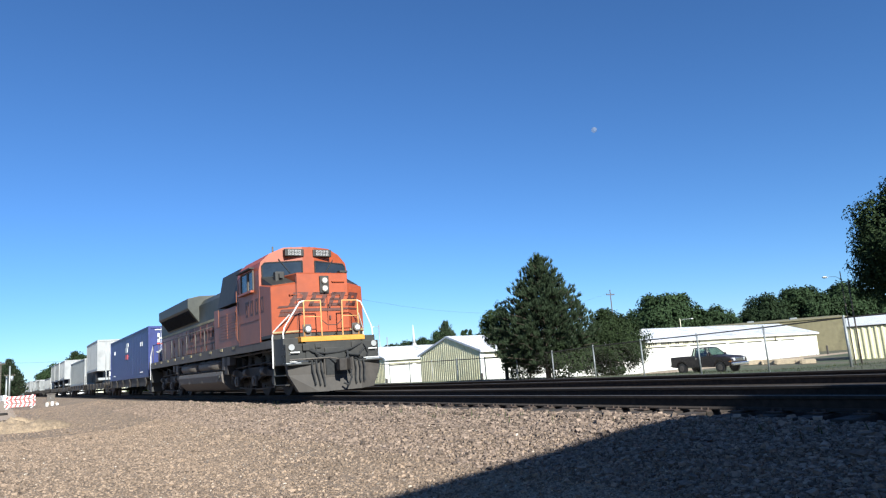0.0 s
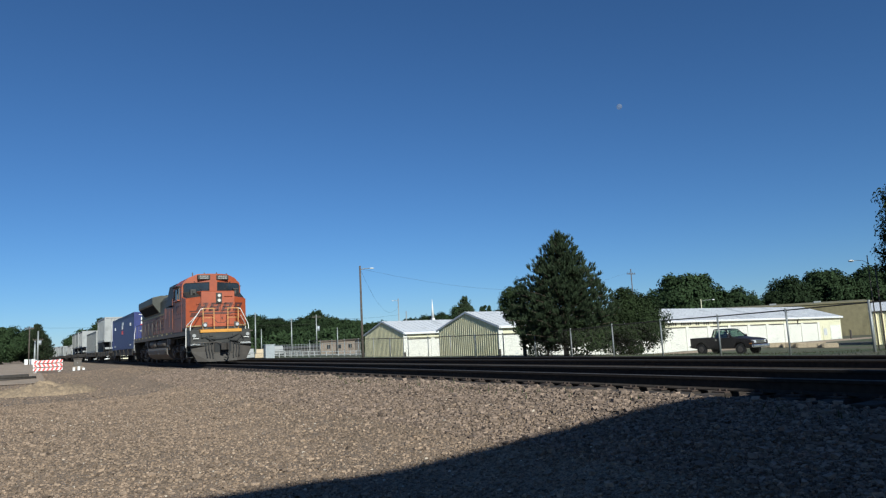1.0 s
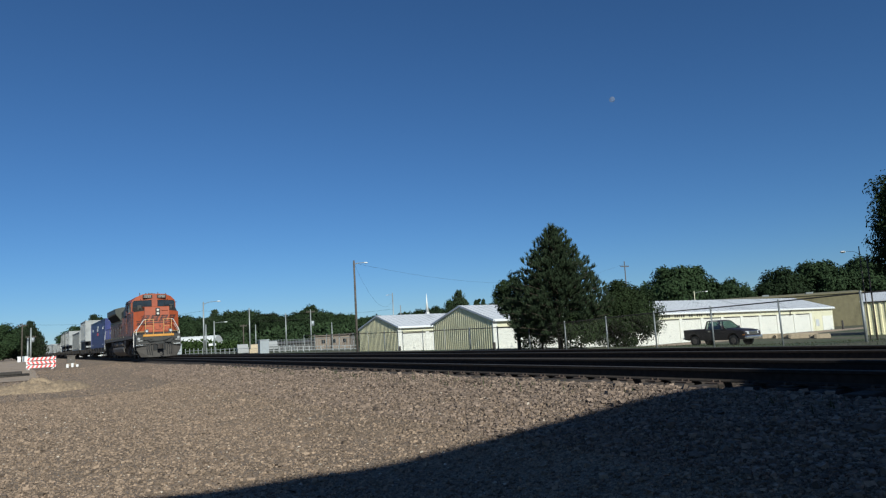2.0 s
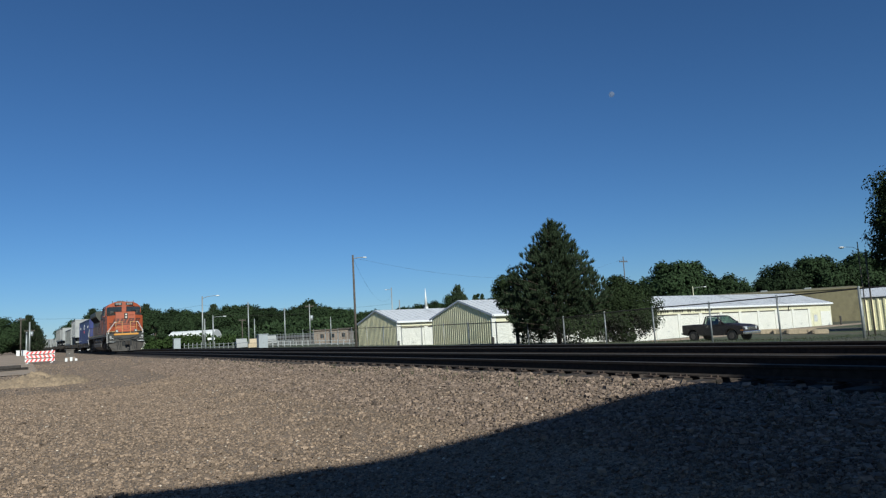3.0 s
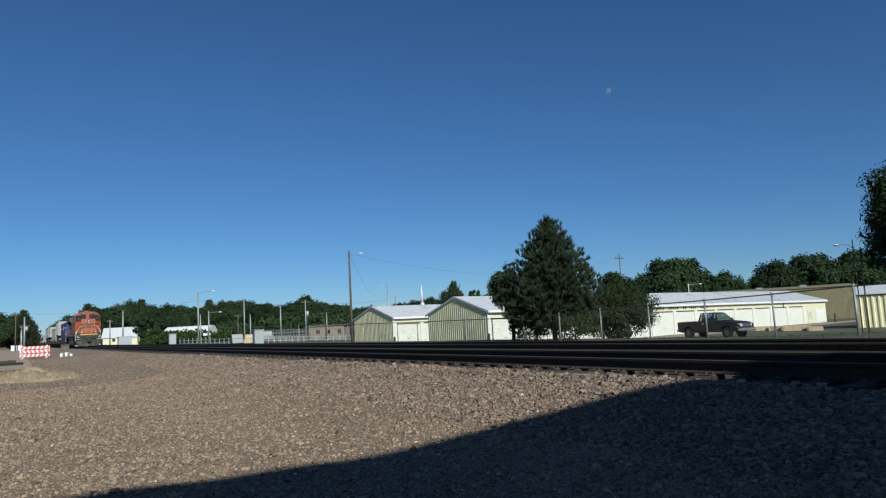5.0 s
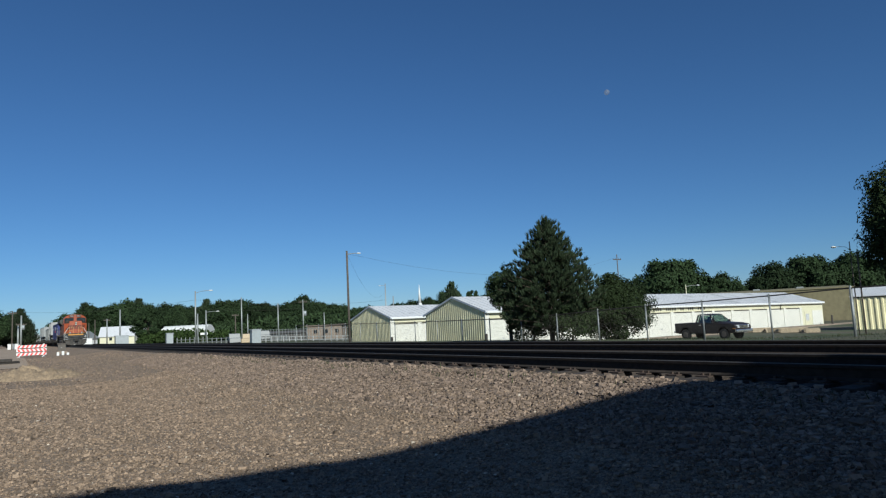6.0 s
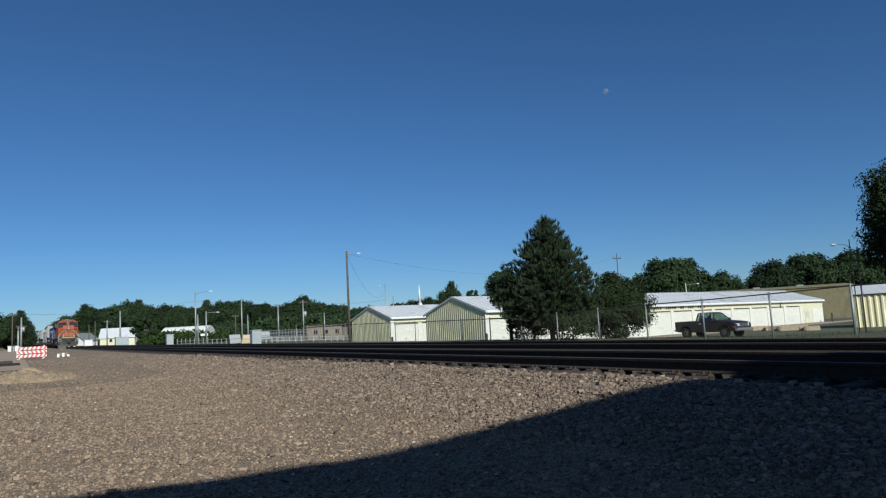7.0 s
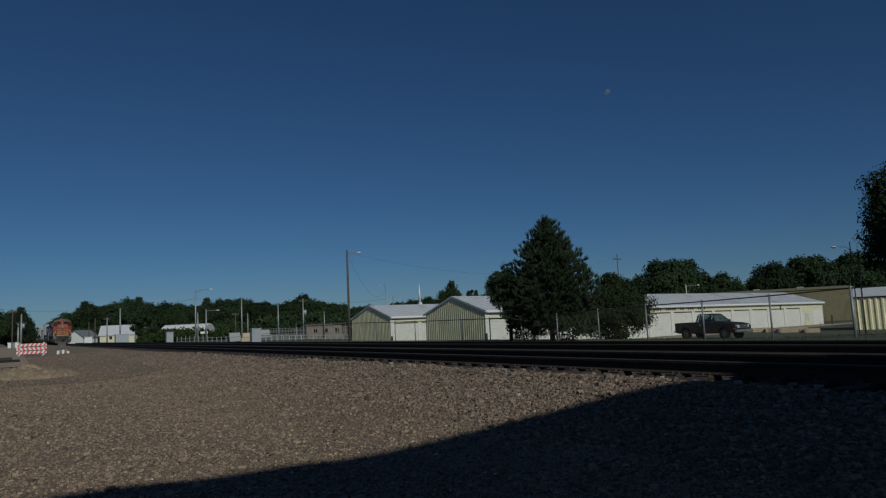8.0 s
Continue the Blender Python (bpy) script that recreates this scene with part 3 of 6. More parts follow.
    part("nose_ridge", bm, M["orange"], nose)
    bm = fresh()
    rod(bm, (-0.86, 1.285, 1.92), (-0.86, 1.30, 3.60), 0.012, n=6)
    part("nose_seam", bm, M["logo_dark"], nose)
    for x in (-1.05, 1.02):
        bm = fresh()
        pipe(bm, [(x, 1.42, 3.05), (x, 1.33, 3.05), (x + 0.34, 1.27, 3.05), (x + 0.34, 1.36, 3.05)] if x < 0 else [(0.32, 1.30, 3.46), (0.32, 1.23, 3.44), (0.72, 1.23, 3.44), (0.72, 1.30, 3.46)], 0.014)
        part("nose_grab_iron", bm, M["orange"], nose)
    # black anti-glare tops beside the ridge
    for s in (-1, 1):
        bm = fresh()
        foot = [(s * 1.46, 1.79), (s * 0.85, 1.44), (s * 0.87, 2.54), (s * 1.48, 2.70)]
        loft(bm, [[(x, y, 3.36) for x, y in foot], [(x, y, z) for (x, y), z in zip(foot, (3.41, 3.46, 3.80, 3.76))]])
        part("anti_glare_panel", bm, M["loco_black"], nose)
    bm = fresh()
    rod(bm, (1.12, 2.2, 3.45), (1.12, 2.2, 3.86), 0.11, n=12)
    box(bm, 0.98, 1.26, 2.08, 2.34, 3.86, 3.93, 0.01)
    part("roof_bell", bm, M["loco_black"], nose)
    bm = fresh()
    box(bm, -1.22, -0.92, 2.1, 2.33, 3.50, 3.88, 0.03)
    box(bm, -1.12, -1.0, 2.0, 2.1, 3.66, 3.80)
    part("mirror_box", bm, M["loco_black"], nose)
    # seams and door in the nose
    bm = fresh()
    for z0, z1 in ((1.92, 3.05),):
        box(bm, 0.12, 0.128, 1.245, 1.28, z0, z1)
        box(bm, 0.56, 0.568, 1.245, 1.28, z0, z1)
        box(bm, 0.12, 0.568, 1.245, 1.28, z1, z1 + 0.008)
    for y in (2.25, 2.62):
        box(bm, 0.17, 0.22, 1.22, 1.27, y, y + 0.12)
    part("nose_door_seam", bm, M["logo_dark"], nose)
    # lettering shapes on the nose (a plain winged device)
    def nose_y(x, z):
        return 1.26 + (0.0 if abs(x) < 0.84 else (abs(x) - 0.84) * 0.58) + (z - 1.88) * 0.026 - 0.016
    for x0, w in ((-1.10, 0.46), (-0.50, 0.54), (0.14, 0.48), (0.74, 0.40)):
        bm = fresh()
        lean = 0.20
        for z0, z1, xa, xb in ((2.68, 2.77, 0.0, w), (2.86, 2.93, 0.06, w * 0.9), (3.02, 3.11, 0.12, w * 1.02)):
            for q in range(3):
                a, b = x0 + xa + (xb - xa) * q / 3, x0 + xa + (xb - xa) * (q + 1) / 3
                k = (z1 - z0) * 0.5
                slab(bm, [(a, nose_y(a, z0), z0), (b, nose_y(b, z0), z0), (b + k, nose_y(b + k, z1), z1), (a + k, nose_y(a + k, z1), z1)], 0.006)
        for e, g in ((0.0, 0.13), (w * 0.62, 0.14)):
            a, b = x0 + e, x0 + e + g
            slab(bm, [(a, nose_y(a, 2.68), 2.68), (b, nose_y(b, 2.68), 2.68), (b + lean, nose_y(b + lean, 3.11), 3.11), (a + lean, nose_y(a + lean, 3.11), 3.11)], 0.006)
        part("nose_lettering", bm, M["logo_dark"], nose, "faded dark lettering shape")
    bm = fresh()
    for z0, z1, xa, xb in ((2.52, 2.61, -1.32, 0.66), (2.40, 2.50, -1.36, -0.75), (2.66, 2.72, -1.38, -1.1), (2.56, 2.61, 0.66, 1.2)):
        n = 8
        for q in range(n):
            a, b = xa + (xb - xa) * q / n, xa + (xb - xa) * (q + 1) / n
            slab(bm, [(a, nose_y(a, z0), z0), (b, nose_y(b, z0), z0), (b + 0.04, nose_y(b + .04, z1), z1), (a + 0.04, nose_y(a + .04, z1), z1)], 0.006)
    part("nose_swoosh", bm, M["logo_dark"], nose, "dark winged stripe")
    bm = fresh()
    for s in (-1, 1):
        for q in range(6):
            a, b = s * (0.84 + 0.67 * q / 6), s * (0.84 + 0.67 * (q + 1) / 6)
            a, b = min(a, b), max(a, b)
            slab(bm, [(a, nose_y(a, 1.90), 1.90), (b, nose_y(b, 1.90), 1.90), (b, nose_y(b, 1.95), 1.95), (a, nose_y(a, 1.95), 1.95)], 0.006)
    parts("nose_stripe", bm, M["pale_stripe"], nose)
    # headlights in the nose
    bm = fresh()
    box(bm, -0.11, 0.19, 1.21, 1.29, 3.08, 3.62, 0.015)
    cluster = part("headlight_housing", bm, M["loco_black"], nose)
    for z in (3.22, 3.47):
        bm = fresh()
        rod(bm, (0.04, 1.17, z), (0.04, 1.212, z), 0.112, n=20)
        rim = part("headlight_rim", bm, M["loco_grey"], cluster, "grey metal lamp rim")
        bm = fresh()
        rod(bm, (0.04, 1.155, z), (0.04, 1.172, z), 0.075, 0.08, n=20)
        part("headlight", bm, M["lit_lamp"], rim, "lit headlight")
    # cab: its front is flat in the middle and swept back to both sides
    def cab_y(x):
        return 2.36 + max(0.0, abs(x) - 0.2) * 0.29

    bm = fresh()
    half = [(0.2, 1.72), (1.54, 1.72), (1.54, 4.00), (1.48, 4.28), (1.20, 4.55), (0.78, 4.73), (0.2, 4.74)]
    ring = half + [(-x, z) for x, z in half[::-1]]
    front = [bm.verts.new((x, cab_y(x), z)) for x, z in ring]
    back = [bm.verts.new((x, 5.15, z)) for x, z in ring]
    n = len(ring)
    for i in range(n):
        bm.faces.new((front[i], front[(i + 1) % n], back[(i + 1) % n], back[i]))
    bm.faces.new(front[:7])
    bm.faces.new(front[7:])
    bm.faces.new((front[0], front[6], front[7], front[13]))
    bm.faces.new(back[::-1])
    bmesh.ops.recalc_face_normals(bm, faces=bm.faces[:])
    cab = part("cab", bm, M["orange"], L, "orange driver's cab")
    for s in (-1, 1):
        bm = fresh()
        pts = [(s * x, cab_y(x) - 0.006, z) for x, z in ((0.22, 3.80), (1.44, 3.76), (1.45, 4.14), (1.36, 4.24), (0.22, 4.27))]
        slab(bm, pts if s > 0 else pts[::-1], 0.012)
        w = part("windscreen", bm, M["glass"], cab, "dark tinted windscreen")
        bm = fresh()
        pts = [(p[0], p[1] - 0.008, p[2]) for p in pts]
        for a, b in zip(pts, pts[1:] + pts[:1]):
            rod(bm, a, b, 0.025, n=6)
        part("window_seal", bm, M["rubber"], w)
        bm = fresh()
        pipe(bm, [(s * x, cab_y(x) - 0.035, z) for x, z in ((0.95, 4.36), (0.78, 4.12), (0.60, 3.88))], 0.013)
        part("wiper", bm, M["rubber"], cab)
        # number boards
        bm = fresh()
        x0, x1 = sorted((s * 0.16, s * 0.80))
        box(bm, x0, x1, 2.300, 2.65, 4.42, 4.66, 0.02)
        nb = part("number_board", bm, M["loco_black"], cab)
        bm = fresh()
        for k in range(4):
            xx = x0 + 0.10 + k * 0.115
            for z0, z1 in ((4.46, 4.485), (4.53, 4.555), (4.60, 4.625)):
                box(bm, xx, xx + 0.085, 2.292, 2.300, z0, z1)
            box(bm, xx, xx + 0.025, 2.292, 2.300, 4.485, 4.60)
            box(bm, xx + 0.06, xx + 0.085, 2.292, 2.300, 4.485, 4.60)
        part("number_bar", bm, M["trailer_white"], nb, "pale bars")
        # side windows
        for y0, y1 in ((3.30, 3.82), (3.90, 4.60)):
            bm = fresh()
            xo = s * 1.54
            box(bm, min(xo, xo + s * 0.012), max(xo, xo + s * 0.012), y0, y1, 3.45, 4.08)
            sw = part("side_window", bm, M["cab_glass"], cab)
            bm = fresh()
            for a, b in (((y0, 3.45), (y1, 3.45)), ((y1, 3.45), (y1, 4.08)), ((y1, 4.08), (y0, 4.08)), ((y0, 4.08), (y0, 3.45))):
                rod(bm, (xo + s * 0.015, *a), (xo + s * 0.015, *b), 0.03, n=6)
            part("window_frame", bm, M["loco_grey"], sw)
        bm = fresh()
        xo = s * 1.545
        box(bm, min(xo, xo + s * 0.12), max(xo, xo + s * 0.12), 3.25, 4.7, 3.36, 3.43, 0.01)
        part("armrest", bm, M["orange"], cab)
        bm = fresh()
        box(bm, min(xo, xo + s * 0.16), max(xo, xo + s * 0.16), 3.2, 4.75, 4.13, 4.17)
        part("sunshade", bm, M["loco_black"], cab)
        bm = fresh()
        pipe(bm, [(xo + s * 0.02, 5.05, 1.9), (xo + s * 0.06, 5.05, 1.95), (xo + s * 0.06, 5.05, 3.6), (xo + s * 0.02, 5.05, 3.65)], 0.014)
        part("grab_rail", bm, M["shaded_grimy_orange"], cab)
    # number painted on the cab's side, as bars
    for s in (-1, 1):
        bm = fresh()
        xo = s * 1.542
        for k in range(4):
            y = 2.35 + 0.52 * k
            x0, x1 = sorted((s * (1.534 if y < 2.5 else 1.543), s * (1.540 if y < 2.5 else 1.550)))
            for z0, z1 in ((2.62, 2.70), (3.05, 3.13)):
                box(bm, x0, x1, y, y + 0.30, z0, z1)
            for ya in (y, y + 0.22):
                box(bm, x0, x1, ya, ya + 0.08, 2.70, 3.05)
        parts("side_number_bar", bm, M["logo_dark"], cab, "dark painted bars")
        bm = fresh()
        x0, x1 = sorted((s * 1.543, s * 1.552))
        box(bm, x0, x1, 2.85, 4.8, 2.42, 2.45)
        box(bm, x0, x1, 5.02, 5.05, 1.75, 4.1)
        part("panel_seam", bm, M["logo_dark"], cab)
    # side sheets over cab and nose: grime plus the side's shade put into the colour
    for s in (-1, 1):
        bm = fresh()
        x0, x1 = sorted((s * 1.538, s * 1.5415))
        box(bm, x0, x1, 2.76, 5.14, 1.74, 3.40)
        x0, x1 = sorted((s * 1.538, s * 1.5415))
        box(bm, x0, x1, 2.76, 3.24, 3.40, 3.88)
        box(bm, x0, x1, 4.66, 5.14, 3.40, 3.88)
        parts("side_sheet", bm, M["shaded_grimy_orange"], cab, "grimy orange side sheet with side shade in its colour")
        bm = fresh()
        x0, x1 = sorted((s * 1.528, s * 1.5335))
        prism(bm, [(1.69, 1.90), (2.755, 1.90), (2.755, 3.48), (1.72, 3.31)], "x", x0, x1)
        part("nose_side_sheet", bm, M["shaded_grimy_orange"], nose, "grimy orange side sheet with side shade in its colour")
    # roof fittings
    bm = fresh()
    for x, y, h in ((-0.9, 3.2, 0.10), (-0.3, 3.1, 0.09), (0.35, 3.1, 0.12), (0.95, 3.4, 0.10), (0.1, 4.2, 0.16)):
        rod(bm, (x, y, 4.6), (x, y, 4.78 + h), 0.03, n=8)
    box(bm, -0.25, 0.25, 3.6, 4.2, 4.77, 4.86, 0.02)
    parts("antenna", bm, M["loco_grey"], cab)
    bm = fresh()
    for k, (x, l) in enumerate(((-0.2, 0.5), (0, 0.6), (0.2, 0.45))):
        rod(bm, (x, 5.6, 4.92), (x, 5.6 - l, 4.92), 0.03, 0.09, n=10)
    rod(bm, (0, 5.6, 4.5), (0, 5.6, 4.92), 0.04)
    box(bm, -0.3, 0.3, 5.55, 5.65, 4.88, 4.95)
    part("horn", bm, M["loco_grey"], L)
    # long hood
    bm = fresh()
    prism(bm, [(-1.05, 1.72), (1.05, 1.72), (1.05, 3.88), (0.85, 4.12), (-0.85, 4.12), (-1.05, 3.88)], "y", 5.15, 21.0, 0.02)
    hood = part("hood", bm, M["shaded_grimy_orange"], L, "grimy orange engine hood with side shade in its colour")
    bm = fresh()
    prism(bm, [(-1.07, 3.02), (1.07, 3.02), (1.07, 3.92), (0.86, 4.17), (-0.86, 4.17), (-1.07, 3.92)], "y", 5.15, 21.02)
    part("hood_top", bm, M["loco_green"], hood, "dark upper hood")
    # full-width equipment cabinet behind the cab
    bm = fresh()
    box(bm, -1.50, 1.50, 5.16, 8.4, 1.72, 3.18, 0.02)
    cabn = part("equipment_cabinet", bm, M["shaded_grimy_orange"], L, "grimy orange equipment cabinet with side shade in its colour")
    bm = fresh()
    loft(bm, [[(-1.50, 5.45, 3.30), (1.50, 5.45, 3.30), (1.28, 5.45, 4.50), (-1.28, 5.45, 4.50)], [(-1.50, 7.9, 3.30), (1.50, 7.9, 3.30), (1.28, 7.9, 4.50), (-1.28, 7.9, 4.50)]])
    part("dynamic_brake_housing", bm, M["loco_black"], L, "black roof housing with grilles")
    for s in (-1, 1):
        for y0, y1, z0, z1 in ((5.5, 6.4, 2.1, 3.05), (6.6, 7.6, 2.1, 3.05)):
            bm = fresh()
            xo = s * 1.502
            for k in range(9):
                z = z0 + (z1 - z0) * k / 9
                box(bm, min(xo, xo + s * 0.02), max(xo, xo + s * 0.02), y0, y1, z, z + 0.05)
            parts("louvre", bm, M["shaded_grimy_orange"], cabn)
        bm = fresh()
        box(bm, min(s * 1.5, s * 1.52), max(s * 1.5, s * 1.52), 7.75, 8.35, 2.6, 3.25)
        parts("warning_plate", bm, M["shaded_grimy_orange"], cabn)
        # hood doors
        for y in np.arange(8.7, 18.6, 0.92):
            bm = fresh()
            xo = s * 1.05
            box(bm, min(xo, xo + s * 0.025), max(xo, xo + s * 0.025), y, y + 0.84, 1.9, 2.98, 0.008)
            d = part("hood_door", bm, M["shaded_grimy_orange"], hood)
            bm = fresh()
            xo = s * 1.077
            box(bm, min(xo, xo + s * 0.02), max(xo, xo + s * 0.02), y + 0.70, y + 0.74, 2.4, 2.6)
            part("latch", bm, M["loco_black"], d)
        bm = fresh()
        for k in range(4):
            y = 10.2 + 1.15 * k
            x0, x1 = sorted((s * 1.078, s * 1.086))
            for z0, z1 in ((2.30, 2.42), (2.60, 2.70), (2.88, 3.0)):
                box(bm, x0, x1, y, y + 0.85, z0, z1)
            box(bm, x0, x1, y, y + 0.2, 2.42, 2.88)
            box(bm, x0, x1, y + 0.6, y + 0.8, 2.42, 2.88)
        box(bm, x0, x1, 9.6, 15.2, 2.12, 2.20)
        part("side_lettering", bm, M["logo_dark"], hood, "faded dark lettering shapes")
        bm = fresh()
        x0, x1 = sorted((s * 1.072, s * 1.08))
        box(bm, x0, x1, 8.4, 20.9, 3.04, 3.14)
        part("hood_stripe", bm, M["pale_stripe"], hood, "faded yellow stripe")
    # brighter orange panel at the rear end of the hood
    for s in (-1, 1):
        bm = fresh()
        x0, x1 = sorted((s * 1.05, s * 1.074))
        box(bm, x0, x1, 18.75, 20.9, 1.8, 2.98, 0.008)
        part("rear_panel", bm, M["orange"], hood, "brighter orange end panel")
    # flared radiators
    bm = fresh()
    for s in (-1, 1):
        pts = [(s * 1.08, 3.20), (s * 1.56, 3.84), (s * 1.56, 4.26), (s * 1.05, 4.38), (s * 0.3, 4.40), (s * 0.3, 3.35)]
        prism(bm, pts, "y", 12.6, 19.1, 0.02)
    rad = part("radiator_housing", bm, M["loco_green"], L, "flared dark green radiator wings")
    for s in (-1, 1):
        bm = fresh()
        for k in range(22):
            y = 12.9 + k * 0.275
            a, b = Vector((s * 1.14, y, 3.28)), Vector((s * 1.50, y, 3.76))
            rod(bm, a + Vector((s * 0.02, 0, -0.02)), b + Vector((s * 0.02, 0, -0.02)), 0.03, n=4)
        part("radiator_grille", bm, M["rubber"], rad)
    bm = fresh()
    for y in (13.8, 15.6, 17.4):
        rod(bm, (0, y, 4.3), (0, y, 4.48), 0.62, n=24)
    parts("cooling_fan", bm, M["loco_black"], rad)
    bm = fresh()
    box(bm, -0.4, 0.4, 9.6, 10.9, 4.1, 4.40, 0.03)
    part("exhaust_stack", bm, M["loco_black"], L)
    # fuel tank and reservoirs
    bm = fresh()
    prism(bm, [(-1.46, 0.95), (-1.50, 0.80), (-1.46, 0.55), (-1.15, 0.26), (-0.9, 0.20), (0.9, 0.20), (1.15, 0.26), (1.46, 0.55), (1.50, 0.80), (1.46, 0.95)], "y", 7.6, 14.9, 0.02)
    part("fuel_tank", bm, M["loco_grey"], L, "dusty grey steel fuel tank")
    for s in (-1, 1):
        for y0, y1 in ((8.1, 11.2), (11.7, 14.4)):
            bm = fresh()
            rod(bm, (s * 1.24, y0, 1.22), (s * 1.24, y1, 1.22), 0.23, n=20)
            ball(bm, (s * 1.24, y0, 1.22), (0.23, 0.09, 0.23))
            ball(bm, (s * 1.24, y1, 1.22), (0.23, 0.09, 0.23))
            part("air_reservoir", bm, M["loco_grey"], L)
        bm = fresh()
        pipe(bm, [(s * 1.42, 6.9, 1.35), (s * 1.42, 8.0, 1.30), (s * 1.45, 11.4, 1.32), (s * 1.42, 15.5, 1.36)], 0.03)
        pipe(bm, [(s * 1.40, 6.9, 1.12), (s * 1.40, 7.5, 1.05), (s * 1.40, 7.6, 0.95)], 0.04)
        part("piping", bm, M["under"], L)
        bm = fresh()
        box(bm, min(s * 1.1, s * 1.45), max(s * 1.1, s * 1.45), 6.9, 7.35, 0.8, 1.45, 0.03)
        box(bm, min(s * 1.1, s * 1.42), max(s * 1.1, s * 1.42), 15.1, 15.6, 0.75, 1.45, 0.03)
        parts("equipment_box", bm, M["under"], L)
    for s in (-1, 1):
        for y, h, d in ((6.55, 0.34, 0.22), (7.25, 0.5, 0.3), (15.2, 0.42, 0.3), (15.9, 0.3, 0.2)):
            bm = fresh()
            x0, x1 = sorted((s * 1.46, s * (1.46 - d)))
            box(bm, x0, x1, y, y + 0.36, 1.47 - h, 1.45, 0.02)
            part("hanging_box", bm, M["loco_grey"], L)
        for y in np.arange(2.6, 21.3, 1.55):
            bm = fresh()
            x0, x1 = sorted((s * 1.05, s * 1.49))
            prism(bm, [(x0, 1.54), (x1, 1.54), (x1 if s > 0 else x0, 1.46), (x0 if s > 0 else x1, 1.22)], "y", y, y + 0.05)
            part("deck_bracket", bm, M["loco_black"], L)
        bm = fresh()
        pipe(bm, [(s * 1.36, 2.2, 1.42), (s * 1.36, 6.4, 1.40)], 0.035)
        part("conduit", bm, M["under"], L)
        bm = fresh()
        pipe(bm, [(s * 1.33, 7.0, 1.02), (s * 1.40, 11.0, 1.0), (s * 1.33, 15.0, 1.02)], 0.028)
        part("fuel_line", bm, M["under"], L)
        for y in (8.3, 10.6, 12.9, 14.3):
            bm = fresh()
            x0, x1 = sorted((s * 1.462, s * 1.478))
            box(bm, x0, x1, y, y + 0.06, 0.55, 0.95)
            part("tank_strap", bm, M["loco_grey"], L)
        bm = fresh()
        rod(bm, (s * 1.47, 7.9, 0.74), (s * 1.53, 7.9, 0.74), 0.09, n=12)
        part("fuel_filler", bm, M["loco_black"], L)
        for y, z in ((2.0, 0.55), (7.05, 0.45)):
            bm = fresh()
            rod(bm, (s * 1.22, y, z), (s * 1.22, y + 0.05, z + 0.5), 0.05, n=8)
            part("sanding_pipe", bm, M["loco_grey"], L)
    loco_truck(L, 4.5)
    loco_truck(L, 17.75)
    # handrails
    for s in (-1, 1):
        bm = fresh()
        pipe(bm, [(s * 0.86, 0.42, 2.78), (s * 1.00, 0.44, 2.74), (s * 1.42, 0.70, 2.02), (s * 1.46, 0.70, 1.85), (s * 1.46, 0.62, 0.98)], 0.022)
        draw_back(part("step_handrail", bm, M["rail_white"], L, "white painted step handrail").data)
        bm = fresh()
        pipe(bm, [(s * 1.14, 1.20, 2.42), (s * 1.50, 1.66, 1.95), (s * 1.52, 1.70, 1.80), (s * 1.52, 1.70, 0.86)], 0.022)
        part("step_handrail", bm, M["rail_white"], L, "white painted step handrail")
        bm = fresh()
        pipe(bm, [(s * 0.86, 0.42, 2.78), (s * 0.35, 0.40, 2.78), (s * 0.34, 0.40, 1.7)], 0.02)
        rod(bm, (s * 0.88, 0.42, 1.7), (s * 0.88, 0.42, 2.78), 0.02)
        rod(bm, (s * 0.34, 0.40, 2.3), (s * 0.88, 0.40, 2.3), 0.014)
        draw_back(part("front_railing", bm, M["faded_yellow"], L, "faded yellow front railing").data)
        bm = fresh()
        rod(bm, (s * 0.80, 0.30, 1.94), (s * 0.80, 0.46, 1.94), 0.115, n=20)
        box(bm, s * 0.80 - 0.13, s * 0.80 + 0.13, 0.42, 0.47, 1.72, 2.08, 0.01)
        dl = part("ditch_light", bm, M["loco_grey"], L)
        draw_back(dl.data)
        bm = fresh()
        rod(bm, (s * 0.80, 0.285, 1.94), (s * 0.80, 0.30, 1.94), 0.078, n=20)
        draw_back(part("lamp_lens", bm, M["lens"], dl, "clear glass lamp").data)
        # walkway railing
        bm = fresh()
        rod(bm, (s * 1.44, 8.6, 2.72), (s * 1.44, 21.4, 2.72), 0.018)
        for y in np.arange(8.6, 21.5, 1.6):
            rod(bm, (s * 1.44, y, 1.72), (s * 1.44, y, 2.72), 0.018)
        part("walkway_railing", bm, M["loco_grey"], L)
        bm = fresh()
        pipe(bm, [(s * 1.44, 21.4, 2.72), (s * 1.50, 21.75, 2.2), (s * 1.50, 21.8, 0.9)], 0.024)
        part("rear_handrail", bm, M["rail_white"], L)
    bm = fresh()
    pipe(bm, [(-0.34, 0.40, 2.2), (-0.15, 0.38, 2.04), (0.15, 0.38, 2.04), (0.34, 0.40, 2.2)], 0.013)
    draw_back(part("safety_chain", bm, M["under"], L).data)
    bm = fresh()
    box(bm, -1.5, 1.5, 21.6, 22.0, 0.75, 1.72, 0.02)
    box(bm, -1.42, 1.42, 22.0, 22.1, 0.25, 0.75, 0.02)
    box(bm, -0.12, 0.12, 22.0, 22.75, 0.72, 0.95)
    part("rear_end_plate", bm, M["loco_black"], L)
    return L


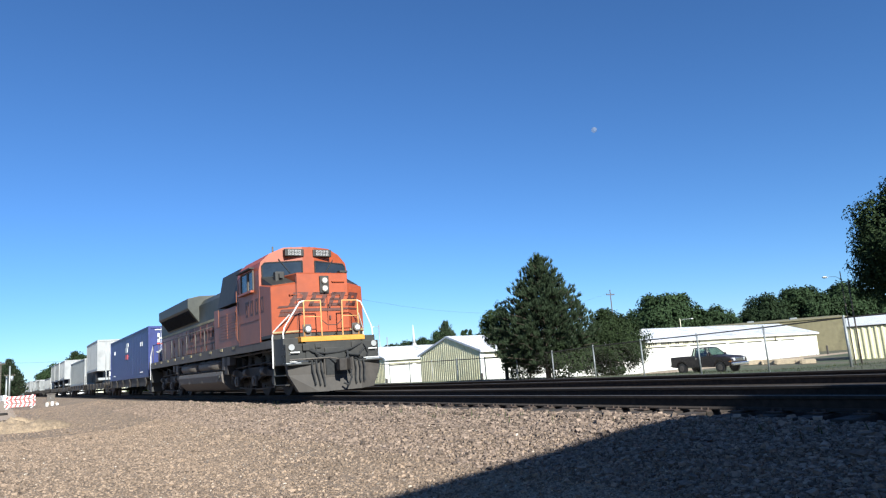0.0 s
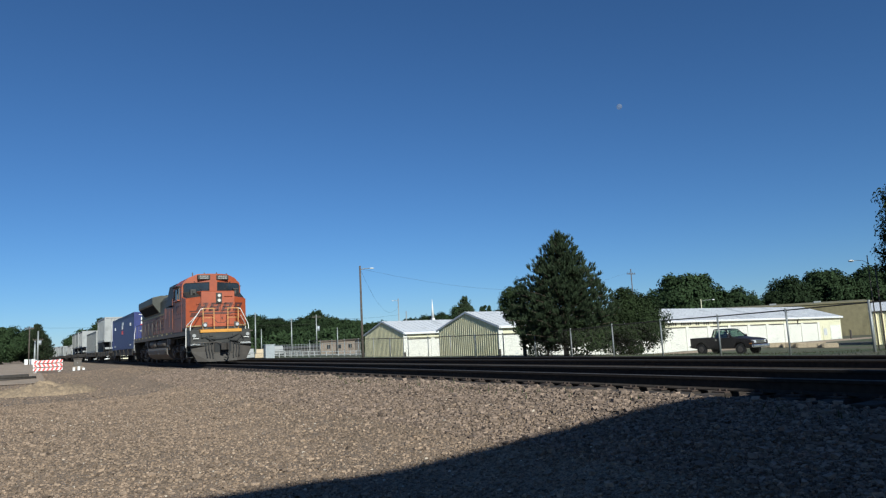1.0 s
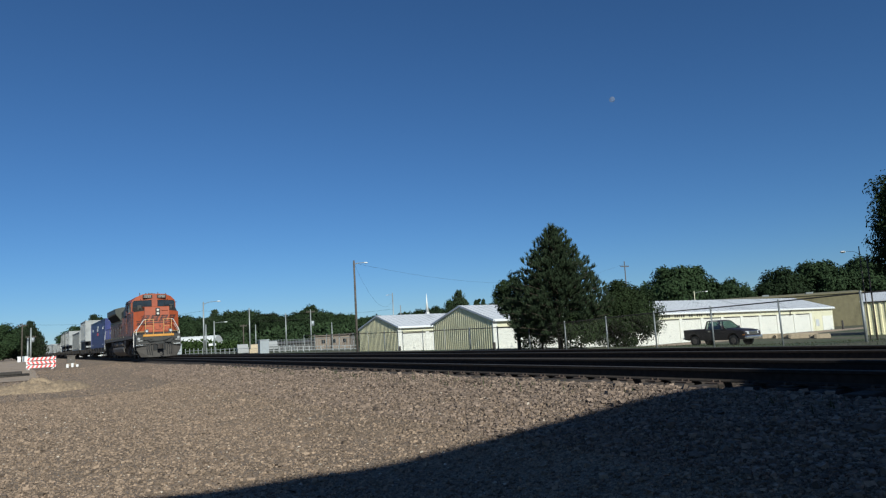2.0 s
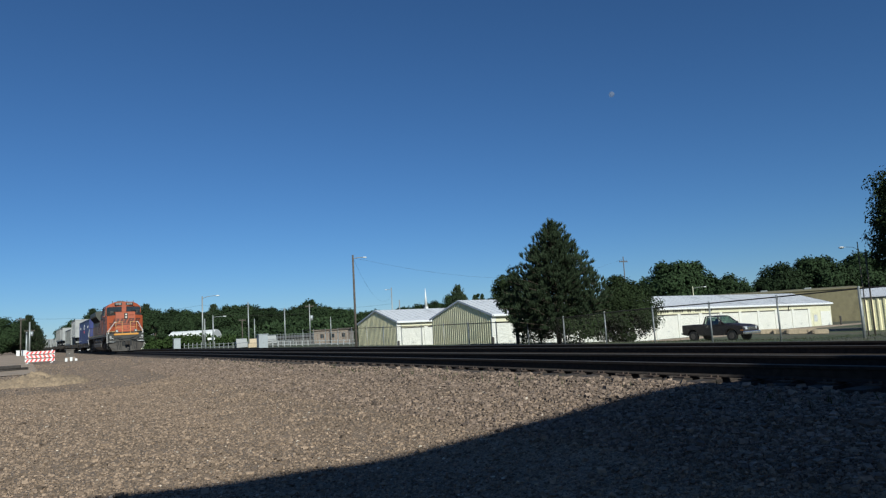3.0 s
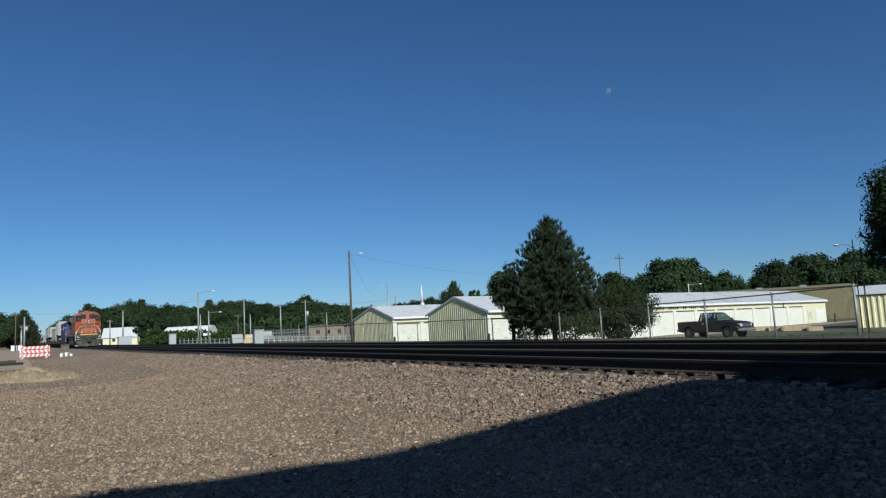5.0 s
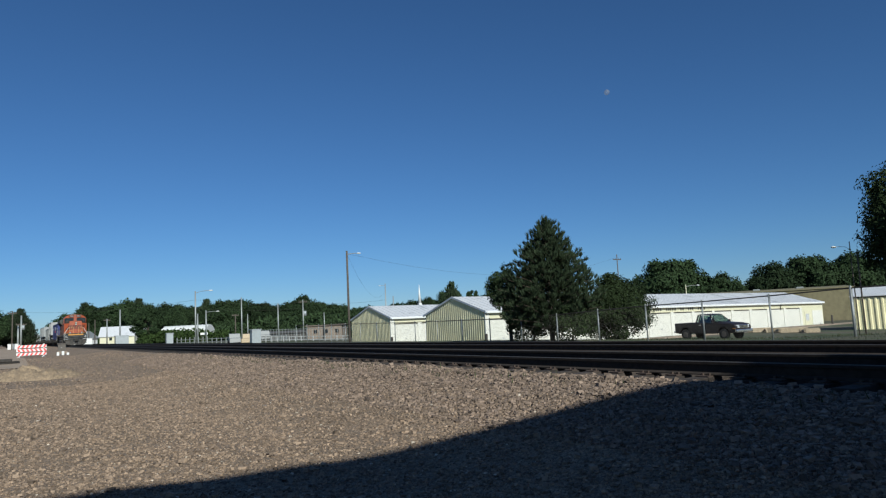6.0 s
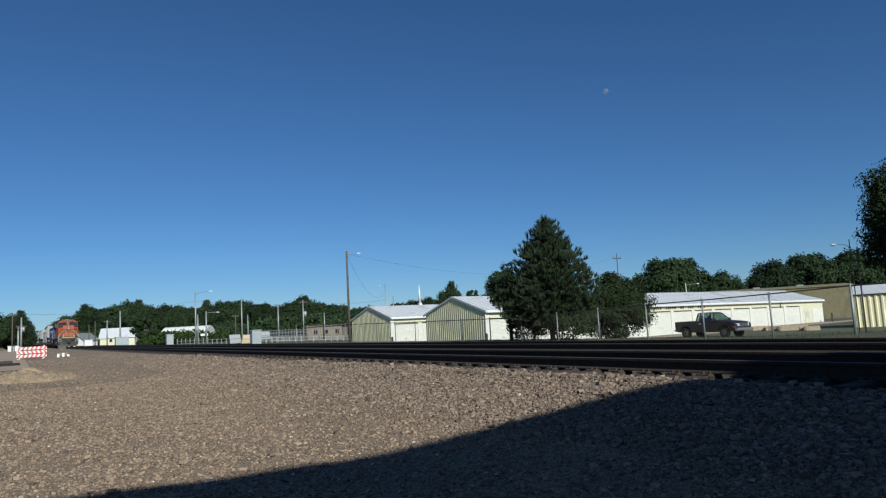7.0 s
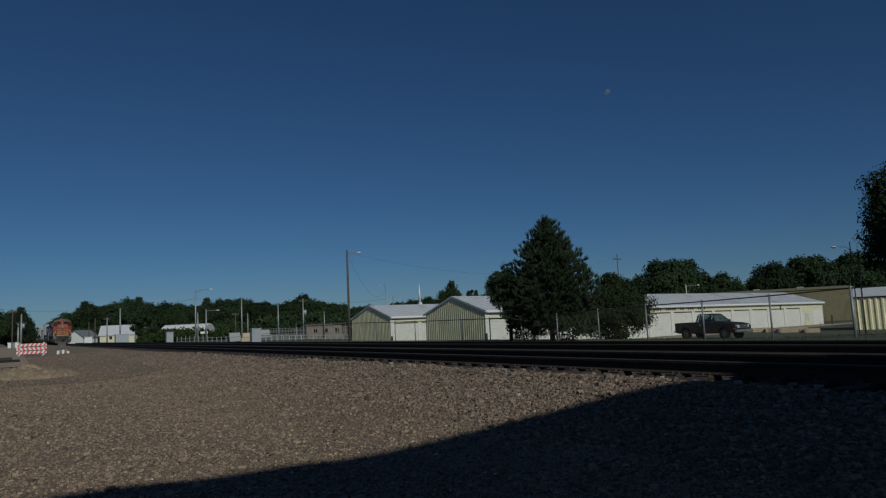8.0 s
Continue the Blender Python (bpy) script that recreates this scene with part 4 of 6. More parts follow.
def car_truck(parent, yc):
    for s in (-1, 1):
        bm = fresh()
        x0, x1 = sorted((s * 0.98, s * 1.12))
        prism(bm, [(yc - 1.15, 0.36), (yc - 0.7, 0.36), (yc - 0.35, 0.20), (yc + 0.35, 0.20), (yc + 0.7, 0.36), (yc + 1.15, 0.36), (yc + 1.15, 0.56), (yc + 0.45, 0.76), (yc - 0.45, 0.76), (yc - 1.15, 0.56)], "x", x0, x1, 0.015)
        part("truck_frame", bm, M["under"], parent)
    add_wheelset(parent, WHEEL_CAR, 0.44, yc - 0.89)
    add_wheelset(parent, WHEEL_CAR, 0.44, yc + 0.89)


def spine_car(y0, y1):
    """Open skeleton intermodal car: centre sill, cross arms, end platforms, bogies."""
    c = thing("flat_car", "dark brown open skeleton freight car for containers and trailers", "freight car", group="freight cars of the train")
    ln = y1 - y0
    bm = fresh()
    prism(bm, [(0, 0.95), (1.5, 0.62), (ln - 1.5, 0.62), (ln, 0.95), (ln, 1.12), (0, 1.12)], "x", -0.32, 0.32, 0.01)
    part("centre_sill", bm, M["under"], c)
    for s in (-1, 1):
        bm = fresh()
        x0, x1 = sorted((s * 1.12, s * 1.24))
        prism(bm, [(1.7, 0.95), (2.6, 0.60), (ln - 2.6, 0.60), (ln - 1.7, 0.95), (ln - 1.7, 1.1), (1.7, 1.1)], "x", x0, x1)
        part("side_sill", bm, M["under"], c)
        for k in range(6):
            y = 1.9 + (ln - 3.8) * k / 5
            bm = fresh()
            x0, x1 = sorted((s * 0.3, s * 1.34))
            box(bm, x0, x1, y - 0.16, y + 0.16, 0.90, 1.08, 0.015)
            prism(bm, [(y - 0.30, 0.98), (y + 0.30, 0.98), (y + 0.16, 0.58), (y - 0.16, 0.58)], "x", *sorted((s * 1.24, s * 1.32)))
            part("cross_arm", bm, M["under"], c)
    for y in (0.1, ln - 1.0):
        bm = fresh()
        box(bm, -1.36, 1.36, y, y + 0.9, 1.02, 1.12, 0.01)
        for s in (-1, 1):
            for k in range(3):
                box(bm, s * 1.2 - 0.16, s * 1.2 + 0.16, y + 0.1, y + 0.6, 0.35 + 0.22 * k, 0.38 + 0.22 * k)
            rod(bm, (s * 1.36, y + 0.1, 0.35), (s * 1.36, y + 0.1, 1.9), 0.02)
        part("end_platform", bm, M["under"], c)
    car_truck(c, 1.35)
    car_truck(c, ln - 1.35)
    return c


def cargo_box(y0, y1, z0, z1, colour, label, category, wheels=False, frame_mat="trailer_white", marks=False):
    """A shipping container or road trailer: ribbed sides, posts and rails, doors, landing legs and wheels."""
    ln = y1 - y0
    b = thing("road_trailer" if wheels else "shipping_container", label, category, group="loads of the train")
    zf = z0 + (1.05 if wheels else 0.0)
    bm = fresh()
    box(bm, -1.26, 1.26, 0.03, ln - 0.03, zf + 0.10, z1 - 0.05)
    body = part("body", bm, M[colour], b)
    for s in (-1, 1):
        bm = fresh()
        deep = 0.004 if marks else 0.015
        for y in np.arange(0.45, ln - 0.3, 0.6):
            x0, x1 = sorted((s * 1.26, s * (1.26 + deep)))
            box(bm, x0, x1, y, y + 0.26, zf + 0.2, z1 - 0.16)
        part("side_rib", bm, M[colour], body)
    fm = frame_mat if not marks else "blue"
    for s in (-1, 1):
        for y in (0.0, ln - 0.14):
            bm = fresh()
            x0, x1 = sorted((s * 1.17, s * 1.30))
            box(bm, x0, x1, y, y + 0.14, zf, z1, 0.01)
            part("corner_post", bm, M[fm], b)
        bm = fresh()
        x0, x1 = sorted((s * 1.20, s * 1.295))
        box(bm, x0, x1, 0.14, ln - 0.14, z1 - 0.12, z1, 0.01)
        box(bm, x0, x1, 0.14, ln - 0.14, zf, zf + 0.15, 0.01)
        part("edge_rail", bm, M[fm], b)
    bm = fresh()
    box(bm, -1.17, 1.17, -0.01, 0.04, z1 - 0.14, z1 - 0.01)
    box(bm, -1.17, 1.17, -0.01, 0.04, zf, zf + 0.16)
    parts("end_frame", bm, M[fm], b)
    bm = fresh()
    for x in (-0.62, -0.3, 0.3, 0.62):
        rod(bm, (x, -0.02, zf + 0.1), (x, -0.02, z1 - 0.1), 0.02)
    box(bm, -0.008, 0.008, -0.005, 0.035, zf + 0.16, z1 - 0.14)
    parts("lock_rod", bm, M["steel"], b)
    if marks:
        bm = fresh()
        for k, (x, w) in enumerate(((-0.80, 0.32), (-0.36, 0.34), (0.1, 0.3), (0.5, 0.3))):
            box(bm, x, x + w, -0.012, 0.03, z1 - 0.75, z1 - 0.65)
            box(bm, x, x + 0.1, -0.012, 0.03, z1 - 0.95, z1 - 0.42)
            box(bm, x + w - 0.1, x + w, -0.012, 0.03, z1 - 0.70, z1 - 0.42)
        box(bm, -0.95, -0.2, -0.012, 0.03, z1 - 0.24, z1 - 0.19)
        part("end_mark", bm, M["white"], b, "white lettering shapes")
        bm = fresh()
        prism(bm, [(-0.9, z1 - 1.5), (-0.4, z1 - 1.25), (0.1, z1 - 1.5), (-0.4, z1 - 1.75)], "y", -0.012, 0.03)
        prism(bm, [(0.1, z1 - 1.6), (0.6, z1 - 1.1), (0.7, z1 - 1.2), (0.1, z1 - 1.85)], "y", -0.012, 0.03)
        prism(bm, [(-0.8, z1 - 2.2), (0.3, z1 - 1.9), (0.3, z1 - 2.05), (-0.8, z1 - 2.4)], "y", -0.012, 0.03)
        parts("end_device", bm, M["trailer_white"], b)
        bm = fresh()
        box(bm, -0.82, 0.9, -0.012, 0.03, z1 - 1.06, z1 - 0.99)
        part("end_line", bm, M["red"], b)
        bm = fresh()
        box(bm, -1.29, -1.262, ln * 0.49, ln * 0.54, z1 - 1.10, z1 - 0.75)
        box(bm, -1.29, -1.262, ln * 0.47, ln * 0.52, z1 - 0.75, z1 - 0.5)
        parts("side_mark", bm, M["white"], b)
        bm = fresh()
        box(bm, -1.29, -1.262, ln * 0.48, ln * 0.54, z1 - 1.55, z1 - 1.25)
        part("side_device", bm, M["red"], b)
        bm = fresh()
        for y in (2.2, 2.7, ln - 2.4, ln - 2.0):
            box(bm, -1.285, -1.262, y, y + 0.09, z1 - 1.0, z1 - 0.75)
            box(bm, -1.285, -1.262, y, y + 0.3, zf + 0.3, zf + 0.36)
        parts("side_code", bm, M["white"], b)
    if wheels:
        for y in (1.6, 2.8) if ln > 12 else (1.5,):
            for s in (-1, 1):
                bm = fresh()
                x0, x1 = sorted((s * 0.72, s * 1.24))
                rod(bm, (x0, y, z0 + 0.5), (x1, y, z0 + 0.5), 0.5, n=20)
                part("tyre", bm, M["rubber"], b)
        bm = fresh()
        for s in (-1, 1):
            box(bm, s * 0.8 - 0.06, s * 0.8 + 0.06, ln - 2.72, ln - 2.6, z0 + 0.05, zf)
            box(bm, s * 0.8 - 0.14, s * 0.8 + 0.14, ln - 2.82, ln - 2.5, z0, z0 + 0.06)
        parts("landing_leg", bm, M["under"], b)
        bm = fresh()
        box(bm, -1.2, 1.2, 0.02, 0.08, z0 + 0.25, z0 + 0.45)
        for s in (-1, 1):
            box(bm, s * 0.6 - 0.05, s * 0.6 + 0.05, 0.02, 0.08, z0 + 0.45, zf)
        parts("rear_guard", bm, M["trailer_white"], b)
        bm = fresh()
        for x in (-1.1, 0.85):
            box(bm, x, x + 0.25, -0.005, 0.04, zf + 0.02, zf + 0.14)
        parts("tail_lamp", bm, M["red"], b)
        bm = fresh()
        box(bm, -0.35, 0.35, -0.02, 0.03, zf - 0.5, zf - 0.1)
        part("hazard_plate", bm, M["white"], b)
    return b


NOSE_Y = 18.5  # where the pilot stands at the start
train = []     # (thing, its place behind the pilot)
loco = locomotive()
train.append((loco, 0.0))
DECK = 1.10
LOADS = [  # car start, car end, [(start, end, top, colour, label, category, trailer)]
    (22.8, 41.2, [(23.7, 39.7, 3.98, "blue", "dark blue shipping container with white end markings", "container", False)]),
    (41.8, 57.9, [(48.3, 57.0, 4.85, "trailer_white", "white road trailer carried on a flat car", "trailer", True)]),
    (58.3, 76.2, [(58.9, 75.0, 3.72, "trailer", "grey ribbed shipping container on a flat car", "container", False)]),
    (76.8, 93.6, [(84.2, 93.0, 4.6, "trailer_white", "white road trailer carried on a flat car", "trailer", True)]),
    (94.0, 112.8, [(94.6, 103.0, 4.7, "trailer", "grey road trailer carried on a flat car", "trailer", True), (103.8, 112.2, 4.7, "trailer", "grey road trailer carried on a flat car", "trailer", True)]),
    (113.4, 131.0, [(114.2, 130.2, 3.0, "trailer_white", "low white container on a flat car", "container", False)]),
    (131.6, 149.0, []),
    (149.6, 167.0, [(150.2, 166.2, 3.2, "trailer", "grey ribbed shipping container on a flat car", "container", False)]),
    (167.6, 185.0, [(168.2, 184.2, 3.6, "trailer_white", "white ribbed shipping container on a flat car", "container", False)]),
    (185.6, 203.0, []),
    (203.6, 221.0, [(204.2, 220.2, 4.0, "trailer", "grey ribbed shipping container on a flat car", "container", False)]),
    (221.6, 239.0, [(222.2, 238.2, 4.0, "trailer_white", "white ribbed shipping container on a flat car", "container", False)]),
    (239.6, 257.0, [(240.2, 256.2, 3.4, "trailer", "grey ribbed shipping container on a flat car", "container", False)]),
]
for c0, c1, loads in LOADS:
    train.append((spine_car(c0, c1), c0))
    for a, b, top, colour, label, cat, trailer in loads:
        train.append((cargo_box(a, b, DECK, top, colour, label, cat, trailer, marks=colour == "blue"), a))
for ob, y in train:
    ob.matrix_basis = pose(TRACK_X, NOSE_Y + y, RAIL_Z)
# ---------------------------------------------------------------- road bridge added unseen behind the camera, whose parapet shades the foreground
def road_bridge():
    d = thing("road_bridge", "unseen concrete road bridge crossing the railway behind the yard, shading the foreground", "bridge", pose(0, -7.45, 0, 0, 0, -7.5), kind="structure")
    bm = fresh()
    box(bm, -70, 70, -11.0, 0.0, 6.6, 7.6, 0.03)
    part("deck", bm, M["tan"], d)
    for y0, y1 in ((-0.3, 0.0), (-11.0, -10.7)):
        bm = fresh()
        box(bm, -70, 70, y0, y1, 7.6, 8.6, 0.02)
        part("parapet", bm, M["tan"], d)
    for x in (-40, -22, -6, 24, 42, 60):
        for y in (-2.0, -9.0):
            bm = fresh()
            rod(bm, (x, y, -1.5), (x, y, 5.8), 0.55, n=16)
            part("column", bm, M["tan"], d)
        bm = fresh()
        box(bm, x - 0.6, x + 0.6, -10.6, -0.4, 5.8, 6.6, 0.03)
        part("pier_cap", bm, M["tan"], d)
    return d


road_bridge()


# ---------------------------------------------------------------- storage buildings
def storage_building(at, length, width, eave, ridge, doors, lettered):
    """Steel self-storage block: ribbed gable, white roof, a row of white roll-up doors. Local x runs along the ridge, z from the ground."""
    b = thing("storage_building", "cream steel storage building with white roll-up doors and white roof", "building", at, group="storage buildings")
    half = width / 2
    bm = fresh()
    prism(bm, [(0.06, -1.0), (width - 0.06, -1.0), (width - 0.06, eave), (half, ridge), (0.06, eave)], "x", 0.06, length - 0.06)
    wall = part("wall", bm, M["gable"], b, "ribbed cream steel wall")
    for xe, s in ((0.06, -1), (length - 0.06, 1)):
        n = int(width / 0.305)
        for k in range(n):
            y = 0.16 + (width - 0.32) * (k + 0.5) / n
            top = eave + (ridge - eave) * (1 - abs(y - half) / half) - 0.06
            bm = fresh()
            w0, w1 = (0.10, 0.05)
            loft(bm, [[(xe, y - w0, -1.0), (xe + s * 0.06, y - w1, -1.0), (xe + s * 0.06, y + w1, -1.0), (xe, y + w0, -1.0)],
                      [(xe, y - w0, top), (xe + s * 0.06, y - w1, top), (xe + s * 0.06, y + w1, top), (xe, y + w0, top)]])
            part("panel_rib", bm, M["gable"], wall)
    # roof: two slabs with seams
    for s in (-1, 1):
        bm = fresh()
        ya, yb = (half, -0.22) if s < 0 else (half, width + 0.22)
        drop = (ridge - eave) / half * 0.22
        prism(bm, [(ya, ridge), (yb, eave - drop), (yb, eave - drop + 0.07), (ya, ridge + 0.07)], "x", -0.05, length + 0.18)
        r = part("roof", bm, M["roof_white"], b, "white sheet steel roof slope")
        bm = fresh()
        for x in np.arange(0.3, length, 0.61):
            prism(bm, [(ya, ridge + 0.07), (yb, eave - drop + 0.07), (yb, eave - drop + 0.10), (ya, ridge + 0.10)], "x", x, x + 0.03)
        parts("roof_seam", bm, M["roof_white"], r)
    bm = fresh()
    for xe in (-0.06, length + 0.12):
        for yb in (-0.24, width + 0.24):
            prism(bm, [(half, ridge + 0.09), (yb, eave - 0.02), (yb, eave - 0.17), (half, ridge - 0.07)], "x", xe, xe + 0.08)
    parts("rake_trim", bm, M["roof_white"], b, "white gable trim")
    bm = fresh()
    box(bm, 0, length, -0.36, -0.24, eave - 0.18, eave - 0.04, 0.02)
    part("gutter", bm, M["white"], b)
    # front wall: white posts, cream fascia, doors
    head = eave - 0.60
    bm = fresh()
    box(bm, 0.2, length, -0.02, 0.06, head, eave - 0.05)
    part("fascia", bm, M["cream"], b, "cream fascia panel")
    pitch = 3.08
    for k in range(doors + 1):
        x = 0.0 + pitch * k
        bm = fresh()
        box(bm, x, x + 0.42, -0.05, 0.06, -1.0, head + 0.004 if k else eave - 0.05, 0.01)
        part("door_post", bm, M["door_white"], b)
    for k in range(doors):
        x0, x1 = pitch * k + 0.42, pitch * (k + 1)
        bm = fresh()
        curtain = [(0.08, head), (0.08, -1.0), (0.03, -1.0)]
        for j in range(24):
            z = -0.2 + (head + 0.1) * j / 24
            curtain += [(0.03, z), (0.012, z + 0.02), (0.012, z + head / 24 * 0.85), (0.03, z + head / 24)]
        prism(bm, curtain + [(0.03, head)], "x", x0, x1)
        dr = part("roll_door", bm, M["door_white"], b, "white roll-up door")
        # near-black strip stands in for the shade under the fascia
        bm = fresh()
        box(bm, x0, x1, -0.015, 0.10, head - 0.10, head - 0.01)
        part("door_shadow_rail", bm, M["under"], dr)
        bm = fresh()
        box(bm, x0 + 1.2, x0 + 1.4, -0.01, 0.015, 0.85, 0.93)
        part("latch", bm, M["steel"], dr)
    xe = pitch * doors + 0.42
    if lettered:
        bm = fresh()
        box(bm, xe, length, -0.01, 0.06, -1.0, head)
        part("office_wall", bm, M["cream"], b, "cream end wall")
        bm = fresh()
        box(bm, xe + 0.5, xe + 1.4, -0.05, -0.01, -0.2, 1.98, 0.01)
        dd = part("office_door", bm, M["cream"], b, "cream door with a small window")
        bm = fresh()
        box(bm, xe + 0.62, xe + 1.28, -0.06, -0.05, 1.0, 1.75)
        part("door_window", bm, M["lens"], dd, "pale reflecting door window")
        bm = fresh()
        box(bm, xe + 2.0, length - 0.2, -0.05, -0.01, -0.2, 2.1, 0.01)
        part("white_panel", bm, M["door_white"], b)
        rng = random.Random(5)
        x = 19.2
        for word in (4, 5, 2, 3, 4):
            for j in range(word):
                bm = fresh()
                w = rng.uniform(0.14, 0.2)
                box(bm, x, x + w, -0.045, -0.02, head + 0.16, head + 0.40)
                part("sign_bar", bm, M["roof_dark"], b, "dark bar of fascia writing")
                x += 0.30
            x += 0.55
        for x in (39.4,):
            bm = fresh()
            pipe(bm, [(x, -0.28, eave - 0.1), (x, -0.1, eave - 0.35), (x, -0.1, eave - 0.75)], 0.04)
            part("downpipe", bm, M["under"], b)
    return b


storage_building(pose(31.0, 43.07, -0.85, 0, 0.62, 0), 47.8, 9.1, 3.04, 4.33, 14, True)
storage_building(pose(31.0, 58.75, -0.80, 0, 0.3, 0), 44.0, 9.05, 3.0, 4.22, 13, False)


def shed(at):
    """Ribbed shed whose long wall and white roof slope face the railway. Local x runs along the wall, y into the depth."""
    b = thing("steel_shed", "pale ribbed steel shed with white roof", "shed", at)
    w, ln, eave, ridge = 5.2, 11.0, 2.75, 3.42
    bm = fresh()
    prism(bm, [(0, -0.6), (w, -0.6), (w, eave), (w / 2, ridge), (0, eave)], "x", 0, ln)
    wall = part("wall", bm, M["gable"], b)
    for k in range(24):
        x = 0.28 + 0.455 * k
        bm = fresh()
        prism(bm, [(x - 0.12, 0.0), (x - 0.06, -0.07), (x + 0.06, -0.07), (x + 0.12, 0.0)], "z", -0.6, eave - 0.12)
        part("panel_rib", bm, M["gable"], wall)
    bm = fresh()
    box(bm, -0.05, ln + 0.05, -0.10, -0.004, eave - 0.12, eave - 0.02)
    part("eave_trim", bm, M["under"], b, "dark eave trim")
    for yb in (-0.2, w + 0.2):
        bm = fresh()
        prism(bm, [(w / 2, ridge), (yb, eave - 0.03), (yb, eave + 0.05), (w / 2, ridge + 0.08)], "x", -0.15, ln + 0.15)
        part("roof", bm, M["roof_white"], b)
    bm = fresh()
    box(bm, -0.06, 0.1, -0.08, 0.06, -0.6, eave - 0.12)
    part("corner_trim", bm, M["door_white"], b)
    return b


shed(pose(59.4, 29.9, -0.85, 0, 0, -69))


def plain_hall():
    """Low olive hall; local x runs along the wall that faces the railway."""
    b = thing("metal_hall", "large olive green metal hall with low roof", "building", pose(82.4, 63.5, 0, 0, 0, -55.2))
    bm = fresh()
    prism(bm, [(0, -3.0), (14, -3.0), (14, 3.2), (7, 3.75), (0, 3.42)], "x", 0, 20)
    wall = part("wall", bm, M["olive"], b)
    for k in range(33):
        bm = fresh()
        box(bm, 0.3 + 0.6 * k, 0.34 + 0.6 * k, -0.012, 0.0, -3.0, 3.38)
        part("panel_rib", bm, M["olive"], wall)
    bm = fresh()
    prism(bm, [(-0.15, 3.42), (7, 3.77), (14.2, 3.2), (14.2, 3.32), (7, 3.9), (-0.15, 3.54)], "x", -0.2, 20.2)
    part("roof", bm, M["olive"], b)
    for x in (8.2, 13.8):
        bm = fresh()
        box(bm, x, x + 0.9, 4.2, 5.2, 3.6, 3.98, 0.05)
        part("roof_vent", bm, M["zinc"], b)
    return b


plain_hall()


# ---------------------------------------------------------------- trees
def leaf_cards(rng, pts, size, up=0.25, out=None):
    """Small bent leaf sprays at the points, in random directions or with their faces roughly towards out."""
    n = len(pts)
    if out is None:
        c = rng.normal(size=(n, 3))
    else:
        c = out + rng.normal(size=(n, 3)) * 0.55 + np.array([0, 0, up])
    c /= np.linalg.norm(c, axis=1)[:, None]
    a = np.cross(c, rng.normal(size=(n, 3)))
    a /= np.linalg.norm(a, axis=1)[:, None]
    b = np.cross(c, a)
    s = size * rng.uniform(0.55, 1.4, n)[:, None]
    v = np.stack([pts - a * s, pts + b * s * 0.55 + c * s * 0.25, pts + a * s, pts - b * s * 0.55 + c * s * 0.25], 1)
    f = np.arange(n * 4).reshape(n, 4)
    return v.reshape(-1, 3), f


def broadleaf(name, label, seed, h, w, trunk, leaf, clusters=46, per=170, material="leaf", lean=0.0, taper=0.25):
    """Tapered trunk, limbs to every clump, and a crown of many small leaves with gaps. Base at the origin."""
    rng = np.random.RandomState(seed)
    t = thing(name, label, "tree")
    cen = []
    while len(cen) < clusters:
        p = rng.uniform(-1, 1, 3)
        rr = np.linalg.norm(p)
        if 0.35 < rr < 1:
            u = p * np.array([w / 2, w / 2, (h - trunk) / 2]) * (0.78 + 0.22 * rng.rand())
            u[:2] *= 1.0 - taper * p[2]
            cen.append(u + np.array([lean * p[2], 0, trunk + (h - trunk) / 2]))
    cen = np.array(cen)
    rad = rng.uniform(0.45, 1.15, clusters) * w * 0.15
    mid = np.array([0, 0, trunk + (h - trunk) * 0.45])
    pts, outs = [], []
    for c, r in zip(cen, rad):
        n = int(per * (0.35 + 0.75 * (r / (w * 0.15)) ** 2))
        away = (c - mid) / max(1e-3, np.linalg.norm(c - mid))
        d = rng.normal(size=(n, 3)) + 0.35 * away
        d /= np.linalg.norm(d, axis=1)[:, None]
        lumpy = 1 + 0.22 * np.sin(d[:, :1] * 5 + seed) * np.sin(d[:, 1:2] * 6 + r * 9)
        pts.append(c + d * r * lumpy * rng.uniform(0.62, 1.16, (n, 1)) * np.array([1.1, 1.1, 0.82]))
        outs.append(d * 0.8 + away * 0.5)
    v, f = leaf_cards(rng, np.concatenate(pts), leaf, 0.25, np.concatenate(outs))
    cr = new("crown", array_mesh("crown", v, f, M[material]))
    cr.parent = t
    bm = fresh()
    top = Vector((lean * 0.3, 0, trunk + (h - trunk) * 0.55))
    base_r = 0.028 * h
    rod(bm, (0, 0, -1.0), (0, 0, trunk), base_r, base_r * 0.8, n=10)
    rod(bm, (0, 0, trunk), top, base_r * 0.8, base_r * 0.3, n=8)
    for c in cen[::2]:
        k = rng.uniform(0.0, 0.8)
        s = Vector((0, 0, trunk)).lerp(top, k)
        rod(bm, s, Vector(c), base_r * 0.3, base_r * 0.06, n=5)
    part("trunk", bm, M["bark"], t)
    return t


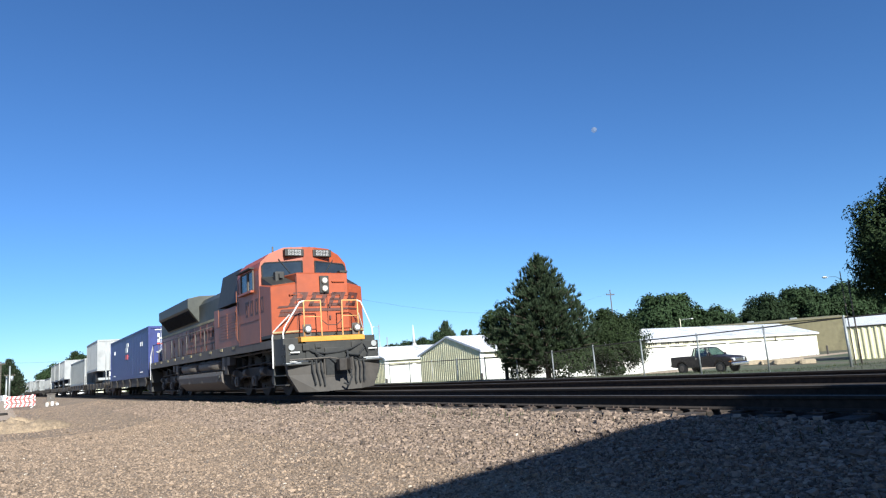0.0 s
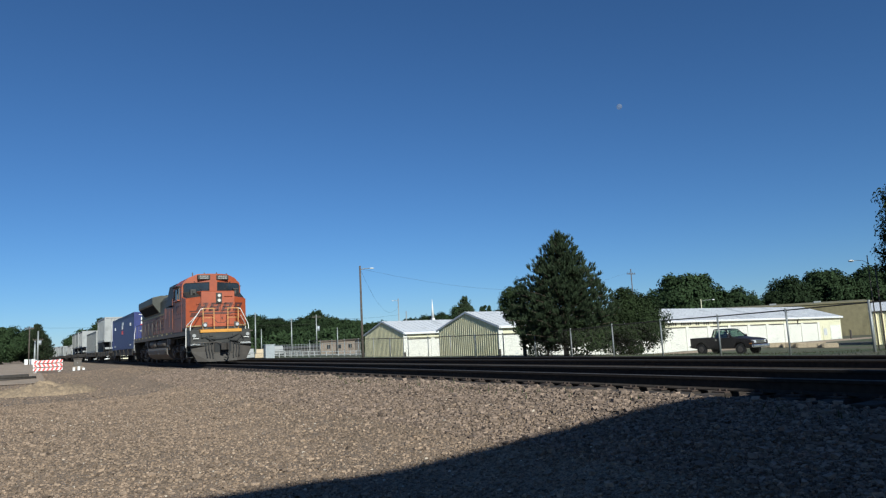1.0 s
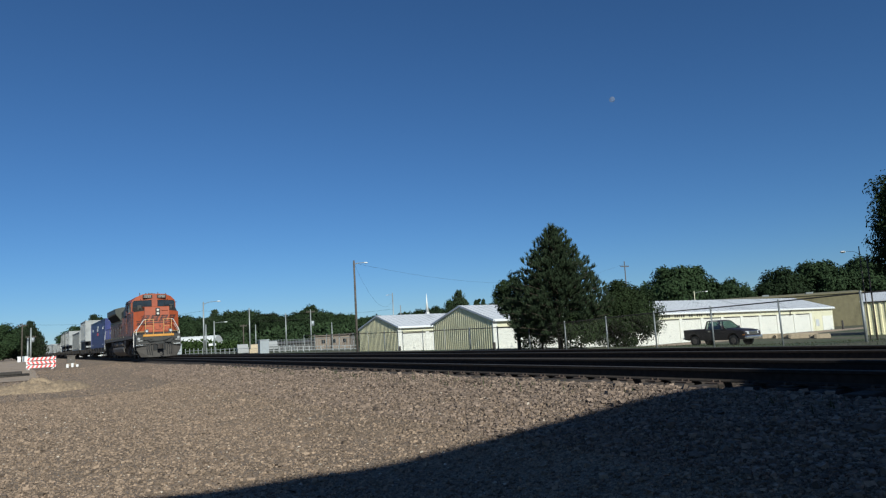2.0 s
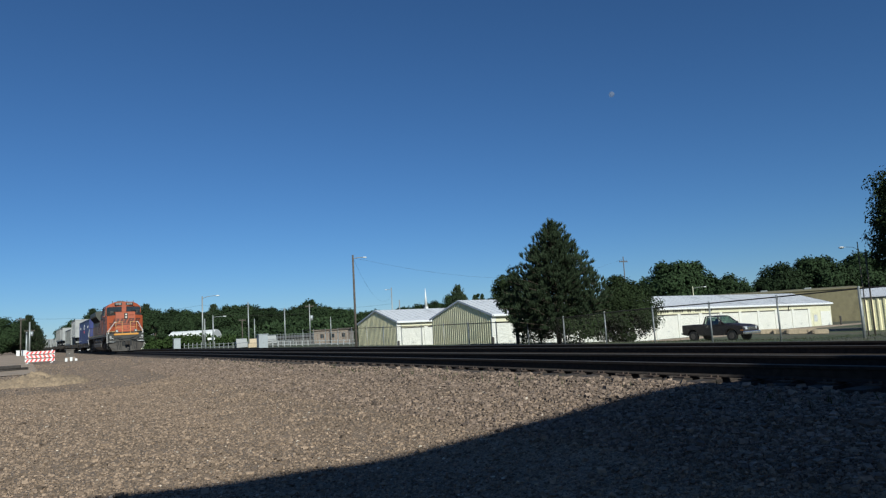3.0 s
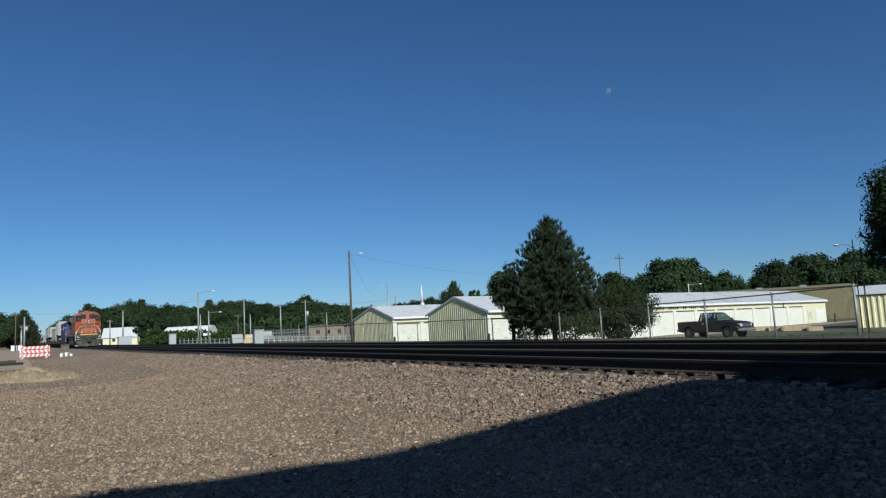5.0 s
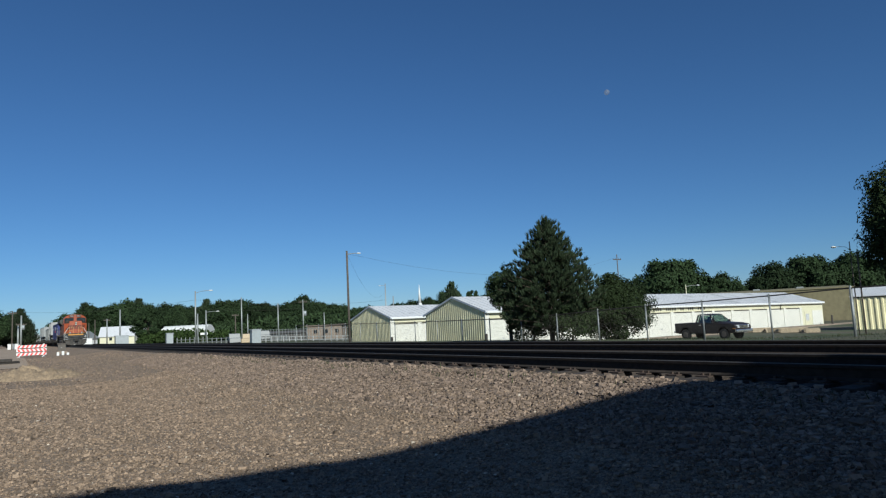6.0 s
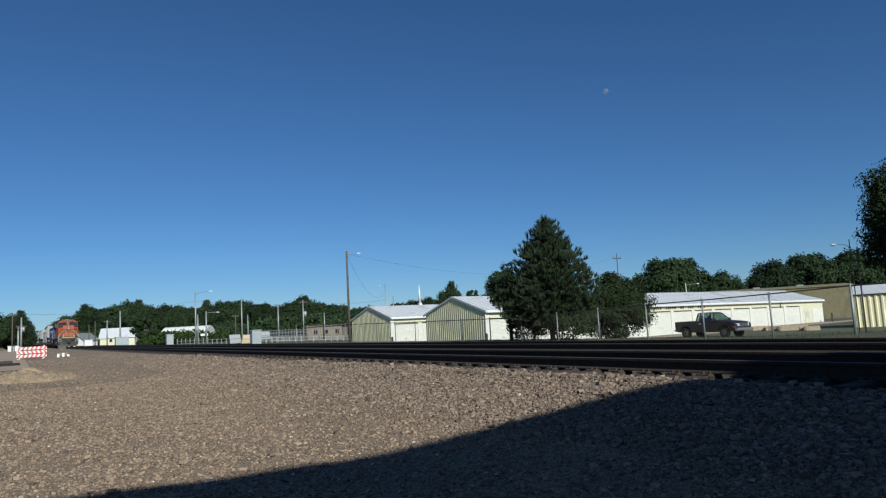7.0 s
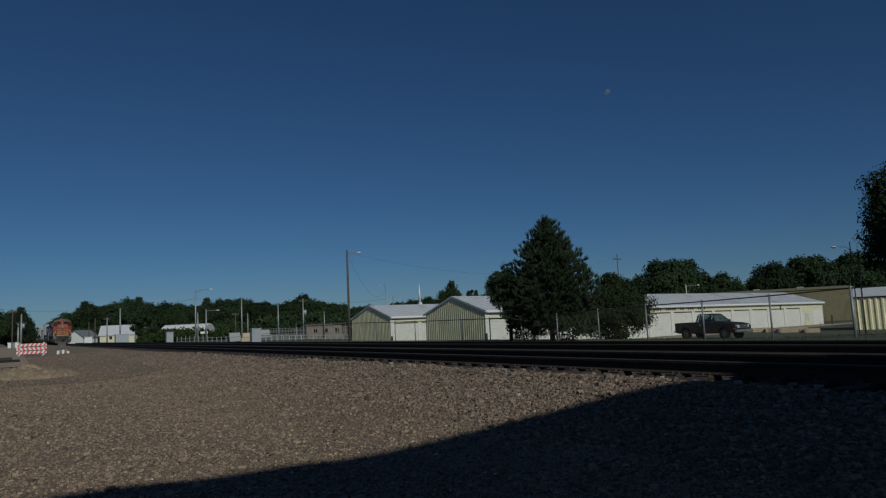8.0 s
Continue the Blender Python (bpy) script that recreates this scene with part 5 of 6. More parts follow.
def pine(seed, h, w, per=24, wd=0.021, grow=1.0):
    rng = np.random.RandomState(seed)
    t = thing("pine_tree", "full dark green pine tree with upright needle tufts", "tree")
    bm = fresh()
    rod(bm, (0, 0, -0.6), (0, 0, h * 0.95), 0.17, 0.03, n=10)
    V, F = [], []
    tips = []
    z = 0.8
    while z < h * 0.985:
        k = z / h
        reach = w / 2 * min(1.0, 0.66 + 1.3 * k) * (1 - max(0, (k - 0.26) / 0.76) ** 1.0) + 0.10
        n = 11 if k < 0.8 else 8
        off = rng.uniform(0, 6.28)
        for j in range(n):
            a = off + j * math.tau / n + rng.uniform(-0.3, 0.3)
            ln = reach * rng.uniform(0.86, 1.03)
            rise = ln * rng.uniform(0.12, 0.5) * (0.4 + k)
            e = np.array([math.cos(a) * ln, math.sin(a) * ln, z + rise])
            s = np.array([0, 0, z])
            rod(bm, s, e, 0.03 * (1 - k) + 0.012, 0.008, n=4)
            m = max(4, int(ln * 5.8))
            for q in range(m):
                u = 0.25 + 0.75 * (q + rng.rand()) / m
                p = s + (e - s) * u + rng.normal(size=3) * np.array([0.12, 0.12, 0.14])
                tips.append((p, (e - s) / max(ln, 0.1)))
        z += 0.225 * (1.1 - 0.35 * k)
    P = np.array([p for p, _ in tips])
    D = np.array([d for _, d in tips])
    base = np.repeat(P, per, 0)
    d = np.repeat(D, per, 0) * 0.55 + rng.normal(size=(len(base), 3)) * 0.36 + np.array([0, 0, 1.0])
    d /= np.linalg.norm(d, axis=1)[:, None]
    ln = grow * rng.uniform(0.17, 0.36, len(base))[:, None]
    side = np.cross(d, rng.normal(size=d.shape))
    side /= np.linalg.norm(side, axis=1)[:, None]
    v = np.stack([base - side * wd, base + side * wd, base + d * ln + side * wd * 0.3, base + d * ln - side * wd * 0.3], 1).reshape(-1, 3)
    cr = new("crown", array_mesh("crown", v, np.arange(len(v)).reshape(-1, 4), M["needle"]))
    cr.parent = t
    part("trunk", bm, M["bark"], t)
    return t


def put(ob, x, y, z, turn=0.0, s=(1, 1, 1)):
    ob.matrix_basis = pose(x, y, z, 0, 0, turn) @ Matrix.Diagonal((*s, 1))
    return ob


near_pine = put(pine(3, 6.95, 6.5), 26.5, 30.2, 0.0, 20)
put(broadleaf("leafy_tree", "small leafy tree growing beside a pine behind the fence", 12, 4.1, 4.2, 0.1, 0.062, 110, 380, "leaf_dark", 0.0, 0.42), 30.45, 29.1, -0.2)
put(broadleaf("leafy_tree", "ragged leafy tree leaning out beside a pine", 13, 4.75, 3.1, 1.4, 0.062, 60, 300, "leaf_dark", -0.2, 0.1), 26.25, 33.75, 0.0)
put(broadleaf("leafy_tree", "low bushy tree on the chain link fence", 14, 2.0, 3.0, 0.1, 0.06, 34, 220, "leaf_dark"), 26.6, 28.6, 0.0)
put(broadleaf("leafy_tree", "low bushy tree on the chain link fence", 16, 2.0, 3.4, 0.1, 0.06, 40, 220, "leaf_dark"), 26.5, 31.8, 0.0)
put(broadleaf("shade_tree", "tall dark leafy tree beside a lamp post", 15, 8.6, 5.2, 1.6, 0.075, 140, 560, "leaf_dark"), 33.3, 12.95, -0.1)
# trees behind the storage buildings
big = [broadleaf("broadleaf_tree", "round green leafy tree behind the buildings", 21 + k, 11.3, 12.4, 2.0, 0.27, 80, 360, "leaf_far") for k in range(4)]
tall = broadleaf("broadleaf_tree", "narrow green leafy tree behind the buildings", 31, 13.0, 6.0, 2.2, 0.30, 46, 240, "leaf_far")
for ob in big + [tall]:
    tagged(ob, group="trees along the skyline")
PLACES = [  # model, x, y, z, turn, width, height
    (0, 106, 86, -1, 0, 1.10, 1.07), (1, 114, 81, -1, 60, 0.72, 0.78), (2, 97, 90, -1, 130, 0.66, 0.72), (4, 118, 76, -1, 0, 0.5, 0.65),
    (3, 128, 79, -1.5, 10, 0.90, 0.97), (0, 138, 77, -1.5, 200, 1.0, 1.13), (1, 148, 74, -1.5, 80, 1.05, 1.14), (2, 157, 72, -1.5, 300, 0.92, 1.03), (3, 163, 66, -1.5, 45, 0.9, 0.8),
    (0, 82, 127, -1, 20, 0.62, 0.82), (4, 86, 124, -1, 90, 0.55, 0.80), (2, 76, 132, -1, 220, 0.6, 0.7), (1, 92, 126, -1, 150, 0.7, 0.72),
]
for k, x in enumerate((62, 67, 73, 79, 85, 91)):
    PLACES.append(((k * 3) % 4, x, 176 - (x - 62) * 0.9, -1, 70 * k, 0.62, 0.66 + 0.05 * (k % 3)))
used = set()
SKY = big + [tall]
rr = random.Random(4)


def tree_at(k, x, y, z, turn, ws, hs):
    m = pose(x, y, z, 0, 0, turn) @ Matrix.Diagonal((ws, ws, hs, 1))
    if k not in used:
        used.add(k)
        SKY[k].matrix_basis = m
    else:
        copy = copy_thing(SKY[k], Matrix())
        copy.matrix_basis = m


# the far belt of trees: bearing from the camera in degrees, distance, top height
for brg, dist, top in ((-0.1, 190, 9.6), (-1.6, 175, 9.5), (3.6, 320, 14.5), (5.0, 300, 15.5), (6.2, 290, 15), (7.4, 275, 16), (8.8, 265, 15), (10.0, 255, 14.6), (11.2, 250, 13.6),
                       (12.3, 250, 13.2), (13.6, 245, 13.6), (14.8, 242, 13.4), (16.0, 240, 13.2), (17.2, 232, 12.2), (18.4, 215, 10.8), (19.6, 205, 11.2), (20.6, 200, 11.6), (21.7, 200, 10.5), (22.8, 202, 9.2), (24.0, 205, 8.6), (25.2, 205, 8.4)):
    b = radians(brg)
    sc = top * 0.985 / 12.0
    PLACES.append((rr.randrange(4), dist * math.sin(b), dist * math.cos(b), -0.5, rr.uniform(0, 360), sc * rr.uniform(0.85, 1.1), sc * rr.uniform(0.93, 1.05)))
for p in PLACES:
    tree_at(*p)
far_model = put(pine(5, 7.1, 6.5, 4, 0.06, 1.3), 150 * math.sin(radians(33.1)), 150 * math.cos(radians(33.1)), -0.6, 30, (1.18, 1.18, 1.48))
tagged(far_model, "tall dark conifer standing among far trees", group="trees along the skyline")
for brg, dist, top in ((0.55, 185, 10.3), (4.6, 300, 17.5), (8.3, 270, 17.0), (13.2, 246, 14.6), (20.9, 200, 12.2), (54.6, 140, 7.6)):
    far_pine = copy_thing(far_model, Matrix())
    far_pine.matrix_basis = pose(dist * math.sin(radians(brg)), dist * math.cos(radians(brg)), -0.6, 0, 0, brg * 40) @ Matrix.Diagonal((top / 8.4, top / 8.4, (top * 0.88 + 0.6) / 7.1, 1))
    tagged(far_pine, "tall dark conifer standing among far trees", group="trees along the skyline")
# understorey that closes the belt of trees near the ground
rng = np.random.RandomState(77)
n = 44000
b = np.radians(rng.uniform(3.4, 27.5, n))
d = rng.uniform(205, 330, n) - 60 * (np.degrees(b) > 17)
pts = np.stack([d * np.sin(b), d * np.cos(b), rng.uniform(-0.5, 5.2, n) * rng.uniform(0.5, 1, n)], 1)
v, f = leaf_cards(rng, pts, 0.50)
tagged(new("far_thicket", array_mesh("far_thicket", v, f, M["leaf_far"])), "dense green thicket under the far trees", "shrubs", kind="stuff")


# ---------------------------------------------------------------- fence with chain link
def fence():
    fx = 25.0
    fn = thing("chain_link_fence", "galvanised chain link fence with dark top rail beyond the tracks", "fence")
    def top(y):
        return float(np.interp(y, [0, 12.6, 15.6, 18.8, 22, 25, 28, 31, 45, 57, 70], [2.05, 1.95, 1.86, 1.79, 1.75, 1.67, 1.56, 1.49, 1.60, 1.76, 1.9]))
    ys = [12.6 + 3.09 * k for k in range(-4, 19)]
    for y in ys:
        bm = fresh()
        rod(bm, (fx, y, float(ground_z(fx, y)) - 0.3), (fx, y, top(y) + 0.05), 0.035 if y < 12 or y > 13 else 0.05, n=8)
        ball(bm, (fx, y, top(y) + 0.05), 0.045, 1)
        part("fence_post", bm, M["zinc"], fn)
    bm = fresh()
    for a, b in zip(ys, ys[1:]):
        rod(bm, (fx, a, top(a)), (fx, b, top(b)), 0.028, n=6)
    parts("top_rail", bm, M["under"], fn, "dark top rail")
    bm = fresh()
    lo = lambda y: float(ground_z(fx, y)) + 0.05
    for y in np.arange(0.5, 66, 0.075):
        h = top(y) - lo(y)
        for s in (-1, 1):
            y2 = y + s * h * 0.6
            rod(bm, (fx - 0.03, y, lo(y)), (fx - 0.03, y2, top(min(max(y2, 0), 70)) - 0.02), 0.0010, n=3)
    m = part("chain_link_mesh", bm, M["loco_grey"], fn)
    tagged(m, kind="stuff")
    return fn


fence()


# ---------------------------------------------------------------- poles and lamps
def lamp_pole(name, label, x, y, z0, h, r, material, arm=None, cross=None, can=False, group="utility poles", lean=0.0, head=1.0):
    """arm: (dx, dy, dz) of a street lamp's arm; cross: height and length of a cross arm."""
    p = thing(name, label, "pole", pose(x, y, z0, 0, lean, 0), group=group)
    bm = fresh()
    rod(bm, (0, 0, -0.5), (0, 0, h), r * 0.85, r * 0.6, n=10)
    part("shaft", bm, M[material], p)
    if arm:
        a = Vector(arm)
        bm = fresh()
        pipe(bm, [(0, 0, h - 0.35), (a.x * 0.4, a.y * 0.4, h - 0.35 + a.z * 0.8), (a.x, a.y, h - 0.35 + a.z)], r * 0.28)
        ar = part("lamp_arm", bm, M["zinc"], p)
        bm = fresh()
        n = a.normalized()
        ball(bm, (a.x + n.x * 0.3 * head, a.y + n.y * 0.3 * head, h - 0.37 + a.z), (0.32 * head, 0.2 * head, 0.1 * head))
        part("lamp_head", bm, M["white"], ar, "pale lamp head")
    if cross:
        ch, cl = cross
        bm = fresh()
        box(bm, -cl / 2, cl / 2, -0.06, 0.06, ch - 0.07, ch + 0.07)
        for k in (-0.45, -0.2, 0.2, 0.45):
            rod(bm, (cl * k, 0, ch + 0.07), (cl * k, 0, ch + 0.25), 0.04, n=6)
        part("cross_arm", bm, M["wood"], p)
    if can:
        bm = fresh()
        rod(bm, (0.3, 0, h * 0.58), (0.3, 0, h * 0.58 + 0.8), 0.26, n=12)
        part("transformer", bm, M["cabinet"], p)
    return p


UP, WOODEN, METAL = "utility_pole", "weathered wooden utility pole", "pale grey metal utility pole"
lamp_pole("street_light_pole", "tall wooden pole with a street lamp beside storage buildings", 26.0, 57.2, 0.0, 8.45, 0.14, "wood", (0.75, -0.45, 0.1), head=0.7)
lamp_pole("street_light_pole", "grey metal pole with a lamp arm", 22.9, 104.4, 0.2, 7.7, 0.15, "zinc", (1.7, -1.0, 0.35))
lamp_pole(UP, METAL, 25.8, 90.8, 0.2, 5.9, 0.12, "zinc", None, None)
lamp_pole(UP, METAL, 26.8, 91.5, 0.2, 3.7, 0.10, "zinc")
lamp_pole(UP, METAL, 39.9, 105.5, 0.0, 6.3, 0.13, "zinc", None, (5.9, 1.4), True)
lamp_pole("street_light_pole", "metal pole with a short lamp arm", 29.1, 124.5, 0.2, 5.5, 0.17, "zinc", (1.5, -0.9, 0.1))
lamp_pole(UP, METAL, 28.0, 126, 0.2, 5.0, 0.17, "zinc")
lamp_pole(UP, METAL, 17.6, 143.6, 0.2, 6.8, 0.2, "zinc")
lamp_pole(UP, METAL, 13.9, 150, 0.2, 5.2, 0.12, "wood")
lamp_pole(UP, METAL, 13.0, 152, 0.2, 4.6, 0.12, "wood")
lamp_pole(UP, METAL, 15.6, 146, 0.2, 5.2, 0.16, "zinc", None, (4.9, 1.2))
lamp_pole(UP, WOODEN, 0.15, 131, 0.4, 6.4, 0.13, "wood", None, (6.0, 1.3))
lamp_pole("railway_signal", "grey railway signal mast with signal heads", 1.5, 142, 0.4, 6.0, 0.2, "zinc", None, (4.4, 1.6), True, group="")
lamp_pole("railway_signal", "short grey railway signal mast", 1.0, 135, 0.4, 4.1, 0.2, "zinc", None, None, group="")
lamp_pole(UP, WOODEN, 31.5, 93, 0.1, 5.2, 0.12, "zinc")
lamp_pole(UP, WOODEN, 33.0, 120, 0.1, 4.6, 0.13, "wood", None, (4.4, 1.2))
lamp_pole(UP, METAL, 46.6, 113, 0.0, 4.3, 0.12, "zinc")
lamp_pole("street_light_pole", "slim metal pole with a lamp behind storage buildings", 51.1, 98, -0.8, 9.0, 0.12, "zinc", (-0.6, 0.35, 0.05), head=0.6)
lamp_pole(UP, METAL, 53.0, 99, -0.8, 7.0, 0.13, "zinc")
lamp_pole(UP, WOODEN, 90.3, 84.5, -1.0, 12.9, 0.13, "wood", None, (12.0, 2.0))
lamp_pole("street_light_pole", "yellow street lamp behind the storage building", 92.2, 72, -1.0, 6.6, 0.1, "cream", (1.4, -0.9, 0.2))
lamp_pole("street_light_pole", "slim grey pole with a curved street lamp by the fence", 31.0, 15.45, 0.0, 4.1, 0.032, "wood", (-0.42, 0.33, 0.16), head=0.5)
lamp_pole(UP, WOODEN, 31.25, 15.3, 0.0, 3.6, 0.045, "wood")
lamp_pole(UP, "thick whitewashed fence corner post", 26.3, 13.25, 0.1, 1.9, 0.05, "pale_wood", group="")


def steeple():
    s = thing("church_steeple", "slim white church steeple above distant trees", "steeple", pose(76.1, 129.8, 0))
    bm = fresh()
    rod(bm, (0, 0, 6.0), (0, 0, 10.1), 0.36, 0.03, n=8)
    part("spire", bm, M["white"], s)
    bm = fresh()
    box(bm, -0.35, 0.35, -0.35, 0.35, -1.0, 6.0)
    part("tower", bm, M["white"], s)


steeple()


def wire(name, a, b, sag, r=0.012):
    bm = fresh()
    a, b = Vector(a), Vector(b)
    pts = [a.lerp(b, k / 14) - Vector((0, 0, sag * 4 * (k / 14) * (1 - k / 14))) for k in range(15)]
    for p, q in zip(pts, pts[1:]):
        rod(bm, p, q, r, n=4)
    return solid(name, bm, M["under"], "thin dark overhead cable between poles", "cable", "overhead cables")


wire("overhead_cable", (26.0, 57.2, 8.2), (90.3, 84.5, 11.5), 2.6, 0.007)
wire("overhead_cable", (26.0, 57.2, 8.2), (51.1, 98, 7.0), 2.3, 0.008)
wire("overhead_cable", (0.15, 131, 6.6), (22.9, 104.4, 6.6), 0.7, 0.012)
wire("overhead_cable", (22.9, 104.4, 6.6), (39.9, 105.5, 5.9), 0.5, 0.012)
wire("overhead_cable", (22.9, 104.4, 5.4), (39.9, 105.5, 4.9), 0.4, 0.012)
wire("overhead_cable", (39.9, 105.5, 5.9), (51.1, 98, 5.6), 0.4, 0.012)


# ---------------------------------------------------------------- pickup
def clear_glass(name):
    """Thin tinted car glass: mostly see-through, with a glossy face."""
    m = bpy.data.materials.new(name)
    m.use_nodes = True
    nt = m.node_tree
    t, g, x = nt.nodes.new("ShaderNodeBsdfTransparent"), nt.nodes.new("ShaderNodeBsdfGlossy"), nt.nodes.new("ShaderNodeMixShader")
    t.inputs["Color"].default_value = (0.62, 0.70, 0.66, 1)
    g.inputs["Roughness"].default_value = 0.05
    x.inputs[0].default_value = 0.12
    nt.links.new(t.outputs[0], x.inputs[1])
    nt.links.new(g.outputs[0], x.inputs[2])
    nt.links.new(x.outputs[0], nt.nodes["Material Output"].inputs["Surface"])
    return m


def pickup(at):
    """Regular-cab pickup. Local: front towards -y, x across, z up."""
    t = thing("pickup_truck", "parked dark maroon single-cab pickup truck", "truck", at)
    pane = clear_glass("car_glass")

    def arch(y):
        return [(y + 0.52 * math.cos(a), 0.42 + 0.50 * math.sin(a)) for a in np.linspace(0.05, math.pi - 0.05, 9)]

    # side walls with round wheel arches
    bm = fresh()
    sill = [(2.80, 0.52)] + arch(1.80) + [(1.2, 0.44), (-1.2, 0.44)] + arch(-1.80) + [(-2.72, 0.50), (-2.84, 0.62), (-2.86, 0.92), (-2.76, 1.08), (-2.45, 1.15), (-1.30, 1.22), (-1.15, 1.24), (0.80, 1.26), (0.84, 1.28), (2.80, 1.28)]
    prism(bm, sill, "x", -0.98, 0.98, 0.05)
    part("body", bm, M["truck"], t, "glossy dark paint")
    bm = fresh()
    loft(bm, [[(-0.80, -2.62, 1.10), (0.80, -2.62, 1.10), (0.84, -1.20, 1.22), (-0.84, -1.20, 1.22)],
              [(-0.66, -2.45, 1.19), (0.66, -2.45, 1.19), (0.72, -1.22, 1.29), (-0.72, -1.22, 1.29)]])
    part("hood", bm, M["truck"], t, "raised dark hood")
    # bed is closed; a thin black sheet gives its shaded inside
    bm = fresh()
    box(bm, -0.88, 0.88, 0.92, 2.72, 1.275, 1.287)
    part("cargo_bed", bm, M["rubber"], t, "flat dark sheet for the shaded inside of the cargo bed")
    bm = fresh()
    box(bm, -0.97, 0.97, 2.79, 2.83, 0.72, 1.27, 0.01)
    part("tailgate", bm, M["truck"], t)
    # greenhouse: pillars, roof, back wall, seat, panes
    bm = fresh()
    loft(bm, [[(-0.78, -0.46, 1.83), (0.78, -0.46, 1.83), (0.79, 0.62, 1.84), (-0.79, 0.62, 1.84)],
              [(-0.74, -0.36, 1.89), (0.74, -0.36, 1.89), (0.75, 0.58, 1.90), (-0.75, 0.58, 1.90)],
              [(-0.60, -0.22, 1.92), (0.60, -0.22, 1.92), (0.60, 0.50, 1.93), (-0.60, 0.50, 1.93)]])
    cab = part("cab_roof", bm, M["truck"], t)
    for s in (-1, 1):
        for foot, head, r in (((s * 0.90, -1.20, 1.24), (s * 0.76, -0.44, 1.85), 0.035), ((s * 0.93, 0.42, 1.25), (s * 0.78, 0.36, 1.85), 0.045), ((s * 0.90, 0.76, 1.25), (s * 0.76, 0.58, 1.85), 0.06)):
            bm = fresh()
            rod(bm, foot, head, r, n=6)
            part("pillar", bm, M["truck"], cab)
        bm = fresh()
        pts = [(s * 0.925, -1.05, 1.26), (s * 0.935, 0.38, 1.26), (s * 0.79, 0.34, 1.82), (s * 0.78, -0.42, 1.82)]
        slab(bm, pts if s > 0 else pts[::-1], 0.008)
        part("side_window", bm, pane, cab)
        bm = fresh()
        box(bm, s * 1.06 - 0.10, s * 1.06 + 0.10, -0.98, -0.88, 1.26, 1.46, 0.03)
        part("wing_mirror", bm, M["truck"], t)
        bm = fresh()
        loft(bm, [[(s * 0.52, -2.90, 0.84), (s * 0.90, -2.82, 0.84), (s * 0.97, -2.60, 0.86), (s * 0.52, -2.70, 0.86)],
                  [(s * 0.52, -2.86, 1.04), (s * 0.88, -2.78, 1.04), (s * 0.96, -2.58, 1.02), (s * 0.52, -2.66, 1.04)]])
        part("headlight", bm, M["lens"], t, "clear headlight")
        bm = fresh()
        box(bm, s * 0.945 - 0.04, s * 0.945 + 0.04, -2.84, -2.62, 0.76, 0.83, 0.015)
        part("indicator", bm, M["amber"], t)
        for y in (-1.80, 1.80):
            bm = fresh()
            x0, x1 = sorted((s * 0.72, s * 0.985))
            rod(bm, (x0, y, 0.40), (x1, y, 0.40), 0.40, n=22)
            wh = part("tyre", bm, M["rubber"], t)
            bm = fresh()
            rod(bm, (s * 0.97, y, 0.40), (s * 1.0, y, 0.40), 0.25, 0.20, n=16)
            part("rim", bm, M["loco_grey"], wh, "dull grey rim")
        bm = fresh()
        box(bm, s * 0.99 - 0.012, s * 0.99 + 0.012, 0.22, 0.42, 1.08, 1.12)
        part("door_handle", bm, M["chrome"], t)
        bm = fresh()
        for y in (-1.12, 0.72):
            box(bm, s * 0.982 - 0.004, s * 0.982 + 0.004, y, y + 0.012, 0.55, 1.22)
        parts("door_seam", bm, M["rubber"], t)
    bm = fresh()
    slab(bm, [(-0.86, -1.16, 1.28), (0.86, -1.16, 1.28), (0.73, -0.46, 1.83), (-0.73, -0.46, 1.83)], 0.01)
    part("windscreen", bm, pane, cab)
    bm = fresh()
    slab(bm, [(0.78, 0.74, 1.32), (-0.78, 0.74, 1.32), (-0.72, 0.60, 1.80), (0.72, 0.60, 1.80)], 0.01)
    part("rear_window", bm, pane, cab)
    bm = fresh()
    box(bm, -0.80, 0.80, 0.38, 0.58, 1.22, 1.50, 0.05)
    for x in (-0.42, 0.42):
        box(bm, x - 0.14, x + 0.14, 0.40, 0.52, 1.50, 1.68, 0.04)
    part("seat_back", bm, M["rubber"], cab, "dark bench seat")
    bm = fresh()
    box(bm, -0.85, 0.85, -1.12, -0.80, 1.20, 1.32, 0.04)
    part("dashboard", bm, M["rubber"], cab)
    bm = fresh()
    box(bm, -0.97, 0.97, -3.02, -2.82, 0.50, 0.72, 0.06)
    part("front_bumper", bm, M["chrome"], t, "chrome bumper")
    bm = fresh()
    box(bm, -0.52, 0.52, -2.91, -2.80, 0.80, 1.04, 0.02)
    gr = part("grille", bm, M["chrome"], t, "chrome framed grille")
    bm = fresh()
    for z in (0.83, 0.90, 0.97):
        box(bm, -0.48, 0.48, -2.925, -2.905, z, z + 0.045)
    parts("grille_slot", bm, M["rubber"], gr)
    bm = fresh()
    box(bm, -0.96, 0.96, 2.80, 2.98, 0.54, 0.70, 0.04)
    part("rear_bumper", bm, M["chrome"], t)
    return t


pickup(pose(46.4, 34.15, -0.87) @ Matrix.Diagonal((1.0, 0.96, 1.02, 1)))


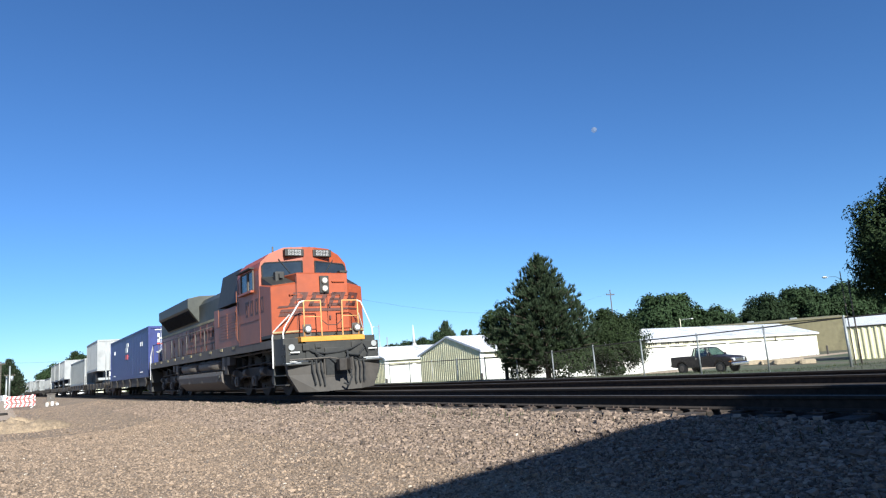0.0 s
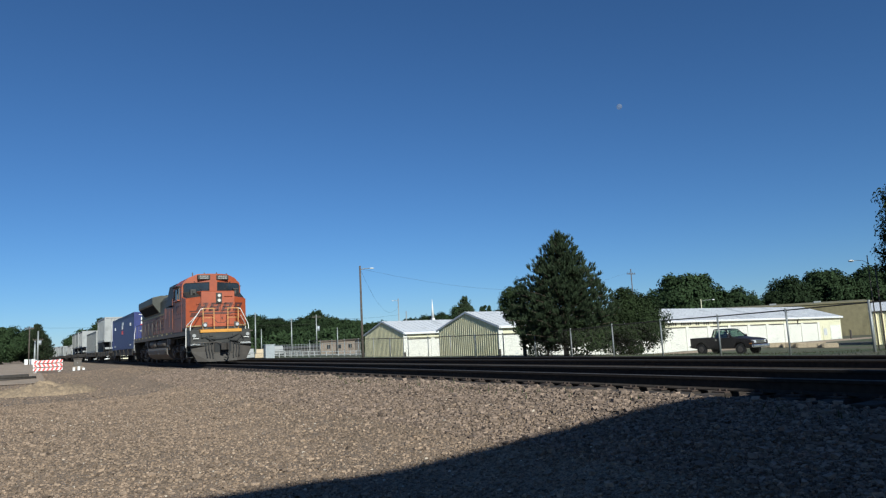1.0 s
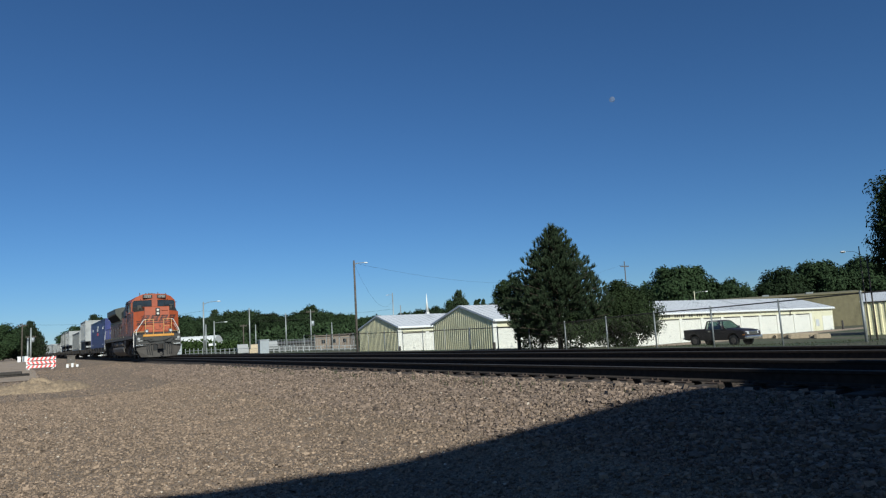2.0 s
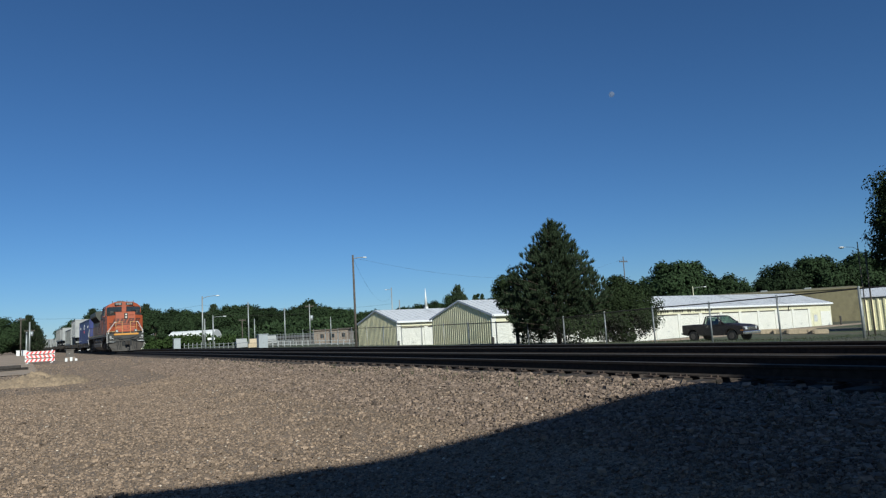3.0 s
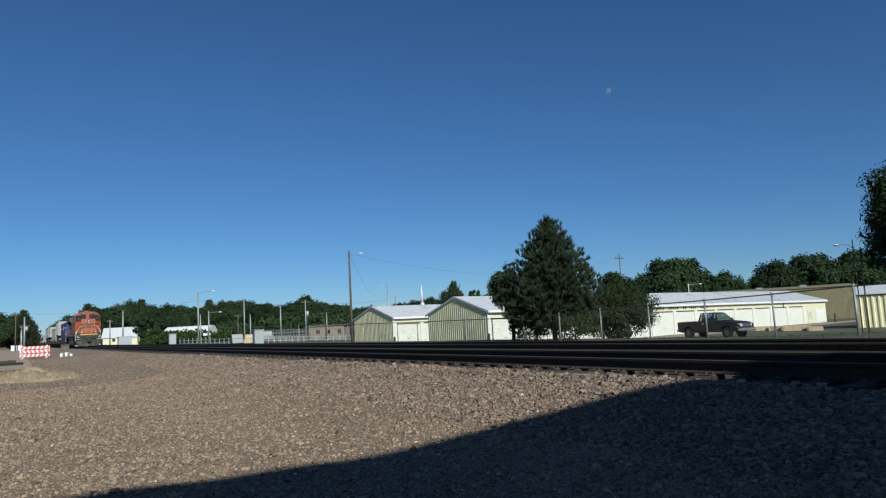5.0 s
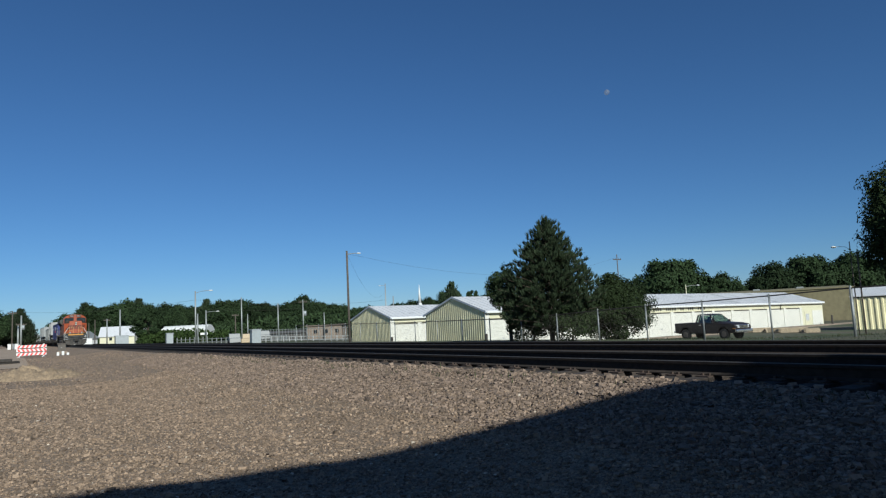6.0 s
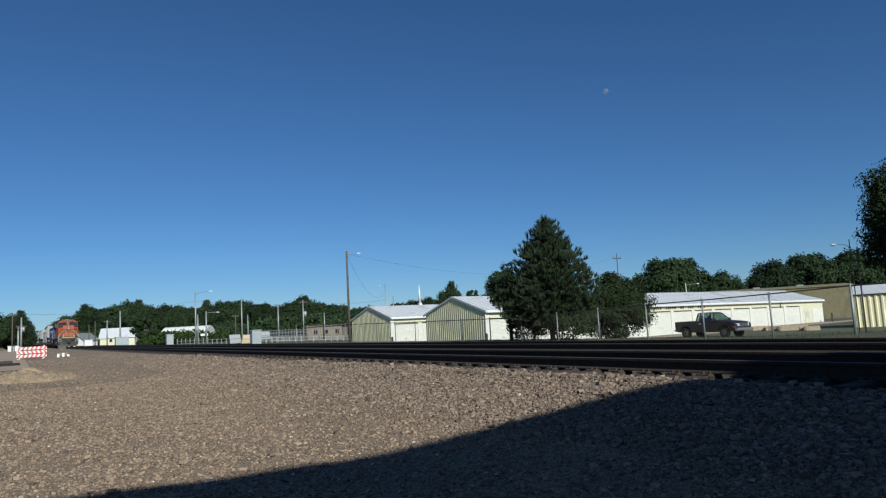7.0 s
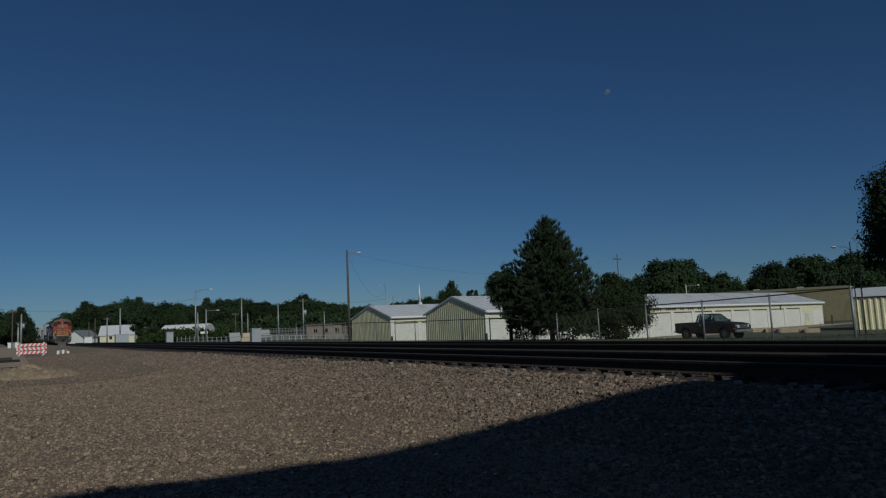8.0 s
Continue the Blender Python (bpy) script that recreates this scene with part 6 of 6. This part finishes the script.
# ---------------------------------------------------------------- trackside cabinets and far buildings
def cabinet(x, y, z, w, d, h, label, mat_name="cabinet"):
    c = thing("signal_cabinet", label, "cabinet", pose(x, y, z), group="trackside cabinets")
    bm = fresh()
    box(bm, -w / 2, w / 2, -d / 2, d / 2, 0.0, h, 0.02)
    part("body", bm, M[mat_name], c)
    bm = fresh()
    box(bm, -w / 2 - 0.06, w / 2 + 0.06, -d / 2 - 0.06, d / 2 + 0.06, h, h + 0.07, 0.01)
    part("roof", bm, M[mat_name], c)
    for s in (-1, 1):
        bm = fresh()
        x0, x1 = sorted((s * 0.02, s * (w / 2 - 0.05)))
        box(bm, x0, x1, -d / 2 - 0.02, -d / 2, 0.12, h - 0.08)
        part("door", bm, M[mat_name], c)
    bm = fresh()
    box(bm, -0.06, -0.03, -d / 2 - 0.05, -d / 2 - 0.02, h * 0.45, h * 0.55)
    part("handle", bm, M["steel"], c)
    bm = fresh()
    box(bm, -w / 2 - 0.1, w / 2 + 0.1, -d / 2 - 0.1, d / 2 + 0.1, -0.6, 0.0)
    part("plinth", bm, M["tan"], c)
    return c


cabinet(23.7, 78.0, -0.1, 1.05, 0.9, 1.8, "silver grey metal signal cabinet beside the tracks")
cabinet(19.7, 106.8, 0.1, 0.95, 0.8, 1.75, "pale metal signal cabinet beside the tracks")
cabinet(17.9, 143.8, 0.1, 2.3, 1.6, 1.9, "wide silver metal signal hut beside the tracks")
cabinet(0.3, 134.0, 0.4, 1.5, 1.0, 1.0, "white metal cabinet below a railway signal", "white")
cabinet(12.8, 151, 0.2, 1.4, 1.0, 1.6, "white metal cabinet beside the tracks", "white")
cabinet(3.85, 70.0, 0.62, 0.62, 0.4, 0.62, "grey metal box beside the gravel yard", "loco_grey")


def quonset():
    q = thing("arched_hall", "long white arched metal hall behind shrubs", "building", pose(26.4, 185.5, 0, 0, 0, -30))
    bm = fresh()
    prism(bm, [(5 - 5 * math.cos(a), 4.0 * math.sin(a)) for a in np.linspace(0, math.pi, 15)], "x", -9.0, 16.8)
    for f in bm.faces:
        f.smooth = len(f.verts) == 4
    shell = part("shell", bm, M["white"], q)
    for k in range(-7, 13):
        bm = fresh()
        prism(bm, [(5 - 5.06 * math.cos(a), 4.06 * math.sin(a)) for a in np.linspace(0, math.pi, 15)], "x", 0.4 + 1.3 * k, 0.5 + 1.3 * k)
        part("shell_rib", bm, M["white"], shell)
    return q


quonset()


def small_house(name, label, at, w, d, eave, ridge, wall_m, roof_m, windows=2):
    h = thing(name, label, "building", at)
    bm = fresh()
    prism(bm, [(0, -1.2), (d, -1.2), (d, eave), (d / 2, ridge), (0, eave)], "x", 0, w)
    wl = part("wall", bm, M[wall_m], h)
    for s, yb in ((-1, -0.3), (1, d + 0.3)):
        bm = fresh()
        k = (ridge - eave) / (d / 2) * 0.3
        prism(bm, [(d / 2, ridge), (yb, eave - k), (yb, eave - k + 0.12), (d / 2, ridge + 0.12)], "x", -0.3, w + 0.3)
        part("roof", bm, M[roof_m], h)
    for k in range(windows):
        x = w * (k + 0.6) / (windows + 0.2)
        bm = fresh()
        box(bm, x, x + 0.6, -0.04, 0.0, 1.15, 1.8)
        wd = part("window", bm, M["glass"], wl)
        bm = fresh()
        box(bm, x - 0.06, x + 0.66, -0.08, -0.04, 1.09, 1.15)
        part("sill", bm, M[wall_m], wd)
    return h


small_house("white_house", "small white gabled house at the far end of the line", pose(17.5, 178, 0.0, 0, 0, -14), 7.4, 7.0, 2.2, 4.3, "cream", "roof_white", 2)
small_house("white_house", "low pale shed with sloping roof near the line", pose(13.6, 172, 0.0, 0, 0, 50), 5.0, 4.0, 2.0, 3.4, "white", "zinc", 1)
small_house("tan_building", "low tan flat-roofed building with small windows", pose(44.3, 115.3, -0.5, 0, 0, -33), 6.1, 6.0, 2.48, 2.56, "tan", "tan", 3)
small_house("dark_shed", "dark low shed beside a tan building", pose(38.5, 119.0, -0.5, 0, 0, -33), 6.5, 5.0, 1.5, 1.8, "roof_dark", "roof_dark", 0)


def shrub_bank(name, label, pts, size, material):
    v, f = leaf_cards(np.random.RandomState(5), pts, size)
    return tagged(new(name, array_mesh(name, v, f, M[material])), label, "shrubs", kind="stuff")


rng = np.random.RandomState(31)
lumps = []
for k in range(90):
    u = rng.rand()
    c = np.array([22 + 15 * u, 146 - 8 * u, 0.3])
    r = rng.uniform(0.6, 1.6) * (0.62 + 0.75 * math.sin(math.pi * min(1, u * 1.05)))
    d = rng.normal(size=(230, 3))
    d /= np.linalg.norm(d, axis=1)[:, None]
    d[:, 2] = np.abs(d[:, 2])
    lumps.append(c + rng.normal(size=3) * np.array([0.6, 1.2, 0.25]) + d * r * rng.uniform(0.5, 1.08, (230, 1)) * np.array([1.2, 1.2, 1.25]))
shrub_bank("ivy_hedge", "sprawling green vine-covered hedge beyond the tracks", np.concatenate(lumps), 0.30, "ivy")
put(broadleaf("broadleaf_tree", "dark leafy tree beside the tracks", 55, 7.5, 5.2, 0.6, 0.22, 50, 240, "leaf_far"), 23.6, 150, 0.0)


def pipe_fence():
    p = thing("pipe_fence", "white painted pipe rail fence beyond the tracks", "fence")
    a, b = Vector((25.8, 85.5, -0.35)), Vector((35.7, 78.8, -0.75))
    n = 16
    for k in range(n + 1):
        q = a.lerp(b, k / n)
        bm = fresh()
        rod(bm, q - Vector((0, 0, 0.4)), q + Vector((0, 0, 1.25)), 0.055, n=8)
        part("post", bm, M["trailer_white"], p)
    for z in (0.35, 0.75, 1.15):
        bm = fresh()
        rod(bm, a + Vector((0, 0, z)), b + Vector((0, 0, z)), 0.05, n=6)
        part("rail", bm, M["trailer_white"], p)
    return p


pipe_fence()


def wire_fence():
    p = thing("pipe_fence", "low pale railing beyond the tracks", "fence")
    for k in range(24):
        bm = fresh()
        q = Vector((21.0 + 0.42 * k, 108 - 0.9 * k, 0.0))
        rod(bm, q, q + Vector((0, 0, 1.15 if k < 8 else 0.9)), 0.06, n=6)
        part("post", bm, M["zinc"], p)
    bm = fresh()
    rod(bm, (21.0, 108, 0.8), (30.7, 87.3, 0.8), 0.05, n=6)
    rod(bm, (21.0, 108, 0.4), (30.7, 87.3, 0.4), 0.05, n=6)
    part("rail", bm, M["zinc"], p)


wire_fence()


def small_sign(x, y, z):
    """A low white board on two posts before the hedge."""
    g = thing("white_sign", "small blank white sign board before a green hedge", "sign", pose(x, y, 0, 0, 0, -13))
    bm = fresh()
    box(bm, -0.62, 0.62, -0.03, 0.03, z - 0.2, z + 0.2, 0.01)
    part("board", bm, M["white"], g)
    for k in (-0.45, 0.45):
        bm = fresh()
        rod(bm, (k, 0.05, -0.6), (k, 0.05, z + 0.15), 0.03, n=6)
        part("post", bm, M["wood"], g)


small_sign(29.08, 126.0, 1.6)


def back_fence():
    p = thing("board_fence", "grey upright board fence behind a pipe fence", "fence")
    a, b = Vector((33.0, 108.0, -0.5)), Vector((43.0, 92.0, -0.8))
    for k in range(34):
        q = a.lerp(b, k / 33)
        bm = fresh()
        rod(bm, q, q + Vector((0, 0, 2.3)), 0.028, n=6)
        part("post", bm, M["zinc"], p)
    bm = fresh()
    for z in (0.6, 2.2):
        rod(bm, a + Vector((0, 0, z)), b + Vector((0, 0, z)), 0.04, n=6)
    part("rail", bm, M["zinc"], p)


back_fence()


def work_truck(x, y, z, turn, label, colour):
    t = thing("service_truck", label, "truck", pose(x, y, z, 0, 0, turn) @ Matrix.Diagonal((0.72, 0.72, 0.72, 1)), group="parked service vehicles")
    bm = fresh()
    prism(bm, [(-2.6, 0.45), (-2.6, 1.15), (-1.6, 1.3), (-1.1, 2.0), (0.2, 2.05), (0.2, 0.45)], "x", -0.95, 0.95, 0.05)
    part("cab", bm, M[colour], t)
    bm = fresh()
    box(bm, -1.0, 1.0, 0.3, 3.0, 0.7, 1.5, 0.04)
    part("body", bm, M[colour], t)
    for s in (-1, 1):
        for yy in (-1.6, 1.9):
            bm = fresh()
            rod(bm, (s * 0.7, yy, 0.4), (s * 0.98, yy, 0.4), 0.4, n=16)
            part("tyre", bm, M["rubber"], t)
        bm = fresh()
        x0, x1 = sorted((s * 0.94, s * 0.965))
        prism(bm, [(-1.4, 1.32), (-1.05, 1.85), (0.0, 1.9), (0.0, 1.32)], "x", x0, x1)
        part("side_window", bm, M["glass"], t)
    return t


work_truck(25.0, 91.6, -0.1, -12, "white service truck parked beyond the tracks", "trailer_white")
work_truck(26.9, 92.0, -0.2, -20, "dusty yellow service truck parked beyond the tracks", "pale_wood")
work_truck(31.4, 99.0, 0.1, -14, "white van parked behind a railing", "trailer_white")


# ---------------------------------------------------------------- small things
def bollard(x, y, z, h):
    bm = fresh()
    rod(bm, (0, 0, -0.4), (0, 0, h), 0.10, n=12)
    ball(bm, (0, 0, h), (0.10, 0.10, 0.05), 1)
    b = solid("bollard", bm, M["under"], "dark steel bollard guarding a building corner", "bollard", "bollards")
    b.location = (x, y, z)


for x, y, z, h in ((30.6, 57.7, -0.85, 1.15), (35.6, 57.6, -0.85, 1.25), (30.6, 42.4, -0.85, 1.25), (77.9, 41.6, -1.25, 1.35), (76.0, 38.2, -0.95, 1.3)):
    bollard(x, y, z, h)


def timber_pile():
    p = thing("timber_stack", "low stack of pale timbers and concrete kerb blocks", "timber")
    rng = random.Random(9)
    for k in range(11):
        bm = fresh()
        ln = rng.uniform(0.9, 2.2)
        box(bm, -ln / 2, ln / 2, -0.16, 0.16, 0.0, rng.uniform(0.22, 0.42), 0.02)
        ob = part("timber", bm, M["pale_wood"], p)
        x = 57.8 - 0.27 * k + rng.uniform(-0.4, 0.4)
        y = 37.5 - 0.65 * k + rng.uniform(-.2, .2)
        ob.matrix_basis = pose(x, y, float(ground_z(x, y)) + 0.02, 0, 0, -60 + rng.uniform(-18, 18))
    return p


timber_pile()


def barricade(x, y, z, turn):
    b = thing("road_barricade", "red and white striped road barricade on white legs", "barricade", pose(x, y, z, 0, 0, turn), group="road barricades")
    for k, zz in enumerate((0.16, 0.46, 0.76)):
        bm = fresh()
        box(bm, -1.05, 1.05, -0.02, 0.02, zz, zz + 0.22, 0.006)
        bd = part("board", bm, M["white"], b)
        for j in range(7):
            bm = fresh()
            x0 = -1.0 + 0.30 * j
            d = 0.12 if k != 1 else -0.12
            prism(bm, [(x0 + max(0, -d), zz + 0.004), (x0 + 0.14 + max(0, -d), zz + 0.004), (x0 + 0.14 + max(0, d), zz + 0.216), (x0 + max(0, d), zz + 0.216)], "y", -0.026, 0.026)
            part("stripe", bm, M["barrier_red"], bd)
    for s in (-0.85, 0.85):
        bm = fresh()
        box(bm, s - 0.04, s + 0.04, 0.02, 0.07, 0.0, 1.05)
        box(bm, s - 0.05, s + 0.05, -0.5, 0.5, 0.0, 0.06)
        part("leg", bm, M["white"], b)
    return b


barricade(1.40, 63.7, 0.33, -12)
for x, y, h in ((3.25, 64, 0.28), (3.62, 64.2, 0.34), (3.95, 63.8, 0.22)):
    bm = fresh()
    box(bm, x - 0.09, x + 0.09, y - 0.09, y + 0.09, 0.3, 0.33 + h, 0.02)
    solid("small_box", bm, M["white"], "small white box standing on the gravel", "box", "small boxes beside the barricade")

bm = fresh()
for k in range(3):
    rod(bm, (-1.6, 0.18 * k, 0.10), (1.6, 0.18 * k + 0.05, 0.10), 0.11, n=10)
box(bm, -0.9, 1.2, -0.1, 0.5, 0.18, 0.36, 0.03)
pl = solid("pipe_stack", bm, M["under"], "dark steel pipes stacked on the road edge", "pipes")
pl.matrix_basis = pose(-1.1, 48.5, 0.22, 0, 0, 12)


def dirt_mound():
    rng = np.random.RandomState(8)
    xs, ys = np.linspace(-3.2, 3.2, 74), np.linspace(-4.0, 4.0, 66)
    gx, gy = np.meshgrid(xs, ys, indexing="ij")
    r = np.sqrt((gx / 2.6) ** 2 + (gy / 3.2) ** 2)
    lumps = 0.22 * np.abs(np.sin(gx * 3.1 + 1.3 * np.sin(gy * 2.2))) * np.abs(np.sin(gy * 2.7 + np.sin(gx * 3.3)))
    z = np.clip(1 - r, 0, 1) ** 0.7 * (0.36 + 0.16 * np.sin(gx * 2.3 + 1) * np.sin(gy * 1.9) + lumps) + rng.uniform(-0.06, 0.08, gx.shape) * (r < 1) - 0.05 * (r > 0.95)
    v = np.stack([gx, gy, z], -1).reshape(-1, 3)
    i = np.arange(gx.size).reshape(gx.shape)
    f = np.stack([i[:-1, :-1], i[1:, :-1], i[1:, 1:], i[:-1, 1:]], -1).reshape(-1, 4)
    m = tagged(new("dirt_mound", array_mesh("dirt_mound", v, f, M["dirt"], True)), "low mound of tan dirt on the gravel yard", "dirt")
    m.matrix_basis = pose(0.6, 32.6, 0.06, 0, 0, 20) @ Matrix.Diagonal((0.72, 0.8, 0.8, 1))


dirt_mound()


def moon():
    bm = fresh()
    ball(bm, (0, 0, 0), 10.5, 3)
    m = solid("moon", bm, M["moon"], "pale daytime moon in the blue sky", "moon")
    m.location = (1837.2, 1706.3, 812.7)


moon()


# ---------------------------------------------------------------- loose stone, weeds
CUBE = np.array([(-1, -1, -1), (1, -1, -1), (1, 1, -1), (-1, 1, -1), (-1, -1, 1), (1, -1, 1), (1, 1, 1), (-1, 1, 1)], float)
QUADS = np.array([(4, 5, 6, 7), (0, 1, 5, 4), (1, 2, 6, 5), (2, 3, 7, 6), (3, 0, 4, 7)])


def stones(name, label, seed, n, x0, x1, y0, y1, size, material, power=1.0, sink=0.25):
    """Broken stones lying on the ground, thinning out with distance."""
    rng = np.random.RandomState(seed)
    x = rng.uniform(x0, x1, n)
    y = y0 + (y1 - y0) * rng.rand(n) ** power
    s = size * np.exp(rng.normal(0, 0.38, n))
    z = rough_ground(x, y) + s * sink
    v = CUBE[None] * rng.uniform(0.42, 1.0, (n, 8, 3))
    v *= (s[:, None] * np.stack([rng.uniform(0.75, 1.3, n), rng.uniform(0.6, 1.0, n), rng.uniform(0.45, 0.85, n)], 1))[:, None, :]
    a, b = rng.uniform(0, 6.283, n), rng.normal(0, 0.5, n)
    ca, sa, cb, sb_ = np.cos(a), np.sin(a), np.cos(b), np.sin(b)
    vx, vy, vz = v[..., 0], v[..., 1], v[..., 2]
    vy, vz = vy * cb[:, None] - vz * sb_[:, None], vy * sb_[:, None] + vz * cb[:, None]
    vx, vy = vx * ca[:, None] - vy * sa[:, None], vx * sa[:, None] + vy * ca[:, None]
    v = np.stack([vx + x[:, None], vy + y[:, None], vz + z[:, None]], -1).reshape(-1, 3)
    f = (QUADS[None] + 8 * np.arange(n)[:, None, None]).reshape(-1, 4)
    return tagged(new(name, array_mesh(name, v, f, M[material])), label, "gravel", kind="stuff")


stones("yard_gravel", "loose pinkish grey gravel covering the yard", 41, 104000, -2.5, 5.9, 2.2, 26, 0.0125, "stone", 1.3)
stones("ballast_stones", "coarse broken ballast stones on the track shoulder", 42, 66000, 4.7, 7.25, 1.5, 38, 0.017, "ballast", 1.4)
stones("far_yard_gravel", "loose pinkish gravel further along the yard", 44, 20000, -6, 6.6, 22, 58, 0.016, "stone", 1.3)
stones("pale_stones", "scattered pale quartz stones on the gravel", 45, 1500, -2, 6.0, 5, 22, 0.010, "pale_stone", 1.3)
stones("shoulder_stones", "broken ballast stones heaped against the tie ends", 46, 13000, 6.70, 7.22, 1, 34, 0.0165, "ballast", 1.25, 0.8)
stones("track_ballast", "coarse broken ballast stones between the ties", 43, 9000, 7.2, 9.2, 0, 40, 0.032, "ballast", 1.2, -0.1)


def grass_tufts(name, label, seed, n, x0, x1, y0, y1, h, material):
    rng = np.random.RandomState(seed)
    x, y = rng.uniform(x0, x1, n), rng.uniform(y0, y1, n)
    base = np.stack([x, y, ground_z(x, y) - 0.02], 1)
    d = rng.normal(size=(n, 3)) * 0.35 + np.array([0, 0, 1])
    ln = h * rng.uniform(0.4, 1.2, n)[:, None]
    side = np.cross(d, rng.normal(size=(n, 3)))
    side /= np.linalg.norm(side, axis=1)[:, None]
    w = h * 0.09
    v = np.stack([base - side * w, base + side * w, base + d * ln + side * w * 0.2, base + d * ln - side * w * 0.2], 1).reshape(-1, 3)
    return tagged(new(name, array_mesh(name, v, np.arange(len(v)).reshape(-1, 4), M[material])), label, "grass", kind="stuff")


grass_tufts("fence_grass", "green grass along the fence beyond the tracks", 51, 26000, 20, 40, 6, 42, 0.08, "grass")
grass_tufts("track_weeds", "sparse weeds beside the ties", 53, 500, 6.2, 7.0, 2, 30, 0.10, "grass")

railway_track(TRACK_X, 300)
railway_track(TRACK2_X, 120, 0.05)
# ---------------------------------------------------------------- what moves
def motions():
    """The train rolls away along the track; its wheels turn with it."""
    way = [(0.0, 0.0), (1.0, 16.64), (3.0, 50.4), (5.0, 83.6), (7.0, 116.0), (8.0, 132.0)]
    for ob, y in train:
        walk(ob, [(t, pose(TRACK_X, NOSE_Y + y + s, RAIL_Z)) for t, s in way])
    for w, r, y in spinning[:14]:
        rows = []
        for k in range(241):
            t = k / 30
            s = float(np.interp(t, [a for a, _ in way], [b for _, b in way]))
            rows.append((t, pose(0, y, r, -math.degrees(s / r))))
        walk(w, rows)


motions()
